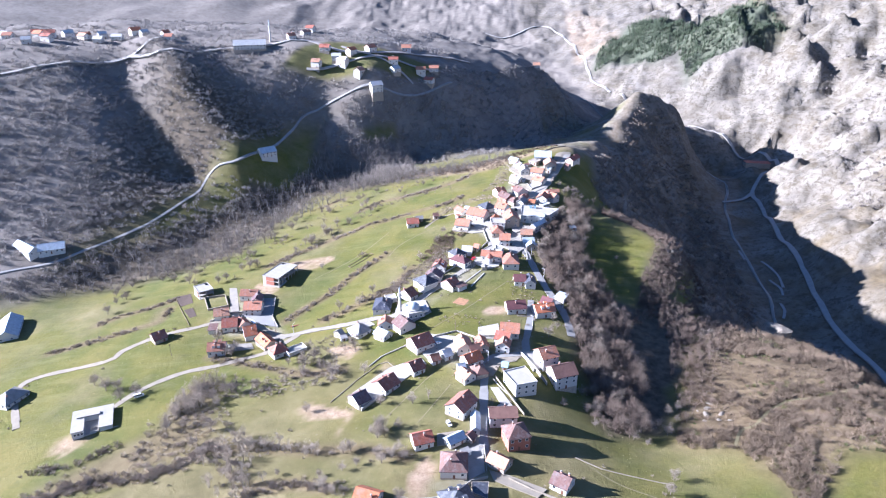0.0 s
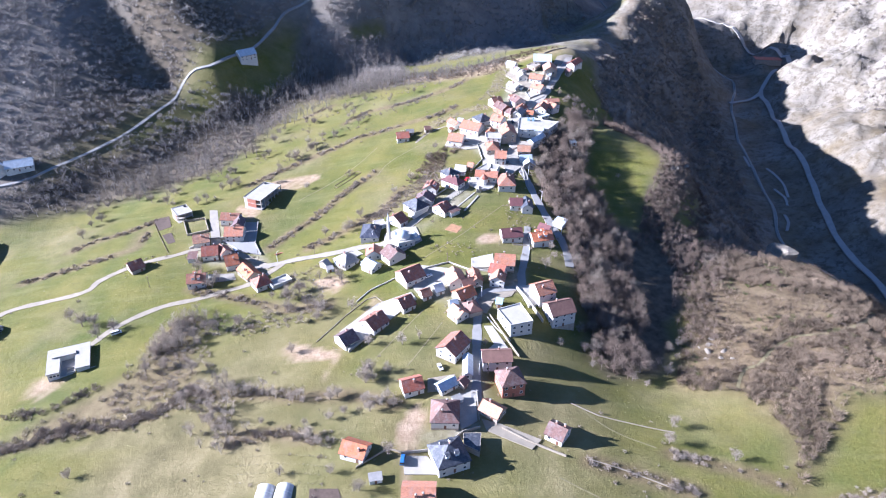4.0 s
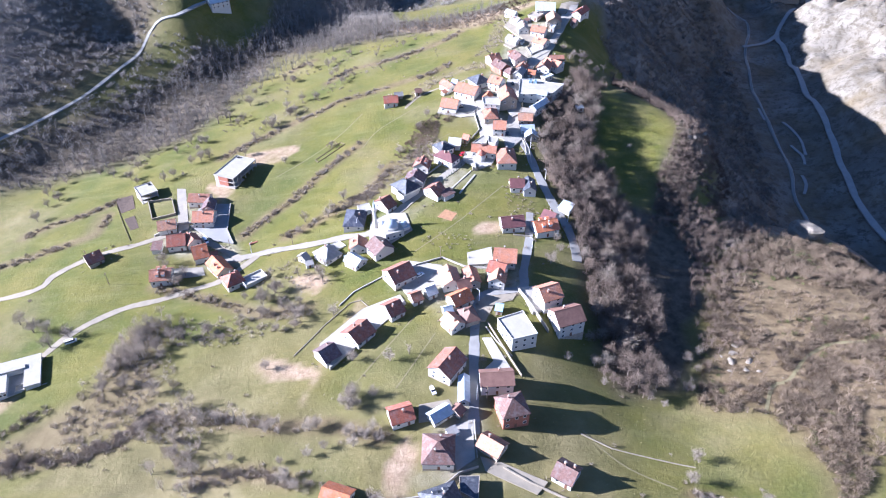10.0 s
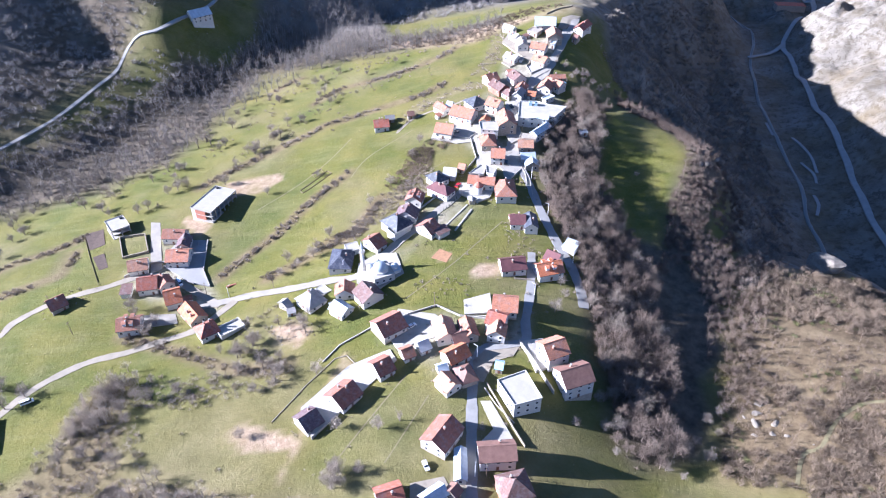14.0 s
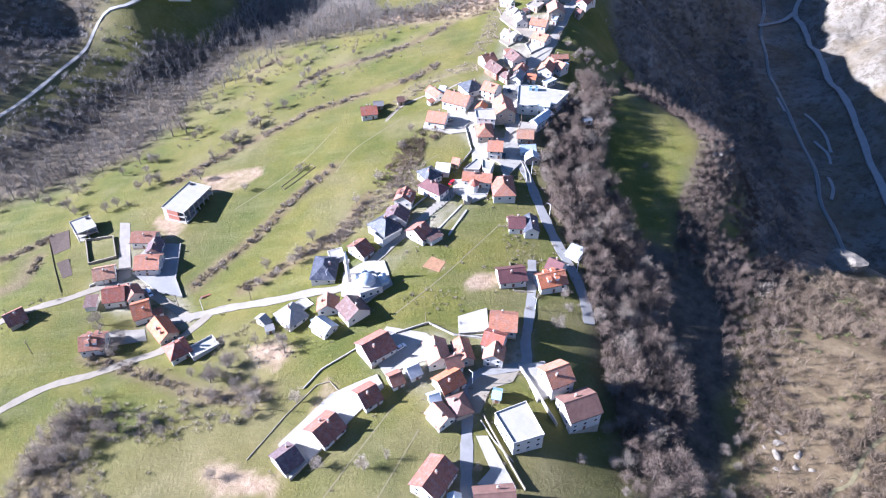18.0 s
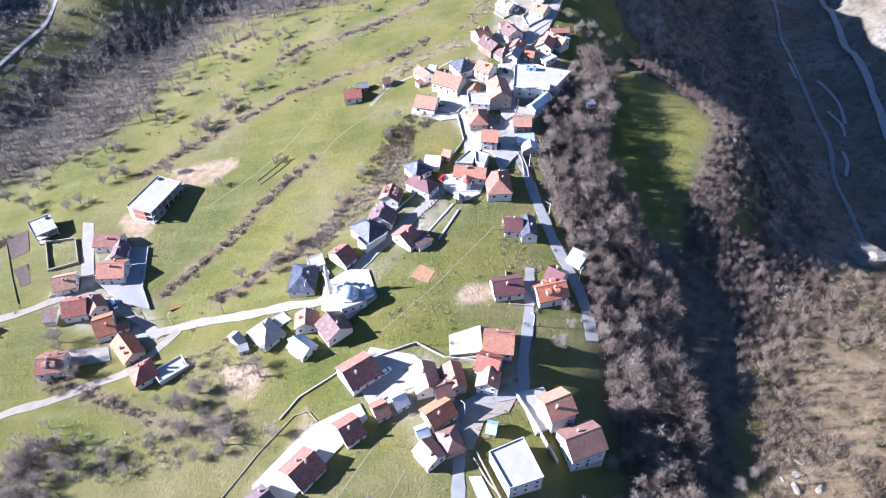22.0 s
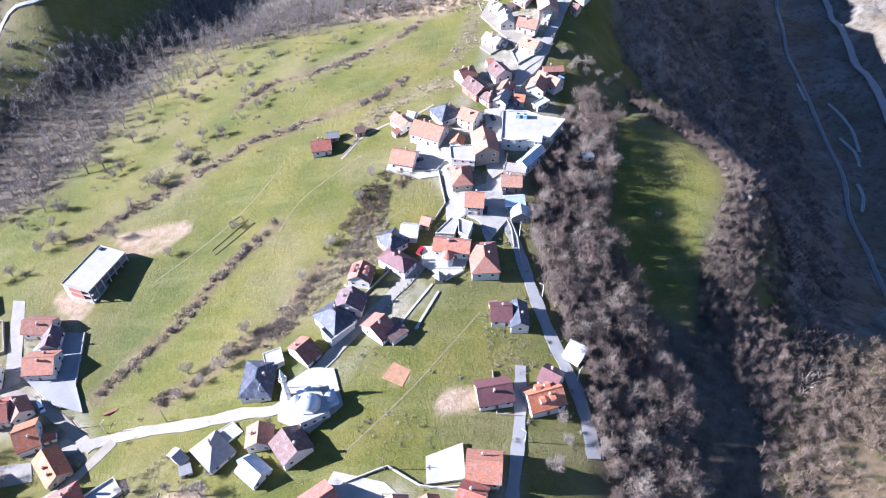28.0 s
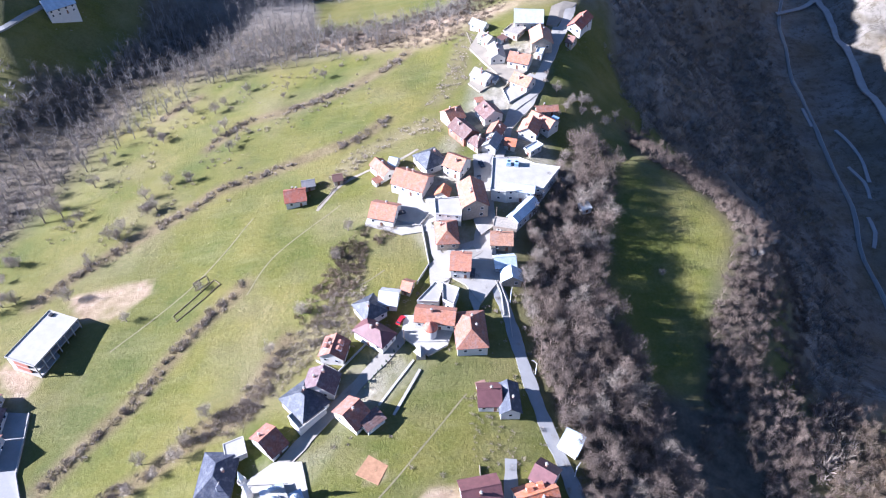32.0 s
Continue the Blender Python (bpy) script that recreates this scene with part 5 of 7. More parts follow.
def wall_line(line, height, thick, material, label, name="stone_wall", category="wall", gap=2.0, base=0.6, straight=True):
    """A free-standing wall following the ground."""
    pts = [np.array(a) + (np.array(b) - np.array(a)) * k / 6 for a, b in zip(line, line[1:]) for k in range(6)] + [np.array(line[-1])] if straight else smooth_line(line, gap)
    s, n = Shell(), len(pts)
    for i, p in enumerate(pts):
        d = pts[min(i + 1, n - 1)] - pts[max(i - 1, 0)]
        d = d / (np.linalg.norm(d) + 1e-9)
        o = np.array([-d[1], d[0]]) * thick / 2
        z, h = up(*p), height * (1 + 0.06 * math.sin(i * 1.7))
        s.v += [(*(p + o), z - base), (*(p + o), z + h), (*(p - o), z + h), (*(p - o), z - base)]
    for i in range(n - 1):
        k = 4 * i
        s.f += [(k + j, k + 4 + j, k + 5 + j, k + 1 + j) for j in range(3)]
    s.f += [(0, 1, 2, 3), (4 * n - 1, 4 * n - 2, 4 * n - 3, 4 * n - 4)]
    return tagged(new(name, s.mesh(name, material)), label, category)


def dome(base, x, y, z, r, name="dome", parent_label="pale metal dome"):
    d = part("drum", Shell().lathe([(r * 1.04, z - 0.9), (r * 1.04, z)], 20, x, y), WALLS["white"], base)
    rings = [(r * math.cos(a), z + r * 0.86 * math.sin(a)) for a in (0.0, 0.25, 0.5, 0.75, 1.0, 1.22, 1.4, 1.52)]
    part(name, Shell().lathe(rings, 24, x, y), LEAD, base, parent_label, True)
    part("finial", Shell().lathe([(0.1, z + r * 0.85), (0.05, z + r * 0.86 + 0.5), (0.13, z + r * 0.86 + 0.6), (0.02, z + r * 0.86 + 1.1)], 8, x, y), DARKMETAL, base)
    return d


def mosque():
    x, y = -18.0, 368.0
    base = tagged(new("mosque"), "small white mosque with a pale metal dome and side domes", "mosque")
    base.matrix_world = pose(x, y, up(x, y), 0, 0, 24)
    part("wall", Shell().box(-4.8, -5.4, -3, 5.2, 5.0, 4.4), WALLS["white"], base)
    part("cornice", Shell().box(-5.0, -5.6, 4.4, 5.4, 5.2, 4.65), CONCRETE, base)
    part("apse", Shell().box(5.2, -2.6, -3, 9.4, 2.6, 3.4), WALLS["white"], base)
    part("apse_roof", Shell().box(5.2, -2.8, 3.4, 9.6, 2.8, 3.6), LEAD, base)
    part("portico", Shell().box(-1.8, 5.0, -2, 5.2, 7.6, 2.8), WALLS["white"], base)
    part("portico_roof", Shell().box(-2.0, 5.2, 2.8, 5.4, 7.8, 3.0), LEAD, base)
    part("octagon", Shell().lathe([(4.2, 4.6), (4.2, 5.2), (3.8, 5.5)], 8), WALLS["white"], base)
    dome(base, 0.2, -0.2, 6.0, 3.3)
    for dx, dy, dz, r in ((7.2, 0, 4.2, 1.7), (-3.2, 3.6, 5.3, 1.25), (1.8, 6.3, 3.7, 1.3)):
        dome(base, dx, dy, dz, r, "side_dome")
    for k in range(3):
        for ang, off in ((0, -5.4), (180, -5.0), (90, -5.2), (270, -4.8)):
            w = part("window", WINDOW_FRAME, None, base)
            w.matrix_local = pose(0, 0, 0, 0, 0, ang) @ pose(-3.4 + 3.2 * k, off - 0.03, 2.2)
            part("pane", WINDOW_PANE, None, w)
    t = tagged(new("minaret"), "slender white minaret with a balcony and pointed cap", "minaret")
    t.matrix_world = pose(-26.3, 374.2, up(-26.3, 374.2))
    part("base", Shell().lathe([(1.3, -3.0), (1.3, 4.2), (0.95, 5.0)], 8), WALLS["white"], t)
    part("shaft", Shell().lathe([(0.92, 4.9), (0.82, 11.6)], 14), WALLS["white"], t, "", True)
    part("balcony", Shell().lathe([(0.85, 11.0), (1.35, 11.6), (1.35, 12.5), (1.25, 12.5), (1.25, 11.7)], 14), WALLS["white"], t)
    part("upper_shaft", Shell().lathe([(0.66, 11.6), (0.64, 14.0)], 12), WALLS["white"], t, "", True)
    part("cap", Shell().lathe([(0.85, 13.9), (0.5, 15.6), (0.08, 17.8)], 12), LEAD, t, "pointed pale metal cap")


mosque()


def villa():
    """The unfinished villa: a white concrete ring round a sunken court, with an open garage."""
    x, y, z = -181.0, 294.5, up(-181.0, 294.5)
    base = tagged(new("villa"), "unfinished white concrete villa with a sunken court, on bare earth", "villa")
    base.matrix_world = pose(x, y, z, 0, 0, 22)
    part("wall", Shell().box(-9.4, 3.0, -3, 9.4, 9.2, 3.1), WALLS["white"], base)
    part("wall", Shell().box(-9.4, -9.2, -3, -4.2, 3.0, 3.1), WALLS["white"], base)
    part("wall", Shell().box(3.4, -9.2, -3, 9.4, 3.0, 3.1), WALLS["white"], base)
    part("roof_slab", Shell().slab([(-9.8, 2.6, 3.5), (9.8, 2.6, 3.5), (9.8, 9.6, 3.5), (-9.8, 9.6, 3.5)], 0.4), CONCRETE, base)
    part("roof_slab", Shell().slab([(-9.8, -9.6, 3.49), (-3.8, -9.6, 3.49), (-3.8, 2.6, 3.49), (-9.8, 2.6, 3.49)], 0.38), CONCRETE, base)
    part("roof_slab", Shell().slab([(3.0, -9.6, 3.49), (9.8, -9.6, 3.49), (9.8, 2.6, 3.49), (3.0, 2.6, 3.49)], 0.38), CONCRETE, base)
    part("upper_slab", Shell().slab([(-7.5, 2.0, 4.1), (3.5, 2.0, 4.1), (3.5, 4.6, 4.1), (-7.5, 4.6, 4.1)], 0.62), CONCRETE, base)
    part("court_floor", Shell().box(-4.2, -9.2, -3, 3.4, 3.0, 0.3), CONCRETE, base)
    part("court_wall", rim([(-1.2, -8.6), (2.6, -8.6), (2.6, -4.6), (-1.2, -4.6)], 0.3, 1.3, 0.3), CONCRETE, base)
    part("garage_floor", Shell().box(9.8, -8.8, -3, 16.0, 6.0, -0.6), CONCRETE, base)
    part("retaining_wall", Shell().box(16.0, -9.2, -3, 16.4, 3.0, 1.6), CONCRETE, base)
    part("retaining_wall", Shell().box(9.8, -9.2, -3, 16.0, -8.8, 1.6), CONCRETE, base)
    for k in range(3):
        w = part("window", WINDOW_FRAME, None, base)
        w.matrix_local = pose(-8 + k * 1.6, -9.23, 1.5)
        part("pane", WINDOW_PANE, None, w)


villa()


def shell_building(corners, height, label, storeys=2):
    """An unfinished concrete frame: slabs on columns, closed on the back."""
    cx, cy = sum(c[0] for c in corners) / 4, sum(c[1] for c in corners) / 4
    ang = math.degrees(math.atan2(corners[1][1] - corners[0][1], corners[1][0] - corners[0][0]))
    L, W = math.dist(corners[0], corners[1]) / 2, math.dist(corners[1], corners[2]) / 2
    base = tagged(new("unfinished_house"), label, "house")
    base.matrix_world = pose(cx, cy, up(cx, cy), 0, 0, ang)
    part("roof_slab", Shell().box(-L, -W, height - 0.35, L, W, height), CONCRETE, base)
    part("parapet", rim([(-L, -W), (L, -W), (L, W), (-L, W)], height, height + 0.35), CONCRETE, base)
    for s in range(1, storeys):
        part("floor_slab", Shell().box(-L + 0.2, -W + 0.2, height * s / storeys - 0.3, L - 0.2, W - 0.2, height * s / storeys), CONCRETE, base)
    part("back_wall", Shell().box(-L + 0.3, W - 2.6, -3, L - 0.3, W - 0.3, height - 0.35), WALLS["white"], base)
    part("side_wall", Shell().box(-L + 0.3, -W * 0.35, -3, -L + 0.6, W - 2.6, height - 0.35), WALLS["brick"], base)
    part("plinth", Shell().box(-L + 0.1, -W + 0.1, -3, L - 0.1, W - 0.1, 0.25), CONCRETE, base)
    n = int(2 * L // 3.6)
    for k in range(n + 1):
        u = -L + 0.4 + (2 * L - 0.8) * k / n
        part("column", Shell().box(u - 0.2, -W + 0.25, 0, u + 0.2, -W + 0.65, height - 0.35), CONCRETE, base)
    part("partition", Shell().box(-L + 0.8, -W * 0.3, 0, L - 0.8, -W * 0.3 + 0.2, height - 0.35), WALLS["brick"], base, "bare red brick partition")
    part("hatch", Shell().box(L - 2.6, W - 3.2, height, L - 1.0, W - 1.8, height + 0.6), DARKMETAL, base)
    return base


shell_building([(-114, 430), (-105, 452), (-116.5, 459.5), (-125.5, 440)], 6.5, "unfinished white concrete building with open bays, above the hamlet")
shell_building([(-168, 426.6), (-159.7, 432.6), (-166.6, 443), (-176.4, 439)], 5.5, "unfinished flat-roofed white house on columns")
block("house", [(30.8, 298.8), (42, 303.4), (46.6, 289.8), (36, 286.6)], 6.3, "modern white flat-roofed house with balconies", "house")
_h = block("hall", [(62, 512), (73, 511.5), (79, 507), (89, 504), (80, 491), (65, 490), (59, 491.5)], 5.0, "large hall with a bright flat roof in the upper village", "hall", sink=4)
for _k, (_x, _y) in enumerate(((68.0, 507.5), (71.2, 506.8))):
    _b = tagged(new("roof_unit"), "pale boxy ventilation unit on the flat roof", "ventilation unit", "roof units")
    _b.matrix_world = pose(_x, _y, up(74, 501) + 5.2, 0, 0, -8)
    part("casing", Shell().box(-0.9, -1.3, 0.25, 0.9, 1.3, 2.0), ROOFS["blue"], _b)
    part("plinth", Shell().box(-1.0, -1.4, -0.6, 1.0, 1.4, 0.25), CONCRETE, _b)
    part("fan_cover", Shell().lathe([(0.6, 2.0), (0.6, 2.15), (0.5, 2.2)], 12), DARKMETAL, _b)
house(71.0, 482.0, 48, 15, 5.5, 4.2, "gable", "pale", "white", "long pale-roofed wing behind the hall", chimneys=0)
house(70.0, 492.5, -15, 14, 5, 5.2, "gable", "pale", "white", "pale metal canopy roof beside the hall", chimneys=0)
block("house", [(58, 474), (67, 471.5), (68.5, 477), (59.5, 479.5)], 3.8, "low grey flat-roofed building", "house", "stone", ROOFS["stone"], 0.2)
block("house", [(35.7, 480.5), (45.7, 478.5), (47, 489.7), (35.7, 489.3)], 5.0, "white flat-roofed building with slotted walls", "house")
block("house", [(27, 439), (34.5, 438), (37, 446), (33.9, 447.6)], 3.4, "flat concrete roof terrace", "house", roofmat=PAVING, parapet=0.4)
block("house", [(36.2, 438.4), (39.8, 436), (42.4, 443.4), (36.6, 446.4)], 3.8, "flat concrete roof terrace with a white parapet", "house", roofmat=PAVING)
block("carport", [(12, 221), (18, 217.5), (19, 227), (12, 227)], 2.6, "carport with a dark flat roof beside the lane", "carport", "stone", ROOFS["slate"], 0.15, windows=False)
block("terrace", [(-92, 346), (-83, 353), (-79, 348), (-88, 341)], 1.6, "white flat terrace of the red-roofed villa", "terrace", windows=False, parapet=0.7)
block("terrace", [(-54, 361), (-45, 368), (-41, 364), (-49, 358)], 1.2, "white flat garage roof beside the lane", "terrace", windows=False, parapet=0.15)
block("terrace", [(-16, 398), (-8, 405), (-4, 400), (-12, 393)], 3.0, "white roof terrace of the slate-roofed house", "terrace", windows=False, parapet=0.9)

_t = tagged(new("turret"), "round white turret with a red conical roof", "turret")
_t.matrix_world = pose(31.2, 426.5, up(31.2, 426.5))
part("wall", Shell().lathe([(2.2, -2), (2.2, 5.0)], 14), WALLS["white"], _t, "", True)
part("roof", Shell().lathe([(2.7, 4.9), (2.6, 5.1), (0.1, 7.6)], 14), ROOFS["red"], _t, "red conical tile roof")

_k = tagged(new("kiosk"), "small stone fountain house with a pointed roof by the lane", "kiosk")
_k.matrix_world = pose(27.5, 418.5, up(27.5, 418.5))
part("wall", Shell().box(-1.6, -1.6, -1, 1.6, 1.6, 2.6), WALLS["stone"], _k)
part("roof", Shell().lathe([(2.6, 2.5), (2.6, 2.7), (0.1, 4.0)], 4), ROOFS["grey"], _k)


def greenhouse(x, y, turn, length, label):
    g = tagged(new("greenhouse"), label, "greenhouse", "greenhouses")
    g.matrix_world = pose(x, y, up(x, y), 0, 0, turn)
    s = Shell()
    for i, u in enumerate((-length / 2, length / 2)):
        s.v += [(3.6 * math.cos(a), u, 3.0 * math.sin(a) - 0.1) for a in np.linspace(0, math.pi, 13)]
    s.f = [(k, k + 1, k + 14, k + 13) for k in range(12)] + [tuple(range(12, -1, -1)), tuple(range(13, 26))]
    part("cover", s, ROOFS["white"], g, "white plastic film")
    for k in range(6):
        u = -length / 2 + length * k / 5
        r = Shell()
        for du in (-0.06, 0.06):
            r.v += [(q * math.cos(a), u + du, (q - 0.6) * math.sin(a) - 0.1) for q in (3.62, 3.72) for a in np.linspace(0, math.pi, 13)]
        r.f = [(j + b, j + b + 1, j + b + 27, j + b + 26) for b in (0, 13) for j in range(12)] + [(j, j + 13, j + 14, j + 1) for j in range(12)] + [(j + 26, j + 27, j + 40, j + 39) for j in range(12)]
        part("hoop", r, FRAMEWHITE, g)


greenhouse(-64.8, 200.0, -4, 18, "white plastic tunnel greenhouse in the lower field")
greenhouse(-57.2, 199.4, -4, 18, "white plastic tunnel greenhouse beside its twin")
yard("ploughed_strip", [(-47, 206), (-36, 205), (-30, 190), (-46, 190)], BED, "dark ploughed strip beside the greenhouses", 0.3, 0.1, "garden")
yard("garden_bed", [(-188, 436), (-179, 440), (-172, 424), (-179, 420)], BED, "dark dug garden bed", 0.3, 0.1, "garden")
yard("garden_bed", [(-174, 412), (-169, 415), (-162, 402), (-166, 400)], BED, "dark dug garden bed", 0.3, 0.1, "garden")
yard("soil_patch", [(6, 378), (10, 384), (16, 380), (13, 374)], SOIL, "red-brown dug patch in the meadow", 0.3, 0.06, "garden")

# fenced vegetable garden out in the meadow
wall_line([(-68, 453), (-54, 468), (-51, 465), (-66, 450), (-68, 453)], 0.35, 0.12, TIMBER, "low wattle fence round a vegetable plot", "garden_fence", "fence", straight=True)
wall_line([(-63, 468), (-58, 471), (-56, 467), (-61, 464), (-63, 468)], 0.35, 0.12, TIMBER, "low wattle fence round a small plot", "garden_fence", "fence", straight=True)
wall_line([(-187, 433), (-175, 411), (-163, 390)], 0.45, 0.1, TIMBER, "weathered timber field fence", "field_fence", "fence", 2.0)
wall_line([(-57, 292), (-46, 308), (-35, 321), (-30, 322), (-26, 317)], 0.35, 0.25, STRAW, "pale brick boundary wall along the terrace")
wall_line([(28, 232), (37, 226), (52, 218)], 0.9, 0.5, STRAW, "dry stone wall along the field")
wall_line([(61, 217), (73, 213), (93, 204)], 0.3, 0.4, STRAW, "tumbled dry stone field wall")
wall_line([(59, 248), (70, 242), (100, 235)], 0.3, 0.4, STRAW, "tumbled dry stone field wall")
wall_line([(42, 323), (46, 314), (50, 304), (53, 298)], 2.2, 0.4, CONCRETE, "tall white retaining wall")
wall_line([(55, 455), (58, 444), (58, 434)], 0.9, 0.4, CONCRETE, "low white parapet along the lane")
wall_line([(27, 302), (35, 283), (39, 274)], 1.1, 0.35, STRAW, "stone garden wall beside the white house")
wall_line([(13, 401), (25, 417)], 0.35, 0.8, CONCRETE, "pale concrete garden path edge", "garden_kerb", "kerb")
wall_line([(18, 397), (27, 413)], 0.5, 0.9, CONCRETE, "pale concrete garden wall", "garden_wall")
wall_line([(-113, 417), (-110, 394), (-104, 382)], 1.0, 0.4, CONCRETE, "concrete parapet round the paved yard", "parapet_wall")
wall_line([(-40, 320), (-34, 328), (-20, 337)], 0.6, 0.4, CONCRETE, "rubble wall above the court")
wall_line([(-5, 342), (8, 346), (18, 339), (33, 336)], 0.9, 0.4, CONCRETE, "long stone wall behind the houses")
wall_line([(-150, 392), (-140, 402), (-128, 402)], 1.2, 0.4, CONCRETE, "pale garden wall in the hamlet")


def car(x, y, turn, colour, label, van=False):
    base = tagged(new("van" if van else "car"), label, "van" if van else "car")
    base.matrix_world = pose(x, y, up(x, y) + 0.32, 0, 0, turn)
    ln, h = (2.6, 2.0) if van else (2.15, 1.42)
    s = Shell()
    prof = [(-ln, 0.35), (ln, 0.35), (ln, 0.75), (ln * 0.62, 0.92), (-ln, 0.95)] if not van else [(-ln, 0.35), (ln, 0.35), (ln, 0.95), (ln * 0.75, 1.15), (-ln, 1.15)]
    n = len(prof)
    s.add([(a, -0.85, b) for a, b in prof] + [(a, 0.85, b) for a, b in prof], [tuple(range(n)), tuple(range(2 * n - 1, n - 1, -1))] + [(i, i + n, (i + 1) % n + n, (i + 1) % n) for i in range(n)])
    part("body", s, colour, base)
    f0, f1, b0, b1 = (ln * 0.75, ln * 0.5, -ln, -ln * 0.97) if van else (ln * 0.5, ln * 0.18, -ln * 0.92, -ln * 0.62)
    z0 = 1.14 if van else 0.91
    part("cabin_glass", Shell().add([(b0, -0.8, z0), (f0, -0.8, z0), (f0, 0.8, z0), (b0, 0.8, z0), (b1, -0.66, h - 0.04), (f1, -0.66, h - 0.04), (f1, 0.66, h - 0.04), (b1, 0.66, h - 0.04)],
                                [(0, 1, 5, 4), (1, 2, 6, 5), (2, 3, 7, 6), (3, 0, 4, 7), (4, 5, 6, 7)]), GLASS, base)
    part("roof", Shell().box(b1 - 0.03, -0.68, h - 0.05, f1 + 0.03, 0.68, h + 0.03), colour, base)
    for wx in (-ln * 0.62, ln * 0.62):
        for wy in (-0.8, 0.8):
            w = part("wheel", Shell().lathe([(0.2, -0.1), (0.33, -0.1), (0.33, 0.1), (0.2, 0.11)], 12), DARKMETAL, base)
            w.matrix_local = pose(wx, wy, 0.33, 90, 0, 0)


WHITEPAINT, REDPAINT, DARKPAINT, SILVER, BLUEPAINT = paint("white_paint", (0.75, 0.75, 0.75)), paint("red_paint", (0.5, 0.02, 0.03)), paint("dark_paint", (0.03, 0.035, 0.045)), paint("silver_paint", (0.5, 0.52, 0.55)), paint("blue_paint", (0.05, 0.15, 0.35))
car(-3.0, 334.4, 38, WHITEPAINT, "white car parked in the paved court")
car(19.5, 314.5, 30, SILVER, "silver car parked beside the orange-roofed house")
car(-49.0, 364.0, 45, REDPAINT, "red car under the grey-roofed house")
car(-119.8, 385.3, -55, WHITEPAINT, "white van in the shaded hamlet yard", True)
car(20.8, 433.5, 60, REDPAINT, "red car parked on the white lane")
car(57.1, 512.7, -75, DARKPAINT, "dark car parked in the upper yard")
car(55.2, 503.8, 85, DARKPAINT, "dark car parked behind the tall house")
car(48.3, 453.3, 80, DARKPAINT, "black car parked in the square")
car(57.5, 464.0, 85, DARKPAINT, "dark grey car beside the barn")
car(21.6, 488.0, 20, DARKPAINT, "dark car in the forecourt")
car(2.8, 266.4, -70, WHITEPAINT, "pale car beside the maroon-roofed house")
car(-165.0, 314.0, 30, WHITEPAINT, "white van on the gravel lane", True)
car(-12.0, 216.0, 85, BLUEPAINT, "blue and white truck in the shaded yard", True)


def pole(x, y, h=8.0, lamp=False):
    p = tagged(new("street_lamp" if lamp else "utility_pole"), "grey street lamp on a thin post" if lamp else "weathered wooden utility pole beside the lane", "lamp" if lamp else "pole", "" if lamp else "utility poles")
    p.matrix_world = pose(x, y, up(x, y), 0, 0, (x * 13) % 180)
    part("post", Shell().lathe([(0.16, -0.8), (0.11, h)], 8), FRAMEWHITE if lamp else TIMBER, p)
    if lamp:
        part("arm", Shell().box(0, -0.05, h - 0.1, 1.6, 0.05, h), FRAMEWHITE, p)
        part("lamp_head", Shell().box(1.4, -0.15, h - 0.12, 2.1, 0.15, h - 0.02), CONCRETE, p)
    else:
        part("crossarm", Shell().box(-0.8, -0.07, h - 0.9, 0.8, 0.07, h - 0.75), TIMBER, p)


for _x, _y in ((-104, 376), (-161, 353), (-28, 378), (31, 616), (-70, 373), (-140, 388), (-180, 374), (22, 424), (7, 345), (60, 480), (24, 262)):
    pole(_x, _y)
for _x, _y in ((20, 262), (24, 316), (52, 352), (73, 374), (66, 410), (61, 440), (-36, 376), (-92, 372)):
    pole(_x, _y, 6.5, True)


def lumber(x, y, turn):
    b = tagged(new("timber_stack"), "stack of sawn timber beside the field", "timber stack")
    b.matrix_world = pose(x, y, up(x, y), 0, 0, turn)
    for k in range(7):
        part("beam", Shell().box(-2.4, -0.7 + 0.2 * (k % 4) * 1.6, 0.0 + 0.35 * (k // 4), 2.4, -0.45 + 0.2 * (k % 4) * 1.6, 0.32 + 0.35 * (k // 4)), WALLS["brick"], b)


lumber(-93, 381, 25)

# the far plateau village
_far = random.Random(3)
for _x, _y in ((-494, 824), (-466, 801), (-468, 837), (-443, 812), (-441, 849), (-428, 865), (-395, 827), (-378, 842), (-370, 870), (-333, 863), (-528, 874), (-504, 893), (-314, 824), (-141, 837), (-126, 817), (-108, 835), (-92, 800), (-62, 837), (-45, 887), (-30, 847),
               (-10, 857), (-173, 925), (-179, 864), (-144, 809), (-113, 812), (-83, 850), (-55, 821), (-510, 840), (-480, 870), (-455, 830), (-415, 842), (-405, 862), (-350, 850), (-540, 850), (-520, 810), (131, 1021), (-169, 895), (-20, 832)):
    house(_x + _far.uniform(-4, 4), _y + _far.uniform(-4, 4), _far.uniform(-30, 60), _far.uniform(9, 13), _far.uniform(8, 10.5), _far.uniform(3.5, 6), "gable",
          _far.choice(("terracotta", "salmon", "red", "peach", "white", "orange")), "white", "far house with a pale wall on the hazy plateau", floors=1)
_m = tagged(new("minaret"), "slender white minaret beside the long hall on the plateau", "minaret")
_m.matrix_world = pose(-205, 856, up(-205, 856))
part("shaft", Shell().lathe([(1.3, -2.0), (1.2, 4.0), (0.95, 5.0), (0.85, 17.0)], 12), WALLS["white"], _m, "", True)
part("balcony", Shell().lathe([(0.9, 16.4), (1.5, 17.0), (1.5, 18.0), (0.8, 18.0)], 12), WALLS["white"], _m)
part("cap", Shell().lathe([(0.9, 18.0), (0.75, 21.0), (0.08, 25.0)], 12), LEAD, _m, "pointed pale metal cap")
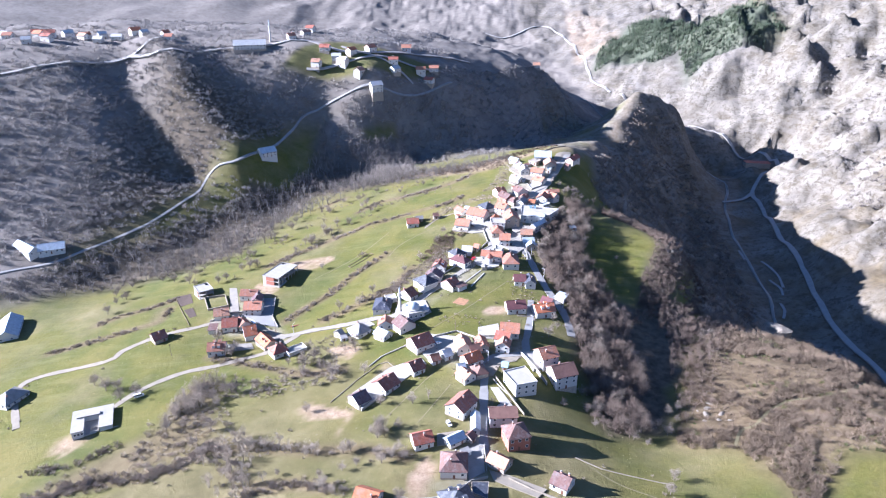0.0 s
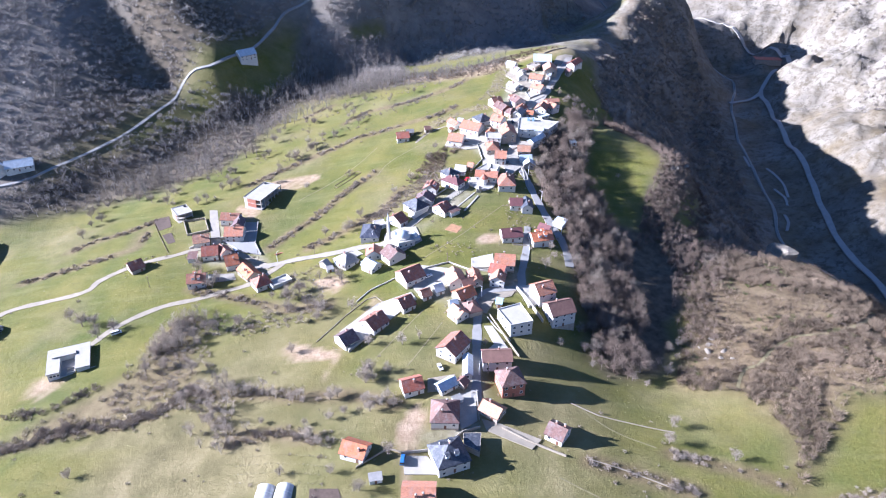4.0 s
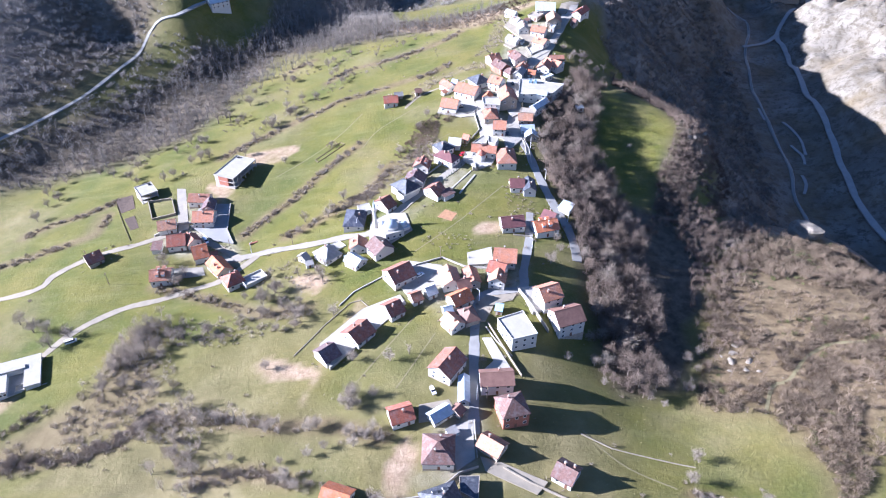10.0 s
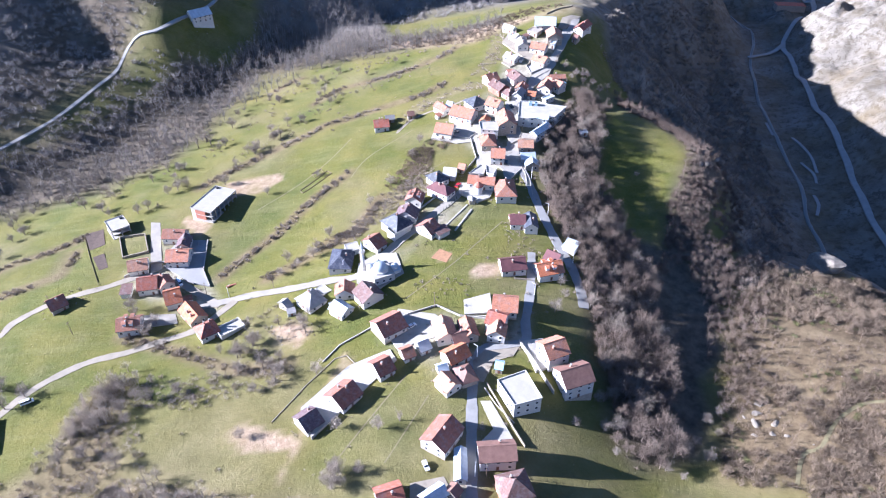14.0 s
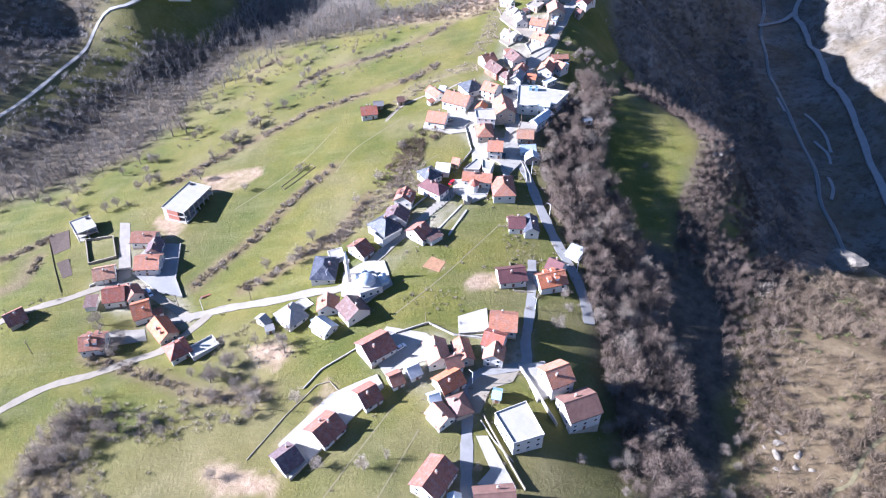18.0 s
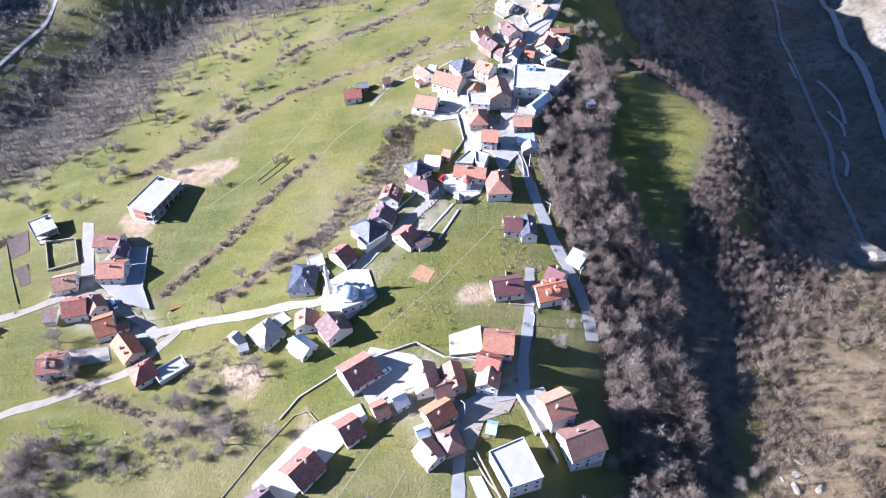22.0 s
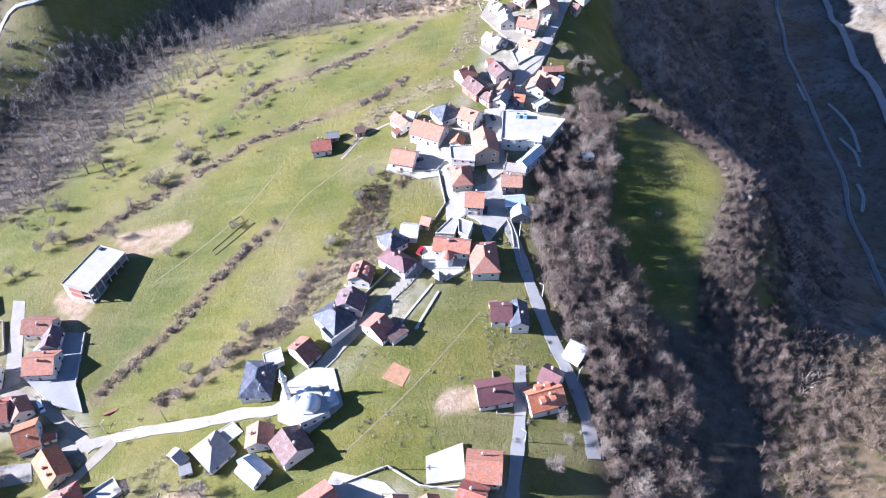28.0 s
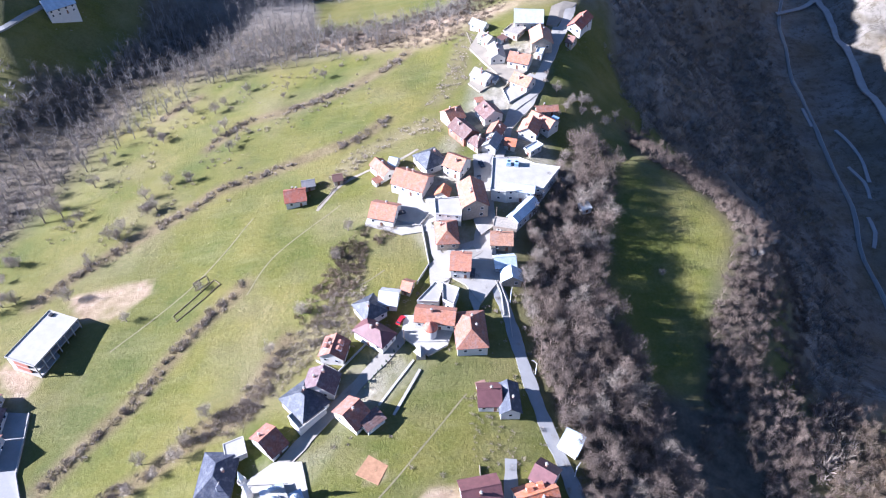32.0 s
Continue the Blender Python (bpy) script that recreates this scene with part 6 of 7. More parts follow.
block("shed", [(437, 968), (470, 963), (471, 976), (438, 981)], 5.0, "long red-roofed works shed in the gorge", "shed", "stone", ROOFS["red"], 0, windows=False)


# ---- yards, steps and walls of the upper village ----
for _c, _m, _l in (([(32, 459), (41, 467), (55, 472), (59, 466), (55, 457), (47, 458), (38, 450), (32, 448)], PAVING, "bright concrete square between the upper houses"),
                   ([(21, 500), (29, 504), (33, 486), (29, 480), (19, 485)], PAVING, "pale concrete forecourt of the orange-roofed house"),
                   ([(56, 514), (62, 518), (60, 490), (60, 478), (53, 472), (51, 481)], PAVING, "pale concrete street beside the car park"),
                   ([(65, 616), (80, 609), (90, 593), (85, 576), (75, 568), (64, 589), (59, 601)], GRAVEL, "stony beige yard between the last houses"),
                   ([(106, 631), (114, 637), (121, 636), (105, 610), (100, 612)], GRAVEL, "pale turning place at the end of the street"),
                   ([(56, 572), (72, 587), (73, 573), (61, 564)], GRAVEL, "grey yard beside a shed"),
                   ([(72, 564), (87, 576), (93, 572), (86, 563), (74, 554)], CONCRETE, "white concrete terrace below the street"),
                   ([(47, 455), (52, 457), (58, 455), (53, 447), (48, 434), (46, 442)], PAVING, "pale parking place above the lane")):
    yard("paved_yard", _c, _m, _l, 0.6, 0.22)
strip("village_lane", [(64, 514), (70, 530), (73, 544), (77, 552), (89, 563), (93, 576), (100, 593), (105, 610)], 3.4, PAVING, "pale concrete lane between the upper houses", 0.42)
strip("field_path", [(-14, 498), (-5, 511), (7, 518), (20, 522), (30, 528)], 1.3, GRAVEL, "stony path from the fields to the upper houses", 0.12, category="path")
for _ln, _h, _m, _l in (([(18, 481), (30, 480), (32, 459), (27, 450)], 1.1, CONCRETE, "white garden wall along the side lane"), ([(58, 449), (60, 439), (60, 425)], 0.9, CONCRETE, "pale parapet of the outer lane"),
                        ([(59, 619), (61, 600)], 0.5, STRAW, "dry stone wall at the edge of the fields"), ([(64, 589), (75, 568), (72, 564)], 1.2, STRAW, "rubble wall below the stony yard"),
                        ([(33, 486), (29, 480), (19, 485)], 1.0, CONCRETE, "white parapet of the forecourt"), ([(-14, 500), (-5, 513)], 0.4, STRAW, "tumbled stone wall beside the field path"),
                        ([(86, 563), (74, 554), (72, 564)], 1.1, CONCRETE, "white terrace parapet"), ([(-9, 421), (-1, 415), (11, 428)], 1.0, CONCRETE, "white terrace wall behind the slate-roofed house"),
                        ([(44, 378), (44, 362), (52, 361)], 0.8, STRAW, "low stone wall round a dug-over plot"), ([(21, 338), (33, 338)], 1.0, CONCRETE, "white parapet of the terrace"),
                        ([(96, 641), (106, 650), (118, 654)], 1.0, STRAW, "rubble wall at the turning place")):
    wall_line(_ln, _h, 0.3, _m, _l)


def shed(x, y, turn, w, d, h, roof, label):
    """A small lean-to shed: board walls, a tilted sheet roof and a door."""
    base = tagged(new("shed"), label, "shed")
    base.matrix_world = pose(x, y, up(x, y), 0, 0, turn)
    part("wall", Shell().add([(-w, -d, -0.8), (w, -d, -0.8), (w, d, -0.8), (-w, d, -0.8), (-w, -d, h), (w, -d, h), (w, d, h + 0.5), (-w, d, h + 0.5)], [(0, 1, 5, 4), (1, 2, 6, 5), (2, 3, 7, 6), (3, 0, 4, 7), (4, 5, 6, 7)]), WALLS["pale"], base)
    part("roof_sheet", Shell().slab([(-w - 0.25, -d - 0.3, h + 0.02), (w + 0.25, -d - 0.3, h + 0.02), (w + 0.25, d + 0.3, h + 0.62), (-w - 0.25, d + 0.3, h + 0.62)], 0.08), ROOFS[roof], base)
    dr = part("door", DOOR, None, base, "dark wooden door")
    dr.matrix_local = pose(0, -d - 0.02, 0.0)


for _x, _y, _a, _w, _d, _r, _l in ((98, 488, 20, 2.2, 1.8, "pale", "small pale shed hidden in the slope wood"), (68, 572, -30, 2.4, 1.8, "grey", "grey lean-to shed beside the stony yard"), (76, 603, 40, 2.2, 1.6, "brown", "brown-roofed garden shed between houses"),
                               (94, 543, 60, 2.0, 1.3, "blue", "little blue-roofed shed on the bank"), (60, 556, 15, 2.0, 1.5, "redbrown", "small red-tiled outhouse below houses"), (45, 512, 10, 2.2, 1.6, "orange", "orange-tiled lean-to in a courtyard"),
                               (38, 497, 5, 2.0, 1.4, "grey", "grey lean-to against the house"), (12, 509, 35, 1.9, 1.5, "redbrown", "small tiled hut beside the field path"), (-38, 352, 30, 2.0, 1.5, "pale", "pale-roofed lean-to behind the mosque"),
                               (-58, 352, 20, 1.8, 1.4, "grey", "grey shed beside rubble"), (-128, 410, -30, 2.2, 1.6, "grey", "grey lean-to in the hamlet"), (-112, 372, 20, 2.0, 1.5, "redbrown", "small tiled outhouse in the hamlet"),
                               (10, 246, 30, 2.0, 1.5, "grey", "grey shed beside the lane"), (47, 404, -80, 2.0, 1.4, "brown", "brown-roofed garden shed above the lane"), (-22, 208, 10, 2.4, 1.6, "grey", "grey shed under bare trees")):
    shed(_x, _y, _a, _w, _d, 2.0, _r, _l)

for _c, _m, _l in (([(-150.6, 438.9), (-144.9, 437.6), (-132.1, 396.9), (-137.1, 393.7)], LANE, "pale paved passage between the hamlet houses"), ([(-132.2, 362.8), (-115.8, 363.2), (-112.7, 356.1), (-128.5, 354.4)], LANE, "pale forecourt of a hamlet house"),
                   ([(-12.3, 218.6), (-2.4, 218.2), (2.7, 209.5), (-11.1, 209.9)], PAVING, "grey paved yard of the slate-roofed house"), ([(8.8, 249.6), (17.8, 252.2), (18, 235.4), (11.2, 230.6)], PAVING, "grey paved terrace beside the lane"),
                   ([(19.9, 236.6), (27.4, 234.2), (43.4, 226.2), (39.1, 221.4), (21.5, 230.5)], GRAVEL, "pale gravel drive below the houses"), ([(-2.8, 260), (9.1, 262.2), (12.9, 253.6), (-2.7, 251.5)], GRAVEL, "beige earth yard with sheds")):
    yard("paved_yard", _c, _m, _l, 0.6, 0.18)
wall_line([(-165, 428), (-150.5, 427.7), (-143.7, 411.7), (-156.4, 408.7), (-165, 428)], 1.4, 0.5, STRAW, "roofless stone walls of a ruined barn", "ruin", "ruin")
wall_line([(-12.3, 219.5), (2, 221), (12, 229.5), (19, 232)], 1.3, 0.3, CONCRETE, "white yard wall between the houses")
wall_line([(-30, 214), (-18, 222), (-12.5, 220)], 0.8, 0.35, STRAW, "stone garden wall under the bare trees")
wall_line([(18.5, 252), (18.8, 236)], 0.9, 0.25, CONCRETE, "white parapet along the lane")
wall_line([(26, 300), (30, 292), (36, 284)], 0.6, 0.3, CONCRETE, "white kerb wall of the sloping drive")

block("terrace", [(-37, 392), (-31, 394.5), (-29, 388.5), (-35, 386)], 3.0, "white flat roof beside the navy-roofed house", "terrace", windows=False, parapet=0.2)


# ---- bare trees, scrub and hedges ----
def tree_shape(seed, height, spread, limbs=7, shoots=420, blade=0.07, low=0.25):
    """Corners and triangles of a bare tree: (trunk and limbs), (twigs)."""
    rng = random.Random(seed)
    wv, wf, tv, tf = [], [], [], []

    def stick(a, b, r0, r1, sides=4):
        ax = (b - a).normalized()
        u = ax.orthogonal().normalized()
        w = ax.cross(u)
        n = len(wv)
        for p, r in ((a, r0), (b, r1)):
            wv.extend(tuple(p + r * (math.cos(6.283 * k / sides) * u + math.sin(6.283 * k / sides) * w)) for k in range(sides))
        for k in range(sides):
            k2 = (k + 1) % sides
            wf.extend([(n + k, n + k2, n + sides + k2), (n + k, n + sides + k2, n + sides + k)])

    tips = []
    trunk_top = Vector((rng.uniform(-0.3, 0.3), rng.uniform(-0.3, 0.3), height * 0.5))
    stick(Vector((0, 0, -0.6)), trunk_top * 0.5, 0.028 * height, 0.02 * height, 6)
    stick(trunk_top * 0.5, trunk_top, 0.02 * height, 0.012 * height, 5)
    for k in range(limbs):
        a0 = trunk_top * (low / 0.5 + (1 - low / 0.5) * k / (limbs - 1))
        ang = k * 2.4 + rng.uniform(-0.5, 0.5)
        rise = rng.uniform(0.5, 1.0) if k < limbs - 1 else 2.2
        out = Vector((math.cos(ang), math.sin(ang), rise)).normalized()
        reach = spread * rng.uniform(0.55, 0.8) if k < limbs - 1 else height * 0.4
        mid = a0 + out * reach * 0.55 + Vector((0, 0, 0.05 * height))
        end = mid + (out + Vector((rng.uniform(-0.4, 0.4), rng.uniform(-0.4, 0.4), 0.35))).normalized() * reach * 0.6
        stick(a0, mid, 0.010 * height, 0.006 * height)
        stick(mid, end, 0.006 * height, 0.003 * height, 3)
        tips += [(a0 + (mid - a0) * 0.6, mid), (mid, end), (mid, end), (end, end)]
    for i in range(shoots):
        a, b = rng.choice(tips)
        p = a + (b - a) * rng.random() + Vector((rng.gauss(0, 1), rng.gauss(0, 1), rng.gauss(0, 0.7))) * spread * 0.16
        d = Vector((rng.gauss(0, 1), rng.gauss(0, 1), rng.gauss(0.5, 0.8)))
        c = p - Vector((0, 0, height * 0.45))
        d = (d.normalized() + 0.6 * c.normalized()).normalized()
        ln = spread * rng.uniform(0.15, 0.5)
        q = p + d * ln
        q.z = max(q.z, 0.3)
        side = d.cross(Vector((rng.gauss(0, 1), rng.gauss(0, 1), rng.gauss(0, 1)))).normalized() * blade * rng.uniform(0.6, 1.4)
        mid = p + (q - p) * 0.55 + Vector((rng.gauss(0, 1), rng.gauss(0, 1), rng.gauss(0, 1))) * ln * 0.08
        n = len(tv)
        tv.extend([tuple(p - side * 0.6), tuple(p + side * 0.6), tuple(mid + side), tuple(mid - side * 0.4), tuple(q)])
        tf.extend([(n, n + 1, n + 2), (n + 3, n + 2, n + 4)])
    return (np.array(wv), np.array(wf)), (np.array(tv), np.array(tf))


def bush_shape(seed, size, shoots=90, blade=0.10):
    """A scrubby bush: shoots fanning from the ground."""
    rng = random.Random(seed)
    v, f = [], []
    for i in range(shoots):
        ang, out = rng.uniform(0, 6.283), rng.random() ** 0.6
        p = Vector((math.cos(ang) * out * size * 0.35, math.sin(ang) * out * size * 0.35, rng.uniform(0, 0.35) * size))
        d = Vector((math.cos(ang) * out + rng.gauss(0, 0.4), math.sin(ang) * out + rng.gauss(0, 0.4), 0.9 + rng.gauss(0, 0.35))).normalized()
        q = p + d * size * rng.uniform(0.3, 0.6)
        q.z = max(0.05, q.z)
        s = d.orthogonal().normalized()
        s = (Matrix.Rotation(rng.uniform(0, 6.283), 3, d) @ s) * blade * rng.uniform(0.6, 1.5)
        n = len(v)
        v.extend([tuple(p - s), tuple(p + s), tuple(q)])
        f.append((n, n + 1, n + 2))
    return np.array(v), np.array(f)


def clear_of_road(x, y):
    return (by_line(x, y, VALLEY_ROAD) > 5.5) & (np.maximum.reduce([inside(x, y, p, 4) for p in GLADES]) < 0.5)


def scatter(rng, poly, count, keep=None):
    """Even random points inside a polygon."""
    p = np.array(poly, float)
    lo, hi = p.min(0), p.max(0)
    out = np.zeros((0, 2))
    while len(out) < count:
        q = lo + (hi - lo) * rng.random((count * 3, 2))
        q = q[inside(q[:, 0], q[:, 1], poly) > 0.5]
        if keep is not None:
            q = q[keep(q[:, 0], q[:, 1])]
        if len(q) == 0:
            break
        out = np.concatenate([out, q])
    return out[:count]


def spaced(rng, poly, gap, tries=6000):
    """Random points inside a polygon, no two nearer than the gap."""
    out = []
    for q in scatter(rng, poly, tries):
        if all((q[0] - o[0]) ** 2 + (q[1] - o[1]) ** 2 > gap * gap for o in out):
            out.append(q)
    return np.array(out)


def along(rng, line, count, spread):
    """Random points along a line."""
    pts = np.array(smooth_line(line, 1.0))
    i = rng.integers(0, len(pts), count)
    return pts[i] + rng.normal(0, spread, (count, 2))


def massed(name, shapes, spots, scale, material, label, category, rng, sink=0.15):
    """Many plants joined into one mesh."""
    vs, fs, n = [], [], 0
    z = ups(spots[:, 0], spots[:, 1])
    for k, ((x, y), h) in enumerate(zip(spots, z)):
        v, f = shapes[int(rng.integers(len(shapes)))]
        a, s = rng.uniform(0, 6.283), rng.uniform(*scale)
        c, d = math.cos(a) * s, math.sin(a) * s
        q = np.stack([v[:, 0] * c - v[:, 1] * d + x, v[:, 0] * d + v[:, 1] * c + y, v[:, 2] * s * rng.uniform(0.85, 1.15) + h - sink], 1)
        vs.append(q)
        fs.append(f + n)
        n += len(v)
    return tagged(new(name, tri_mesh(name, np.concatenate(vs), np.concatenate(fs), material)), label, category, kind="stuff")


def joined(shape):
    (wv, wf), (tv, tf) = shape
    return np.concatenate([wv, tv]), np.concatenate([wf, tf + len(wv)])


PLANTS = np.random.default_rng(11)
BIG = [tree_shape(s, 9.5, 3.7, 9, 950, 0.066) for s in range(6)]
SLIM = [tree_shape(40 + s, 11.0, 2.6, 8, 420, 0.07) for s in range(3)]
LIGHT = [joined(tree_shape(80 + s, 9.0, 3.3, 7, 240, 0.075)) for s in range(5)]
BANDS = [joined(tree_shape(90 + s, 8.6, 3.0, 6, 170, 0.06)) for s in range(7)]
THIN = [bush_shape(160 + s, 3.0, 24, 0.11) for s in range(4)]
FARS = [bush_shape(120 + s, 7.0, 30, 0.2) for s in range(8)]
BUSH = [bush_shape(140 + s, 2.7, 92, 0.044) for s in range(8)]
BRUSH = [bush_shape(180 + s, 2.3, 52, 0.038) for s in range(8)]



def pine_shape(seed, h=9.0, whorls=6):
    """A conifer: drooping sprays in whorls round a stem."""
    rng = random.Random(seed)
    v, f = [(0.12, 0, 0), (-0.06, 0.1, 0), (-0.06, -0.1, 0), (0, 0, h)], [(0, 1, 3), (1, 2, 3), (2, 0, 3)]
    for k in range(whorls):
        z, r = h * (0.15 + 0.82 * k / whorls), 2.0 * (1 - k / whorls) + 0.25
        for j in range(8):
            a = j * 0.785 + k * 0.4 + rng.uniform(-0.2, 0.2)
            q, n = r * rng.uniform(0.8, 1.15), len(v)
            v.extend([(0, 0, z + 0.5), (q * math.cos(a - 0.35), q * math.sin(a - 0.35), z - 0.35), (q * math.cos(a + 0.35), q * math.sin(a + 0.35), z - 0.35)])
            f.append((n, n + 1, n + 2))
    return np.array(v), np.array(f)


PINES = [pine_shape(200 + s) for s in range(3)]
TUFT = [bush_shape(220 + s, 0.55, 7, 0.07) for s in range(4)]
TREES = []
for _i, (_w, _t) in enumerate(BIG + SLIM):
    TREES.append((tri_mesh("bare_tree", *_w, BARK), tri_mesh("crown", *_t, TWIG), tri_mesh("crown", *_t, TWIG_RED)))


PALE_CROWNS = [tri_mesh("crown", *_t, TWIG_PALE) for _w, _t in BIG]


def tree(x, y, size=1.0, shape=0, red=False, label="leafless tree with a rounded grey-brown crown of bare twigs", group=""):
    w, t, tr = TREES[shape % len(TREES)]
    ob = tagged(new("bare_tree", w), label, "tree", group)
    ob.matrix_world = pose(x, y, up(x, y) - 0.1, 0, 0, (x * 37 + y * 91) % 360) @ Matrix.Diagonal((1.25 * size, 1.25 * size, size, 1.0))
    part("crown", tr if red else t, None, ob)
    return ob


BRINK = [(74, 300), (79, 300), (84, 340), (88, 380), (84, 420), (80, 450), (80, 470), (72, 462), (67, 446), (67, 429), (68, 410), (71, 398), (76, 387), (77, 356), (77, 336), (80, 312)]
KNOLL_TRACK = [(240, 330), (218, 308), (196, 298), (180, 298), (166, 291), (153, 278), (145, 275), (137, 262)]
# trees of the shaded slope nearest the houses, each by itself
_p = spaced(PLANTS, GULLY_WOOD, 5.2)
PLANTS.shuffle(_p)
for _k, (_x, _y) in enumerate(_p[:150]):
    tree(_x, _y, float(PLANTS.uniform(0.6, 0.9) if _x < 84 or (_y > 470 and _x < 97) else PLANTS.uniform(0.9, 1.4)), int(PLANTS.integers(6)), _k % 4 != 0, "bare brown woodland tree on the shaded slope below the lane", "trees of the slope wood")
massed("slope_tall_wood", [joined(b) for b in BIG], _p[150:], (0.65, 1.0), TWIG_RED, "tall bare brown trees packed on the shaded slope", "wood", PLANTS)
massed("slope_wood", LIGHT, scatter(PLANTS, GULLY_WOOD, 90), (0.4, 0.75), TWIG_RED, "young leafless trees on the steep shaded slope", "wood", PLANTS)
massed("brink_wood", LIGHT, spaced(PLANTS, BRINK, 4.2), (0.6, 1.0), TWIG_RED, "dense leafless trees along the brink below the lane", "wood", PLANTS)
massed("slope_underwood", BRUSH, np.concatenate([scatter(PLANTS, GULLY_WOOD, 420), scatter(PLANTS, BRINK, 300)]), (0.6, 1.4), TWIG_RED, "bare brown undergrowth below the trees", "undergrowth", PLANTS)
RIM_SLOPES = [[(137, 365), (165, 405), (172, 400), (160, 350), (140, 300), (122, 285), (128, 330)], [(138, 340), (150, 365), (165, 400), (195, 425), (215, 428), (190, 395), (165, 355), (148, 335)]]
massed("rim_wood", LIGHT, np.concatenate([spaced(PLANTS, RIM_WOOD, 3.3)] + [spaced(PLANTS, _q, 5.0) for _q in RIM_SLOPES]), (0.4, 0.8), TWIG_RED, "leafless trees along the rim of the sunken meadow", "wood", PLANTS)
massed("valley_wood", BANDS, np.concatenate([spaced(PLANTS, VALLEY_WOOD, 6.2), scatter(PLANTS, VALLEY_EDGE, 190), scatter(PLANTS, STREAM_WOOD, 260, clear_of_road)]), (0.7, 1.35), TWIG_DUSK, "grey leafless trees along the stream below the fields", "wood", PLANTS)
massed("vale_wood", BANDS, spaced(PLANTS, VALE, 5.2), (0.7, 1.3), TWIG_DUSK, "grey leafless wood in the shaded dip below the meadows", "wood", PLANTS)
massed("hill_wood", FARS, np.concatenate([scatter(PLANTS, FAR_HILL, 10000, clear_of_road), scatter(PLANTS, [(-67, 717), (45, 734), (123, 806), (224, 1042), (112, 941), (11, 868), (-45, 802), (-123, 773), (-112, 717)], 1300, clear_of_road),
       scatter(PLANTS, [(-426, 431), (-325, 448), (-269, 487), (-213, 560), (-168, 627), (-213, 644), (-241, 594), (-293, 502), (-370, 465)], 360, clear_of_road),
       scatter(PLANTS, [(-1400, 700), (-500, 930), (-60, 960), (120, 1110), (-100, 1180), (-500, 1120), (-1300, 1000)], 2600), scatter(PLANTS, [(-560, 700), (-420, 760), (-340, 800), (-240, 850), (-60, 880), (40, 960), (-100, 940), (-300, 930), (-520, 930)], 900)]), (0.4, 0.95), TWIG_FAR, "grey leafless forest covering the far hillside", "forest", PLANTS)
massed("knoll_scrub", BRUSH, scatter(PLANTS, KNOLL, 3000, lambda x, y: (bumps(x, y, 14, 2.0) > -0.35) & (by_line(x, y, KNOLL_TRACK) > 1.2) & (np.hypot(x - 233, y - 421) > 17)), (0.4, 1.3), SCRUB, "brown leafless scrub on the rocky knoll", "scrub", PLANTS)
massed("knoll_thicket", BUSH, scatter(PLANTS, KNOLL, 3000, lambda x, y: (grain(x, y, 22, 3, 7) > -0.06) & (by_line(x, y, KNOLL_TRACK) > 2.0) & (np.hypot(x - 233, y - 421) > 17)), (0.9, 2.1), SCRUB, "taller grey-brown thickets on the knoll", "scrub", PLANTS)
massed("knoll_trees", BANDS, scatter(PLANTS, KNOLL, 760, lambda x, y: (grain(x, y, 34, 3, 5) > 0.0) & (by_line(x, y, KNOLL_TRACK) > 4) & (np.hypot(x - 233, y - 421) > 17)), (0.35, 0.72), SCRUB, "leafless small trees in the scrub of the knoll", "wood", PLANTS)
massed("knoll_green_shrubs", BUSH, scatter(PLANTS, KNOLL, 420, lambda x, y: grain(x, y, 30, 2, 3) > 0.06), (0.45, 1.1), OLIVE, "yellow-green shrubs among the scrub", "scrub", PLANTS)
massed("cliff_wood", THIN, scatter(PLANTS, GORGE_SIDE, 3200, lambda x, y: bumps(x, y, 30, 6.0) > -0.6), (0.9, 2.2), TWIG, "dark leafless wood clinging to the gorge wall", "wood", PLANTS)
massed("gorge_scrub", THIN, np.concatenate([scatter(PLANTS, GORGE_SIDE, 900), scatter(PLANTS, PALE_SIDE, 4600, lambda x, y: grain(x, y, 60, 3, 4) > -0.1)]), (0.8, 2.1), TWIG_DUSK, "sparse dry scrub on the gorge slopes", "scrub", PLANTS)
massed("pine_wood", PINES, scatter(PLANTS, PINE_WOOD, 3600, lambda x, y: grain(x, y, 70, 3, 1) > -0.45), (0.5, 1.0), EVERGREEN, "dark pine plantation on the far mountain", "forest", PLANTS)

# hedges between the meadows
for _h in HEDGES:
    _n = int(sum(math.dist(a, b) for a, b in zip(_h, _h[1:])) * 1.7)
    _q = along(PLANTS, _h, _n, 1.5)
    _q = _q[bumps(_q[:, 0], _q[:, 1], 9, 1.5) > -0.25]
    massed("hedge", BUSH, _q, (0.2, 1.15), TWIG, "leafless grey-brown hedge between the meadows", "hedge", PLANTS)
massed("brow_scrub", BUSH, np.concatenate([scatter(PLANTS, LEFT_BROW, 70), along(PLANTS, [(-127, 320), (-131, 313), (-135, 300), (-139, 291)], 90, 2.5), along(PLANTS, [(-107, 264), (-102, 258), (-94, 245), (-87, 233)], 60, 3.0)]), (0.4, 1.3), TWIG_PALE, "pale leafless scrub on the bank below the villa", "scrub", PLANTS)
massed("brow_trees", LIGHT, np.concatenate([along(PLANTS, [(-127, 320), (-131, 313), (-135, 300), (-139, 291)], 70, 4.5), along(PLANTS, [(-107, 264), (-102, 258), (-94, 245), (-87, 233)], 50, 6.0), along(PLANTS, [(-93, 263), (-78, 260), (-58, 255)], 24, 1.8)]), (0.45, 0.95), TWIG_PALE, "pale leafless small trees on the bank", "wood", PLANTS)
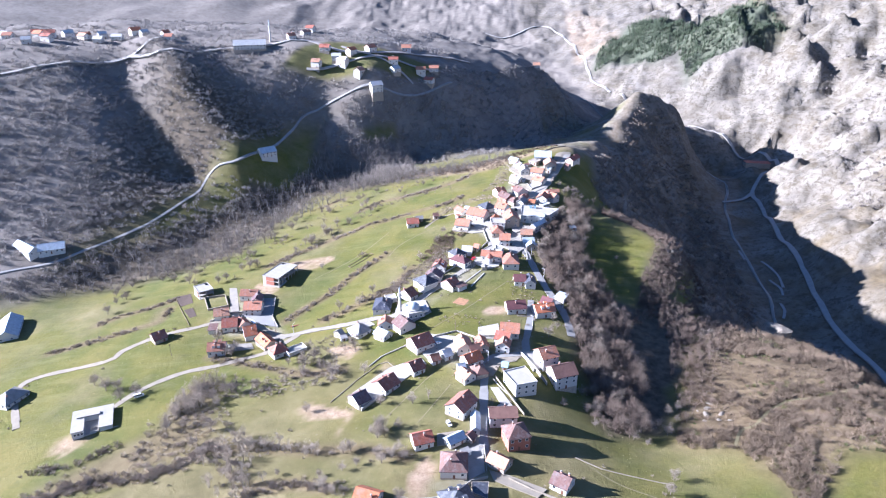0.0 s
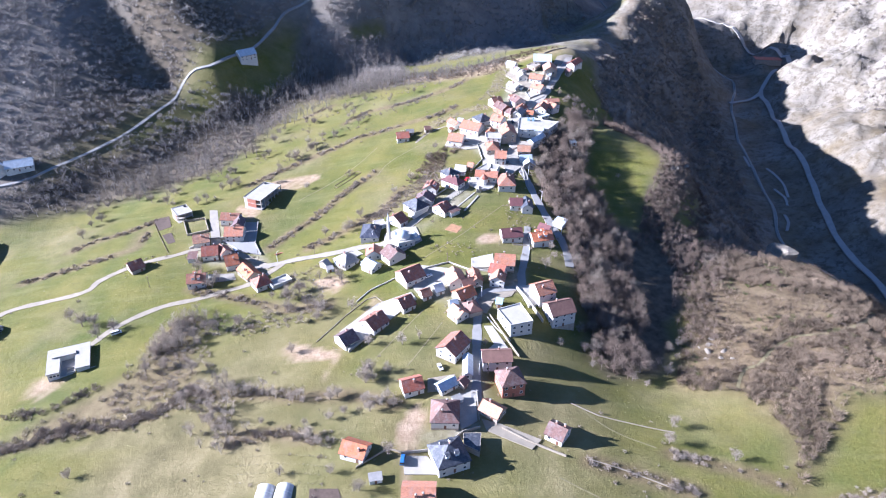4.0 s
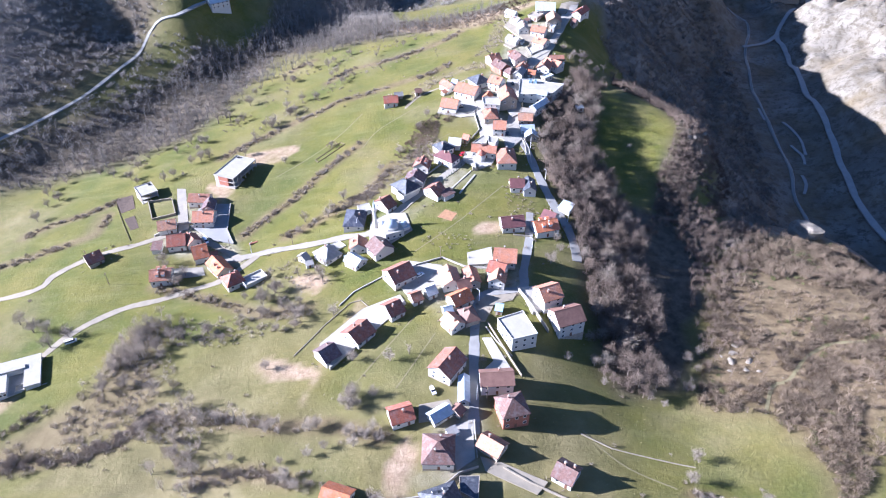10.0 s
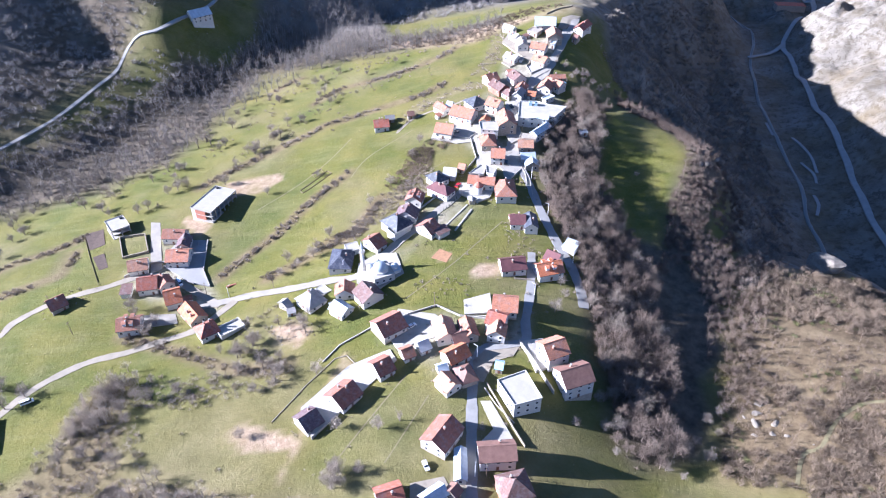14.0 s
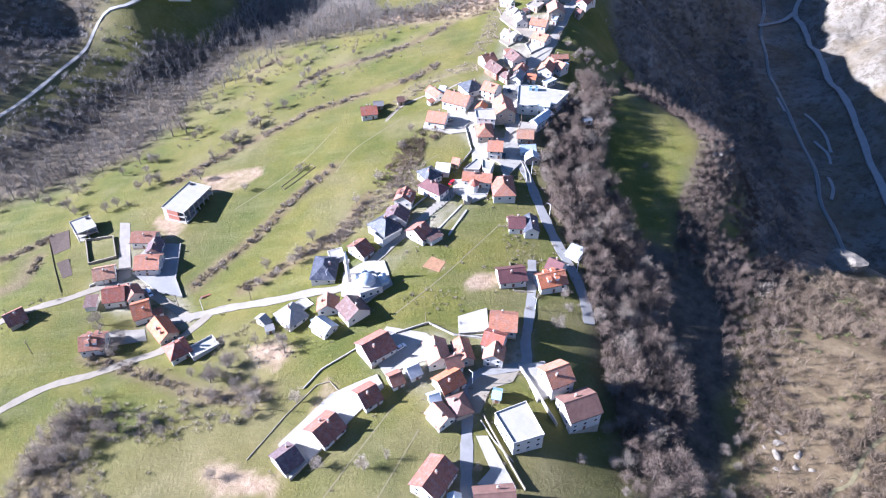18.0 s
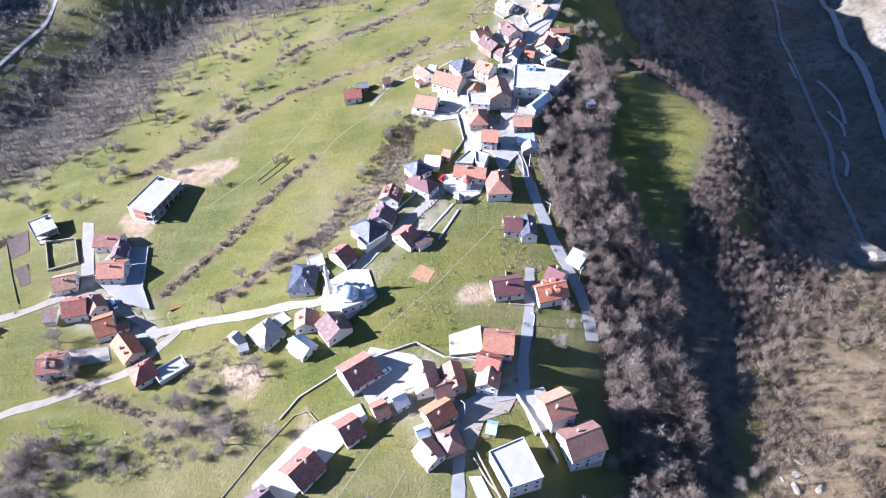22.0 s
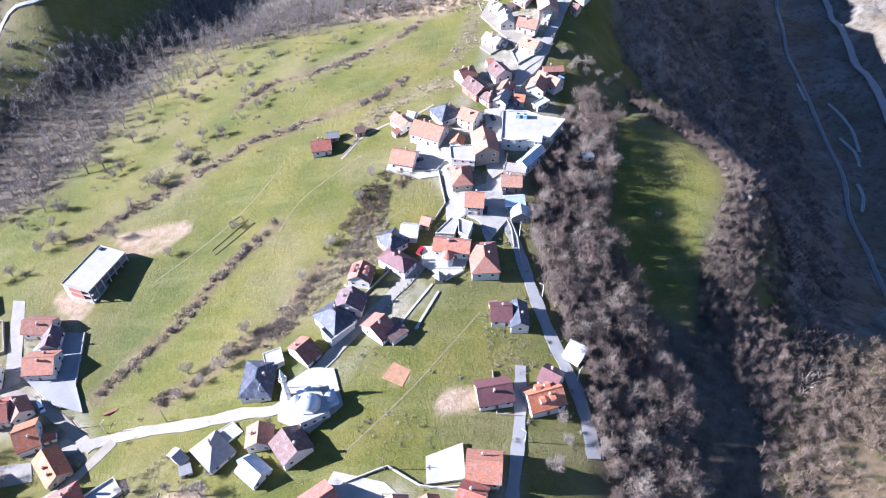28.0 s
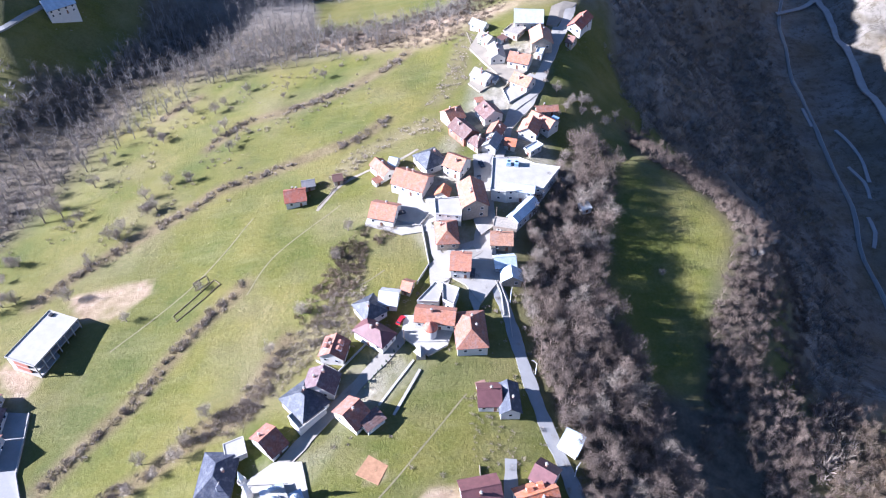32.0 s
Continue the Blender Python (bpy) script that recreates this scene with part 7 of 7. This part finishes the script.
massed("bank_scrub", BUSH, scatter(PLANTS, [(-19, 442), (-3, 473), (8, 478), (6, 463), (-2, 439), (-14, 434)], 130), (0.5, 1.1), SCRUB, "brown bramble bank behind the houses", "scrub", PLANTS)
massed("track_scrub", BUSH, scatter(PLANTS, [(-40, 640), (40, 640), (100, 650), (120, 668), (60, 672), (-30, 668)], 260), (0.6, 1.4), SCRUB, "dry scrub beyond the end of the village", "scrub", PLANTS)
massed("garden_scrub", BUSH, np.concatenate([along(PLANTS, LANE_INNER, 30, 5.0), along(PLANTS, LANE_MAIN, 20, 9.0), along(PLANTS, LANE_OUTER, 50, 4.0), along(PLANTS, LANE_WEST, 24, 5.0), along(PLANTS, LANE_LEFT, 40, 7.0)]), (0.3, 0.8), TWIG,
       "small leafless garden shrubs between the houses", "shrub", PLANTS)
massed("field_shrubs", BUSH, np.concatenate([scatter(PLANTS, [(-150, 240), (10, 250), (-40, 290), (-60, 330), (-120, 340)], 40), scatter(PLANTS, [(-200, 205), (-20, 200), (-30, 250), (-190, 240)], 40), scatter(PLANTS, [(60, 190), (150, 190), (130, 240), (60, 250)], 24), scatter(PLANTS, [(-120, 480), (0, 540), (20, 610), (-60, 570)], 26), scatter(PLANTS, [(0, 340), (40, 345), (52, 410), (20, 400), (-10, 365)], 10)]),
       (0.25, 0.85), TWIG, "single small leafless shrubs in the grass", "shrub", PLANTS)
massed("dry_tufts", TUFT, np.concatenate([scatter(PLANTS, [(-200, 200), (110, 200), (90, 300), (0, 620), (-200, 500), (-240, 330)], 3000)]), (0.5, 1.3), DRYGRASS, "tufts of dry winter grass in the meadows", "grass", PLANTS, 0.02)

# single trees in the fields and gardens
for _k, (_x, _y, _s, _sh) in enumerate(((-115, 469, 0.8, 1), (-94, 516, 0.7, 2), (-103, 502, 0.8, 3), (-150, 543, 0.9, 0), (-100, 574, 0.6, 4), (-77, 534, 0.6, 5), (-142, 592, 0.8, 7), (-185, 590, 0.7, 1), (-189, 541, 0.8, 2))):
    tree(_x, _y, _s, _sh, label="leafless orchard tree standing in the meadow", group="orchard trees")
for _k, (_x, _y, _s, _sh) in enumerate(((-212, 473, 0.8, 0), (-207, 498, 0.8, 1), (-186, 472, 0.7, 2), (-157, 454, 0.7, 3), (-162, 561, 1.0, 6), (-158, 556, 1.1, 7), (-142, 531, 1.2, 8), (-138, 526, 1.0, 6), (-146, 524, 1.1, 7), (-93, 516, 0.7, 4))):
    tree(_x, _y, _s, _sh, label="leafless tree at the edge of the upper meadow", group="meadow trees")
for _k, (_x, _y, _s, _sh) in enumerate(((-59, 464, 0.5, 5), (-124, 349, 0.8, 0), (-68, 286, 0.6, 1), (-30, 267, 0.7, 2), (-21, 266, 0.6, 3), (-59, 325, 0.55, 4), (-87, 333, 0.5, 5), (-149, 467, 0.7, 0), (-229, 447, 0.8, 1), (-232, 424, 0.8, 2),
                                        (-46, 406, 0.7, 3), (-4, 468, 0.6, 4), (0, 483, 0.6, 5), (60, 343, 0.8, 0), (-29, 262, 0.6, 1), (-28, 204, 0.7, 2), (-38, 243, 0.5, 3), (-54, 238, 0.4, 4), (-73, 242, 0.4, 5))):
    tree(_x, _y, _s, _sh, label="leafless garden tree beside the houses", group="garden trees")
for _k, (_x, _y, _s, _sh) in enumerate(((-96, 247, 0.6, 0), (-113, 259, 0.7, 1), (101, 239, 0.7, 2), (96, 228, 0.7, 3), (120, 219, 0.6, 4), (24, 281, 0.4, 5), (-18, 220, 0.7, 0), (-129, 284, 0.7, 1), (-121, 304, 0.7, 2), (-150, 223, 0.6, 3),
                                        (-174, 312, 0.9, 4), (-197, 330, 0.8, 5), (-168, 318, 0.8, 1), (-180, 322, 0.9, 2), (-135, 363, 0.6, 0), (126, 462, 0.4, 1), (100, 491, 0.7, 3), (92, 500, 0.7, 5), (-52, 398, 0.6, 4), (-66, 392, 0.7, 3))):
    tree(_x, _y, _s, _sh, label="leafless tree with a grey twiggy crown in rough grass", group="field trees")

for _k, (_x, _y) in enumerate(((-145, 536), (-140, 472), (-150, 490), (-102, 500), (-92, 519), (-84, 533), (-63, 555), (-56, 561), (-110, 485), (-212, 471), (-182, 459), (-156, 448), (-230, 469), (-103, 573), (-89, 593), (-240, 465), (-186, 490),
                               (-200, 487), (-220, 498), (-233, 494), (-234, 445), (-172, 517), (-169, 533), (-167, 491), (-128, 548), (-121, 560), (-112, 582), (-75, 600), (-60, 604), (-40, 596), (-20, 604), (-130, 520), (-160, 505), (-176, 503))):
    for _j in range(2):
        tree(_x + PLANTS.normal(0, 4), _y + PLANTS.normal(0, 4), float(PLANTS.uniform(0.45, 0.85)), int(PLANTS.integers(9)), label="leafless grey tree along the upper edge of the meadows", group="meadow edge trees")
for _k, (_x, _y) in enumerate(((60, 286), (72, 300), (85, 300), (72, 286), (82, 289), (91, 296), (74, 276), (89, 279), (102, 288), (103, 280), (92, 271), (116, 295), (122, 299), (110, 276), (66, 352), (65, 359), (98, 268), (108, 284), (118, 288))):
    tree(_x, _y, float(PLANTS.uniform(0.4, 0.7)), int(PLANTS.integers(6)), label="leafless grey tree at the foot of the slope wood", group="slope foot trees")


def cypress(x, y, h=1.8):
    c = tagged(new("cypress"), "small dark clipped cypress beside the steps", "cypress", "cypress row")
    c.matrix_world = pose(x, y, up(x, y) + 0.1)
    part("trunk", Shell().lathe([(0.07, -0.3), (0.05, 0.5)], 6), BARK, c)
    v, f = PINES[0]
    part("crown", tri_mesh("crown", v * np.array((0.16, 0.16, h / 8.0)), f, EVERGREEN), None, c)


for _k in range(9):
    cypress(8.5 + 1.4 * _k, 408 + 1.85 * _k)
_pl = tagged(new("evergreen_tree"), "dark evergreen tree among the upper houses", "tree")
_pl.matrix_world = pose(65.5, 604.0, up(65.5, 604.0))
part("trunk", Shell().lathe([(0.25, -0.5), (0.18, 2.5)], 7), BARK, _pl)
part("crown", tri_mesh("crown", PINES[1][0] * np.array((0.8, 0.8, 0.7)), PINES[1][1], EVERGREEN), None, _pl)


# ---- limestone outcrops ----
def boulder(seed, sx, sy, sz, fine=3):
    """A weathered block of limestone, cracked into steps."""
    rng = np.random.default_rng(seed)
    bm = bmesh.new()
    bmesh.ops.create_icosphere(bm, subdivisions=fine, radius=1.0)
    co = np.array([v.co[:] for v in bm.verts])
    d = rng.normal(0, 1, (9, 3))
    d /= np.linalg.norm(d, axis=1)[:, None]
    for k in d:
        h = co @ k
        co = co - np.outer(np.clip(h - rng.uniform(0.45, 0.8), 0, None), k) * 0.9
    co += 0.05 * np.sin(co[:, [1, 2, 0]] * 9 + seed)
    for v, c in zip(bm.verts, co):
        v.co = (c[0] * sx, c[1] * sy, c[2] * sz)
    me = bpy.data.meshes.new("rock")
    bm.to_mesh(me)
    bm.free()
    me.materials.append(LIMESTONE)
    return me


BOULDERS = [boulder(300 + k, 1.6, 1.1, 0.8) for k in range(5)]
for _k, (_x, _y, _s) in enumerate(((138, 298, 1.7), (135, 293, 1.9), (140, 303, 1.2), (142, 292, 1.5), (139, 287, 1.3), (144, 285, 1.0), (132, 297, 0.8), (132, 287, 0.9), (205, 350, 1.0), (221, 391, 1.3),
                                   (172, 483, 1.8), (169, 470, 2.2), (176, 478, 2.4), (165, 469, 1.6), (180, 486, 1.9), (173, 462, 1.5))):
    _ob = tagged(new("rock", BOULDERS[_k % 5]), "pale limestone outcrop breaking through the scrub", "rock", "outcrops")
    _ob.matrix_world = pose(_x, _y, up(_x, _y) - 0.25, 6 * (_k % 3) - 6, 5, (_k * 73) % 360) @ Matrix.Scale(_s, 4)
_ob = tagged(new("rock", boulder(333, 13, 8, 6.5)), "large pale limestone crag at the tip of the knoll", "rock")
_ob.matrix_world = pose(236, 429, up(236, 429) + 5.0, 0, 0, -20)
_st = [boulder(340 + k, 0.5, 0.38, 0.26, 1) for k in range(2)]
_st = [(np.array([v.co[:] for v in m.vertices]), np.array([p.vertices[:] for p in m.polygons])) for m in _st]
massed("loose_stones", _st, scatter(PLANTS, KNOLL, 90), (0.4, 1.5), LIMESTONE, "pale loose limestones lying in the scrub", "stones", PLANTS, 0.05)

for _x, _y, _s in ((98, 562, 0.6), (105, 557, 0.6), (110, 558, 0.7), (114, 561, 0.6), (117, 556, 0.6), (93, 568, 0.4), (95, 575, 0.35), (88, 537, 0.5), (96, 547, 0.5), (99, 512, 0.6), (95, 504, 0.7), (75, 470, 0.7), (73, 472, 0.6), (109, 552, 0.5), (101, 552, 0.6), (121, 551, 0.6)):
    tree(_x, _y, _s, int(PLANTS.integers(6)), label="leafless grey tree on the shaded bank below the upper houses", group="bank trees")
massed("bank_hedge", LIGHT, along(PLANTS, [(135, 611), (139, 609), (143, 606), (146, 602), (148, 596), (150, 588), (151, 576), (146, 562)], 46, 1.3), (0.35, 0.62), TWIG_PALE, "tall pale hedge along the brink of the gorge", "hedge", PLANTS)
massed("bank_hedge_foot", BUSH, along(PLANTS, [(135, 611), (139, 609), (143, 606), (146, 602), (148, 596), (150, 588), (151, 576), (146, 562)], 70, 1.6), (0.5, 1.1), TWIG, "grey brush at the foot of the tall hedge", "hedge", PLANTS)
tree(128, 558, 0.8, 6, label="slim pale tree standing alone on the bank", group="")
massed("edge_scrub", BRUSH, np.concatenate([scatter(PLANTS, _q, 130) for _q in DRY_SLOPES]), (0.3, 1.1), TWIG_PALE, "pale dry scrub on the slopes behind the upper houses", "scrub", PLANTS)
massed("garden_thicket", BRUSH, scatter(PLANTS, [(-7, 474), (5, 484), (19, 482), (19, 474), (8, 471), (6, 454), (-4, 445), (-9, 457)], 190), (0.5, 1.4), SCRUB, "brown brambles round the sloping garden", "scrub", PLANTS)
massed("house_bank_scrub", BRUSH, scatter(PLANTS, [(-10, 441), (-3, 456), (8, 454), (7, 438), (3, 429), (-7, 425), (-20, 412), (-36, 395), (-44, 398), (-30, 418)], 320), (0.4, 1.2), TWIG, "dry brown scrub bank behind the houses", "scrub", PLANTS)
massed("end_scrub", BRUSH, scatter(PLANTS, [(27, 637), (53, 645), (70, 658), (85, 645), (66, 621), (48, 612), (27, 618), (0, 625), (-20, 640)], 420), (0.5, 1.3), SCRUB, "dry scrub along the stony track past the last houses", "scrub", PLANTS)
massed("lane_bank_scrub", BRUSH, np.concatenate([scatter(PLANTS, [(41, 378), (55, 376), (58, 398), (48, 410), (42, 400)], 70), scatter(PLANTS, [(-4, 358), (12, 352), (30, 356), (20, 362), (2, 366)], 40)]), (0.3, 0.8), TWIG, "low bare shrubs on the garden banks", "shrub", PLANTS)

for _x, _y in ((-79, 330), (-74, 334), (-64, 319), (-59, 313), (-78, 319), (-66, 312), (-124, 318), (-112, 319), (-100, 313), (-113, 311), (-128, 314), (-126, 351), (-136, 367), (-72, 336), (-63, 344), (-52, 343), (-130, 316), (-119, 299), (-113, 310), (-121, 269),
               (-101, 271), (-115, 278), (-136, 281), (-140, 302), (-186, 324), (-68, 326), (-60, 310), (-77, 330), (-27, 266), (-31, 261), (-8, 286), (-49, 340)):
    tree(_x + PLANTS.normal(0, 1.5), _y + PLANTS.normal(0, 1.5), float(PLANTS.uniform(0.55, 0.95)), int(PLANTS.integers(9)), label="leafless grey tree on the rough bank below the lane", group="bank edge trees")
massed("bank_underwood", BRUSH, np.concatenate([scatter(PLANTS, [(-132, 322), (-90, 322), (-52, 318), (-56, 308), (-95, 304), (-132, 308)], 170), scatter(PLANTS, [(-150, 290), (-118, 304), (-98, 274), (-78, 262), (-84, 250), (-120, 256), (-150, 252)], 260)]), (0.5, 1.4), TWIG_PALE, "pale dry scrub on the rough bank", "scrub", PLANTS)

# shrubs and young trees about the houses
_spots = np.array([(x + math.cos(a) * r, y + math.sin(a) * r) for x, y, r0 in HOUSES_AT for a, r in [(PLANTS.uniform(0, 6.283), r0 * PLANTS.uniform(0.75, 1.15)) for _ in range(5)]])
_spots = _spots[np.min(np.hypot(_spots[:, 0, None] - np.array(HOUSES_AT)[None, :, 0], _spots[:, 1, None] - np.array(HOUSES_AT)[None, :, 1]) / np.array(HOUSES_AT)[None, :, 2], 1) > 0.68]
massed("garden_shrubs", BRUSH, _spots, (0.25, 0.8), TWIG, "small leafless garden shrubs beside the house walls", "shrub", PLANTS)
massed("rubble_scrub", BRUSH, np.concatenate([scatter(PLANTS, [(-81, 351), (-67, 360), (-42, 345), (-45, 335), (-62, 335), (-71, 320), (-82, 331)], 90), scatter(PLANTS, [(-129, 320), (-109, 316), (-89, 316), (-87, 301), (-116, 306)], 70)]), (0.4, 1.2), TWIG, "bare shrubs round an old rubble heap", "scrub", PLANTS)
massed("rubble_stones", _st, scatter(PLANTS, [(-69, 347), (-49, 346), (-45, 338), (-55, 330), (-64, 336)], 36), (0.4, 1.6), LIMESTONE, "heaped stones of a fallen hut", "stones", PLANTS, 0.05)
for _x, _y, _s in ((-78, 348, 0.6), (-72, 330, 0.5), (-50, 350, 0.5), (-66, 322, 0.6), (-100, 312, 0.7), (-118, 312, 0.6), (-92, 306, 0.5), (-122, 306, 0.7), (-85, 318, 0.5), (-30, 248, 0.5), (-17, 245, 0.6), (-60, 214, 0.5), (-40, 212, 0.5)):
    tree(_x, _y, _s, int(PLANTS.integers(6)), label="leafless fruit tree in rough ground near the houses", group="rough ground trees")

massed("vine_rows", BRUSH, np.concatenate([np.array([(-79 + 38 * k / 22, 225 - 5.5 * (k / 22) ** 2 - 4.3 * j) for k in range(23)]) for j in range(4)]), (0.25, 0.42), TWIG_PALE, "rows of bare vines on a terraced plot", "vines", PLANTS)

massed("rim_thicket", BUSH, np.concatenate([scatter(PLANTS, RIM_WOOD, 480), scatter(PLANTS, [(160, 400), (178, 420), (196, 460), (196, 500), (178, 520), (188, 490), (186, 468), (168, 446)], 220), scatter(PLANTS, [(140, 345), (152, 368), (198, 412), (186, 420), (160, 400), (146, 372), (136, 352)], 160)]),
       (0.7, 1.7), TWIG_RED, "dense brown thicket along the rim above the gorge", "scrub", PLANTS)
massed("slope_fringe", LIGHT, np.concatenate([scatter(PLANTS, [(84, 300), (106, 300), (110, 340), (108, 380), (96, 380), (86, 340)], 60), scatter(PLANTS, [(92, 385), (110, 385), (106, 440), (96, 450), (88, 420)], 40)]), (0.75, 1.05), TWIG_RED, "tall leafless trees at the foot of the slope wood", "wood", PLANTS)
massed("orchard_edge", BRUSH, np.concatenate([along(PLANTS, [(-190, 480), (-150, 500), (-120, 540), (-90, 590), (-30, 612), (30, 622)], 150, 6.0), along(PLANTS, [(-110, 485), (-92, 519), (-56, 561), (-10, 580)], 90, 4.0)]), (0.4, 1.3), TWIG, "grey shrubs along the upper meadow edges", "scrub", PLANTS)

massed("stream_underwood", BRUSH, np.concatenate([scatter(PLANTS, VALLEY_WOOD, 1500), scatter(PLANTS, VALLEY_EDGE, 160)]), (0.6, 1.4), TWIG_DUSK, "grey undergrowth below the stream trees", "undergrowth", PLANTS)
massed("brow_hedge", BUSH, np.concatenate([along(PLANTS, [(-189, 241), (-178, 244), (-166, 249), (-141, 250), (-122, 255), (-112, 268)], 170, 2.6), along(PLANTS, [(-200, 262), (-186, 262), (-170, 268), (-158, 276)], 50, 1.6)]), (0.5, 1.5), TWIG, "broad grey hedge along the foot of the bank", "hedge", PLANTS)
massed("low_hedge", BUSH, along(PLANTS, [(-86, 231), (-66, 234), (-49, 230), (-36, 226)], 60, 1.6), (0.4, 1.2), TWIG, "tangled hedge above the terraced plot", "hedge", PLANTS)

# pale rounded trees standing out against the grass
for _k, (_x, _y) in enumerate(((-33, 264), (-30, 265), (-27, 261), (-45, 252), (-42, 253), (-29, 249), (-23, 246), (-20, 250), (-44, 240), (-27, 243), (-47, 227), (-52, 231), (-15, 284), (-31, 286), (-42, 314), (-58, 316), (-125, 354), (-123, 357), (-60, 387), (-68, 382), (-53, 392),
                               (-87, 454), (-145, 533), (-103, 508), (-92, 520), (-97, 527), (-70, 568), (-67, 573), (-150, 495), (-150, 485), (-145, 474), (-16, 443), (-26, 427))):
    _t = tree(_x, _y, float(PLANTS.uniform(0.5, 0.8)), _k % 6, label="leafless tree with a pale rounded crown in the meadow", group="pale meadow trees")
    _t.children[0].data = PALE_CROWNS[_k % 6]
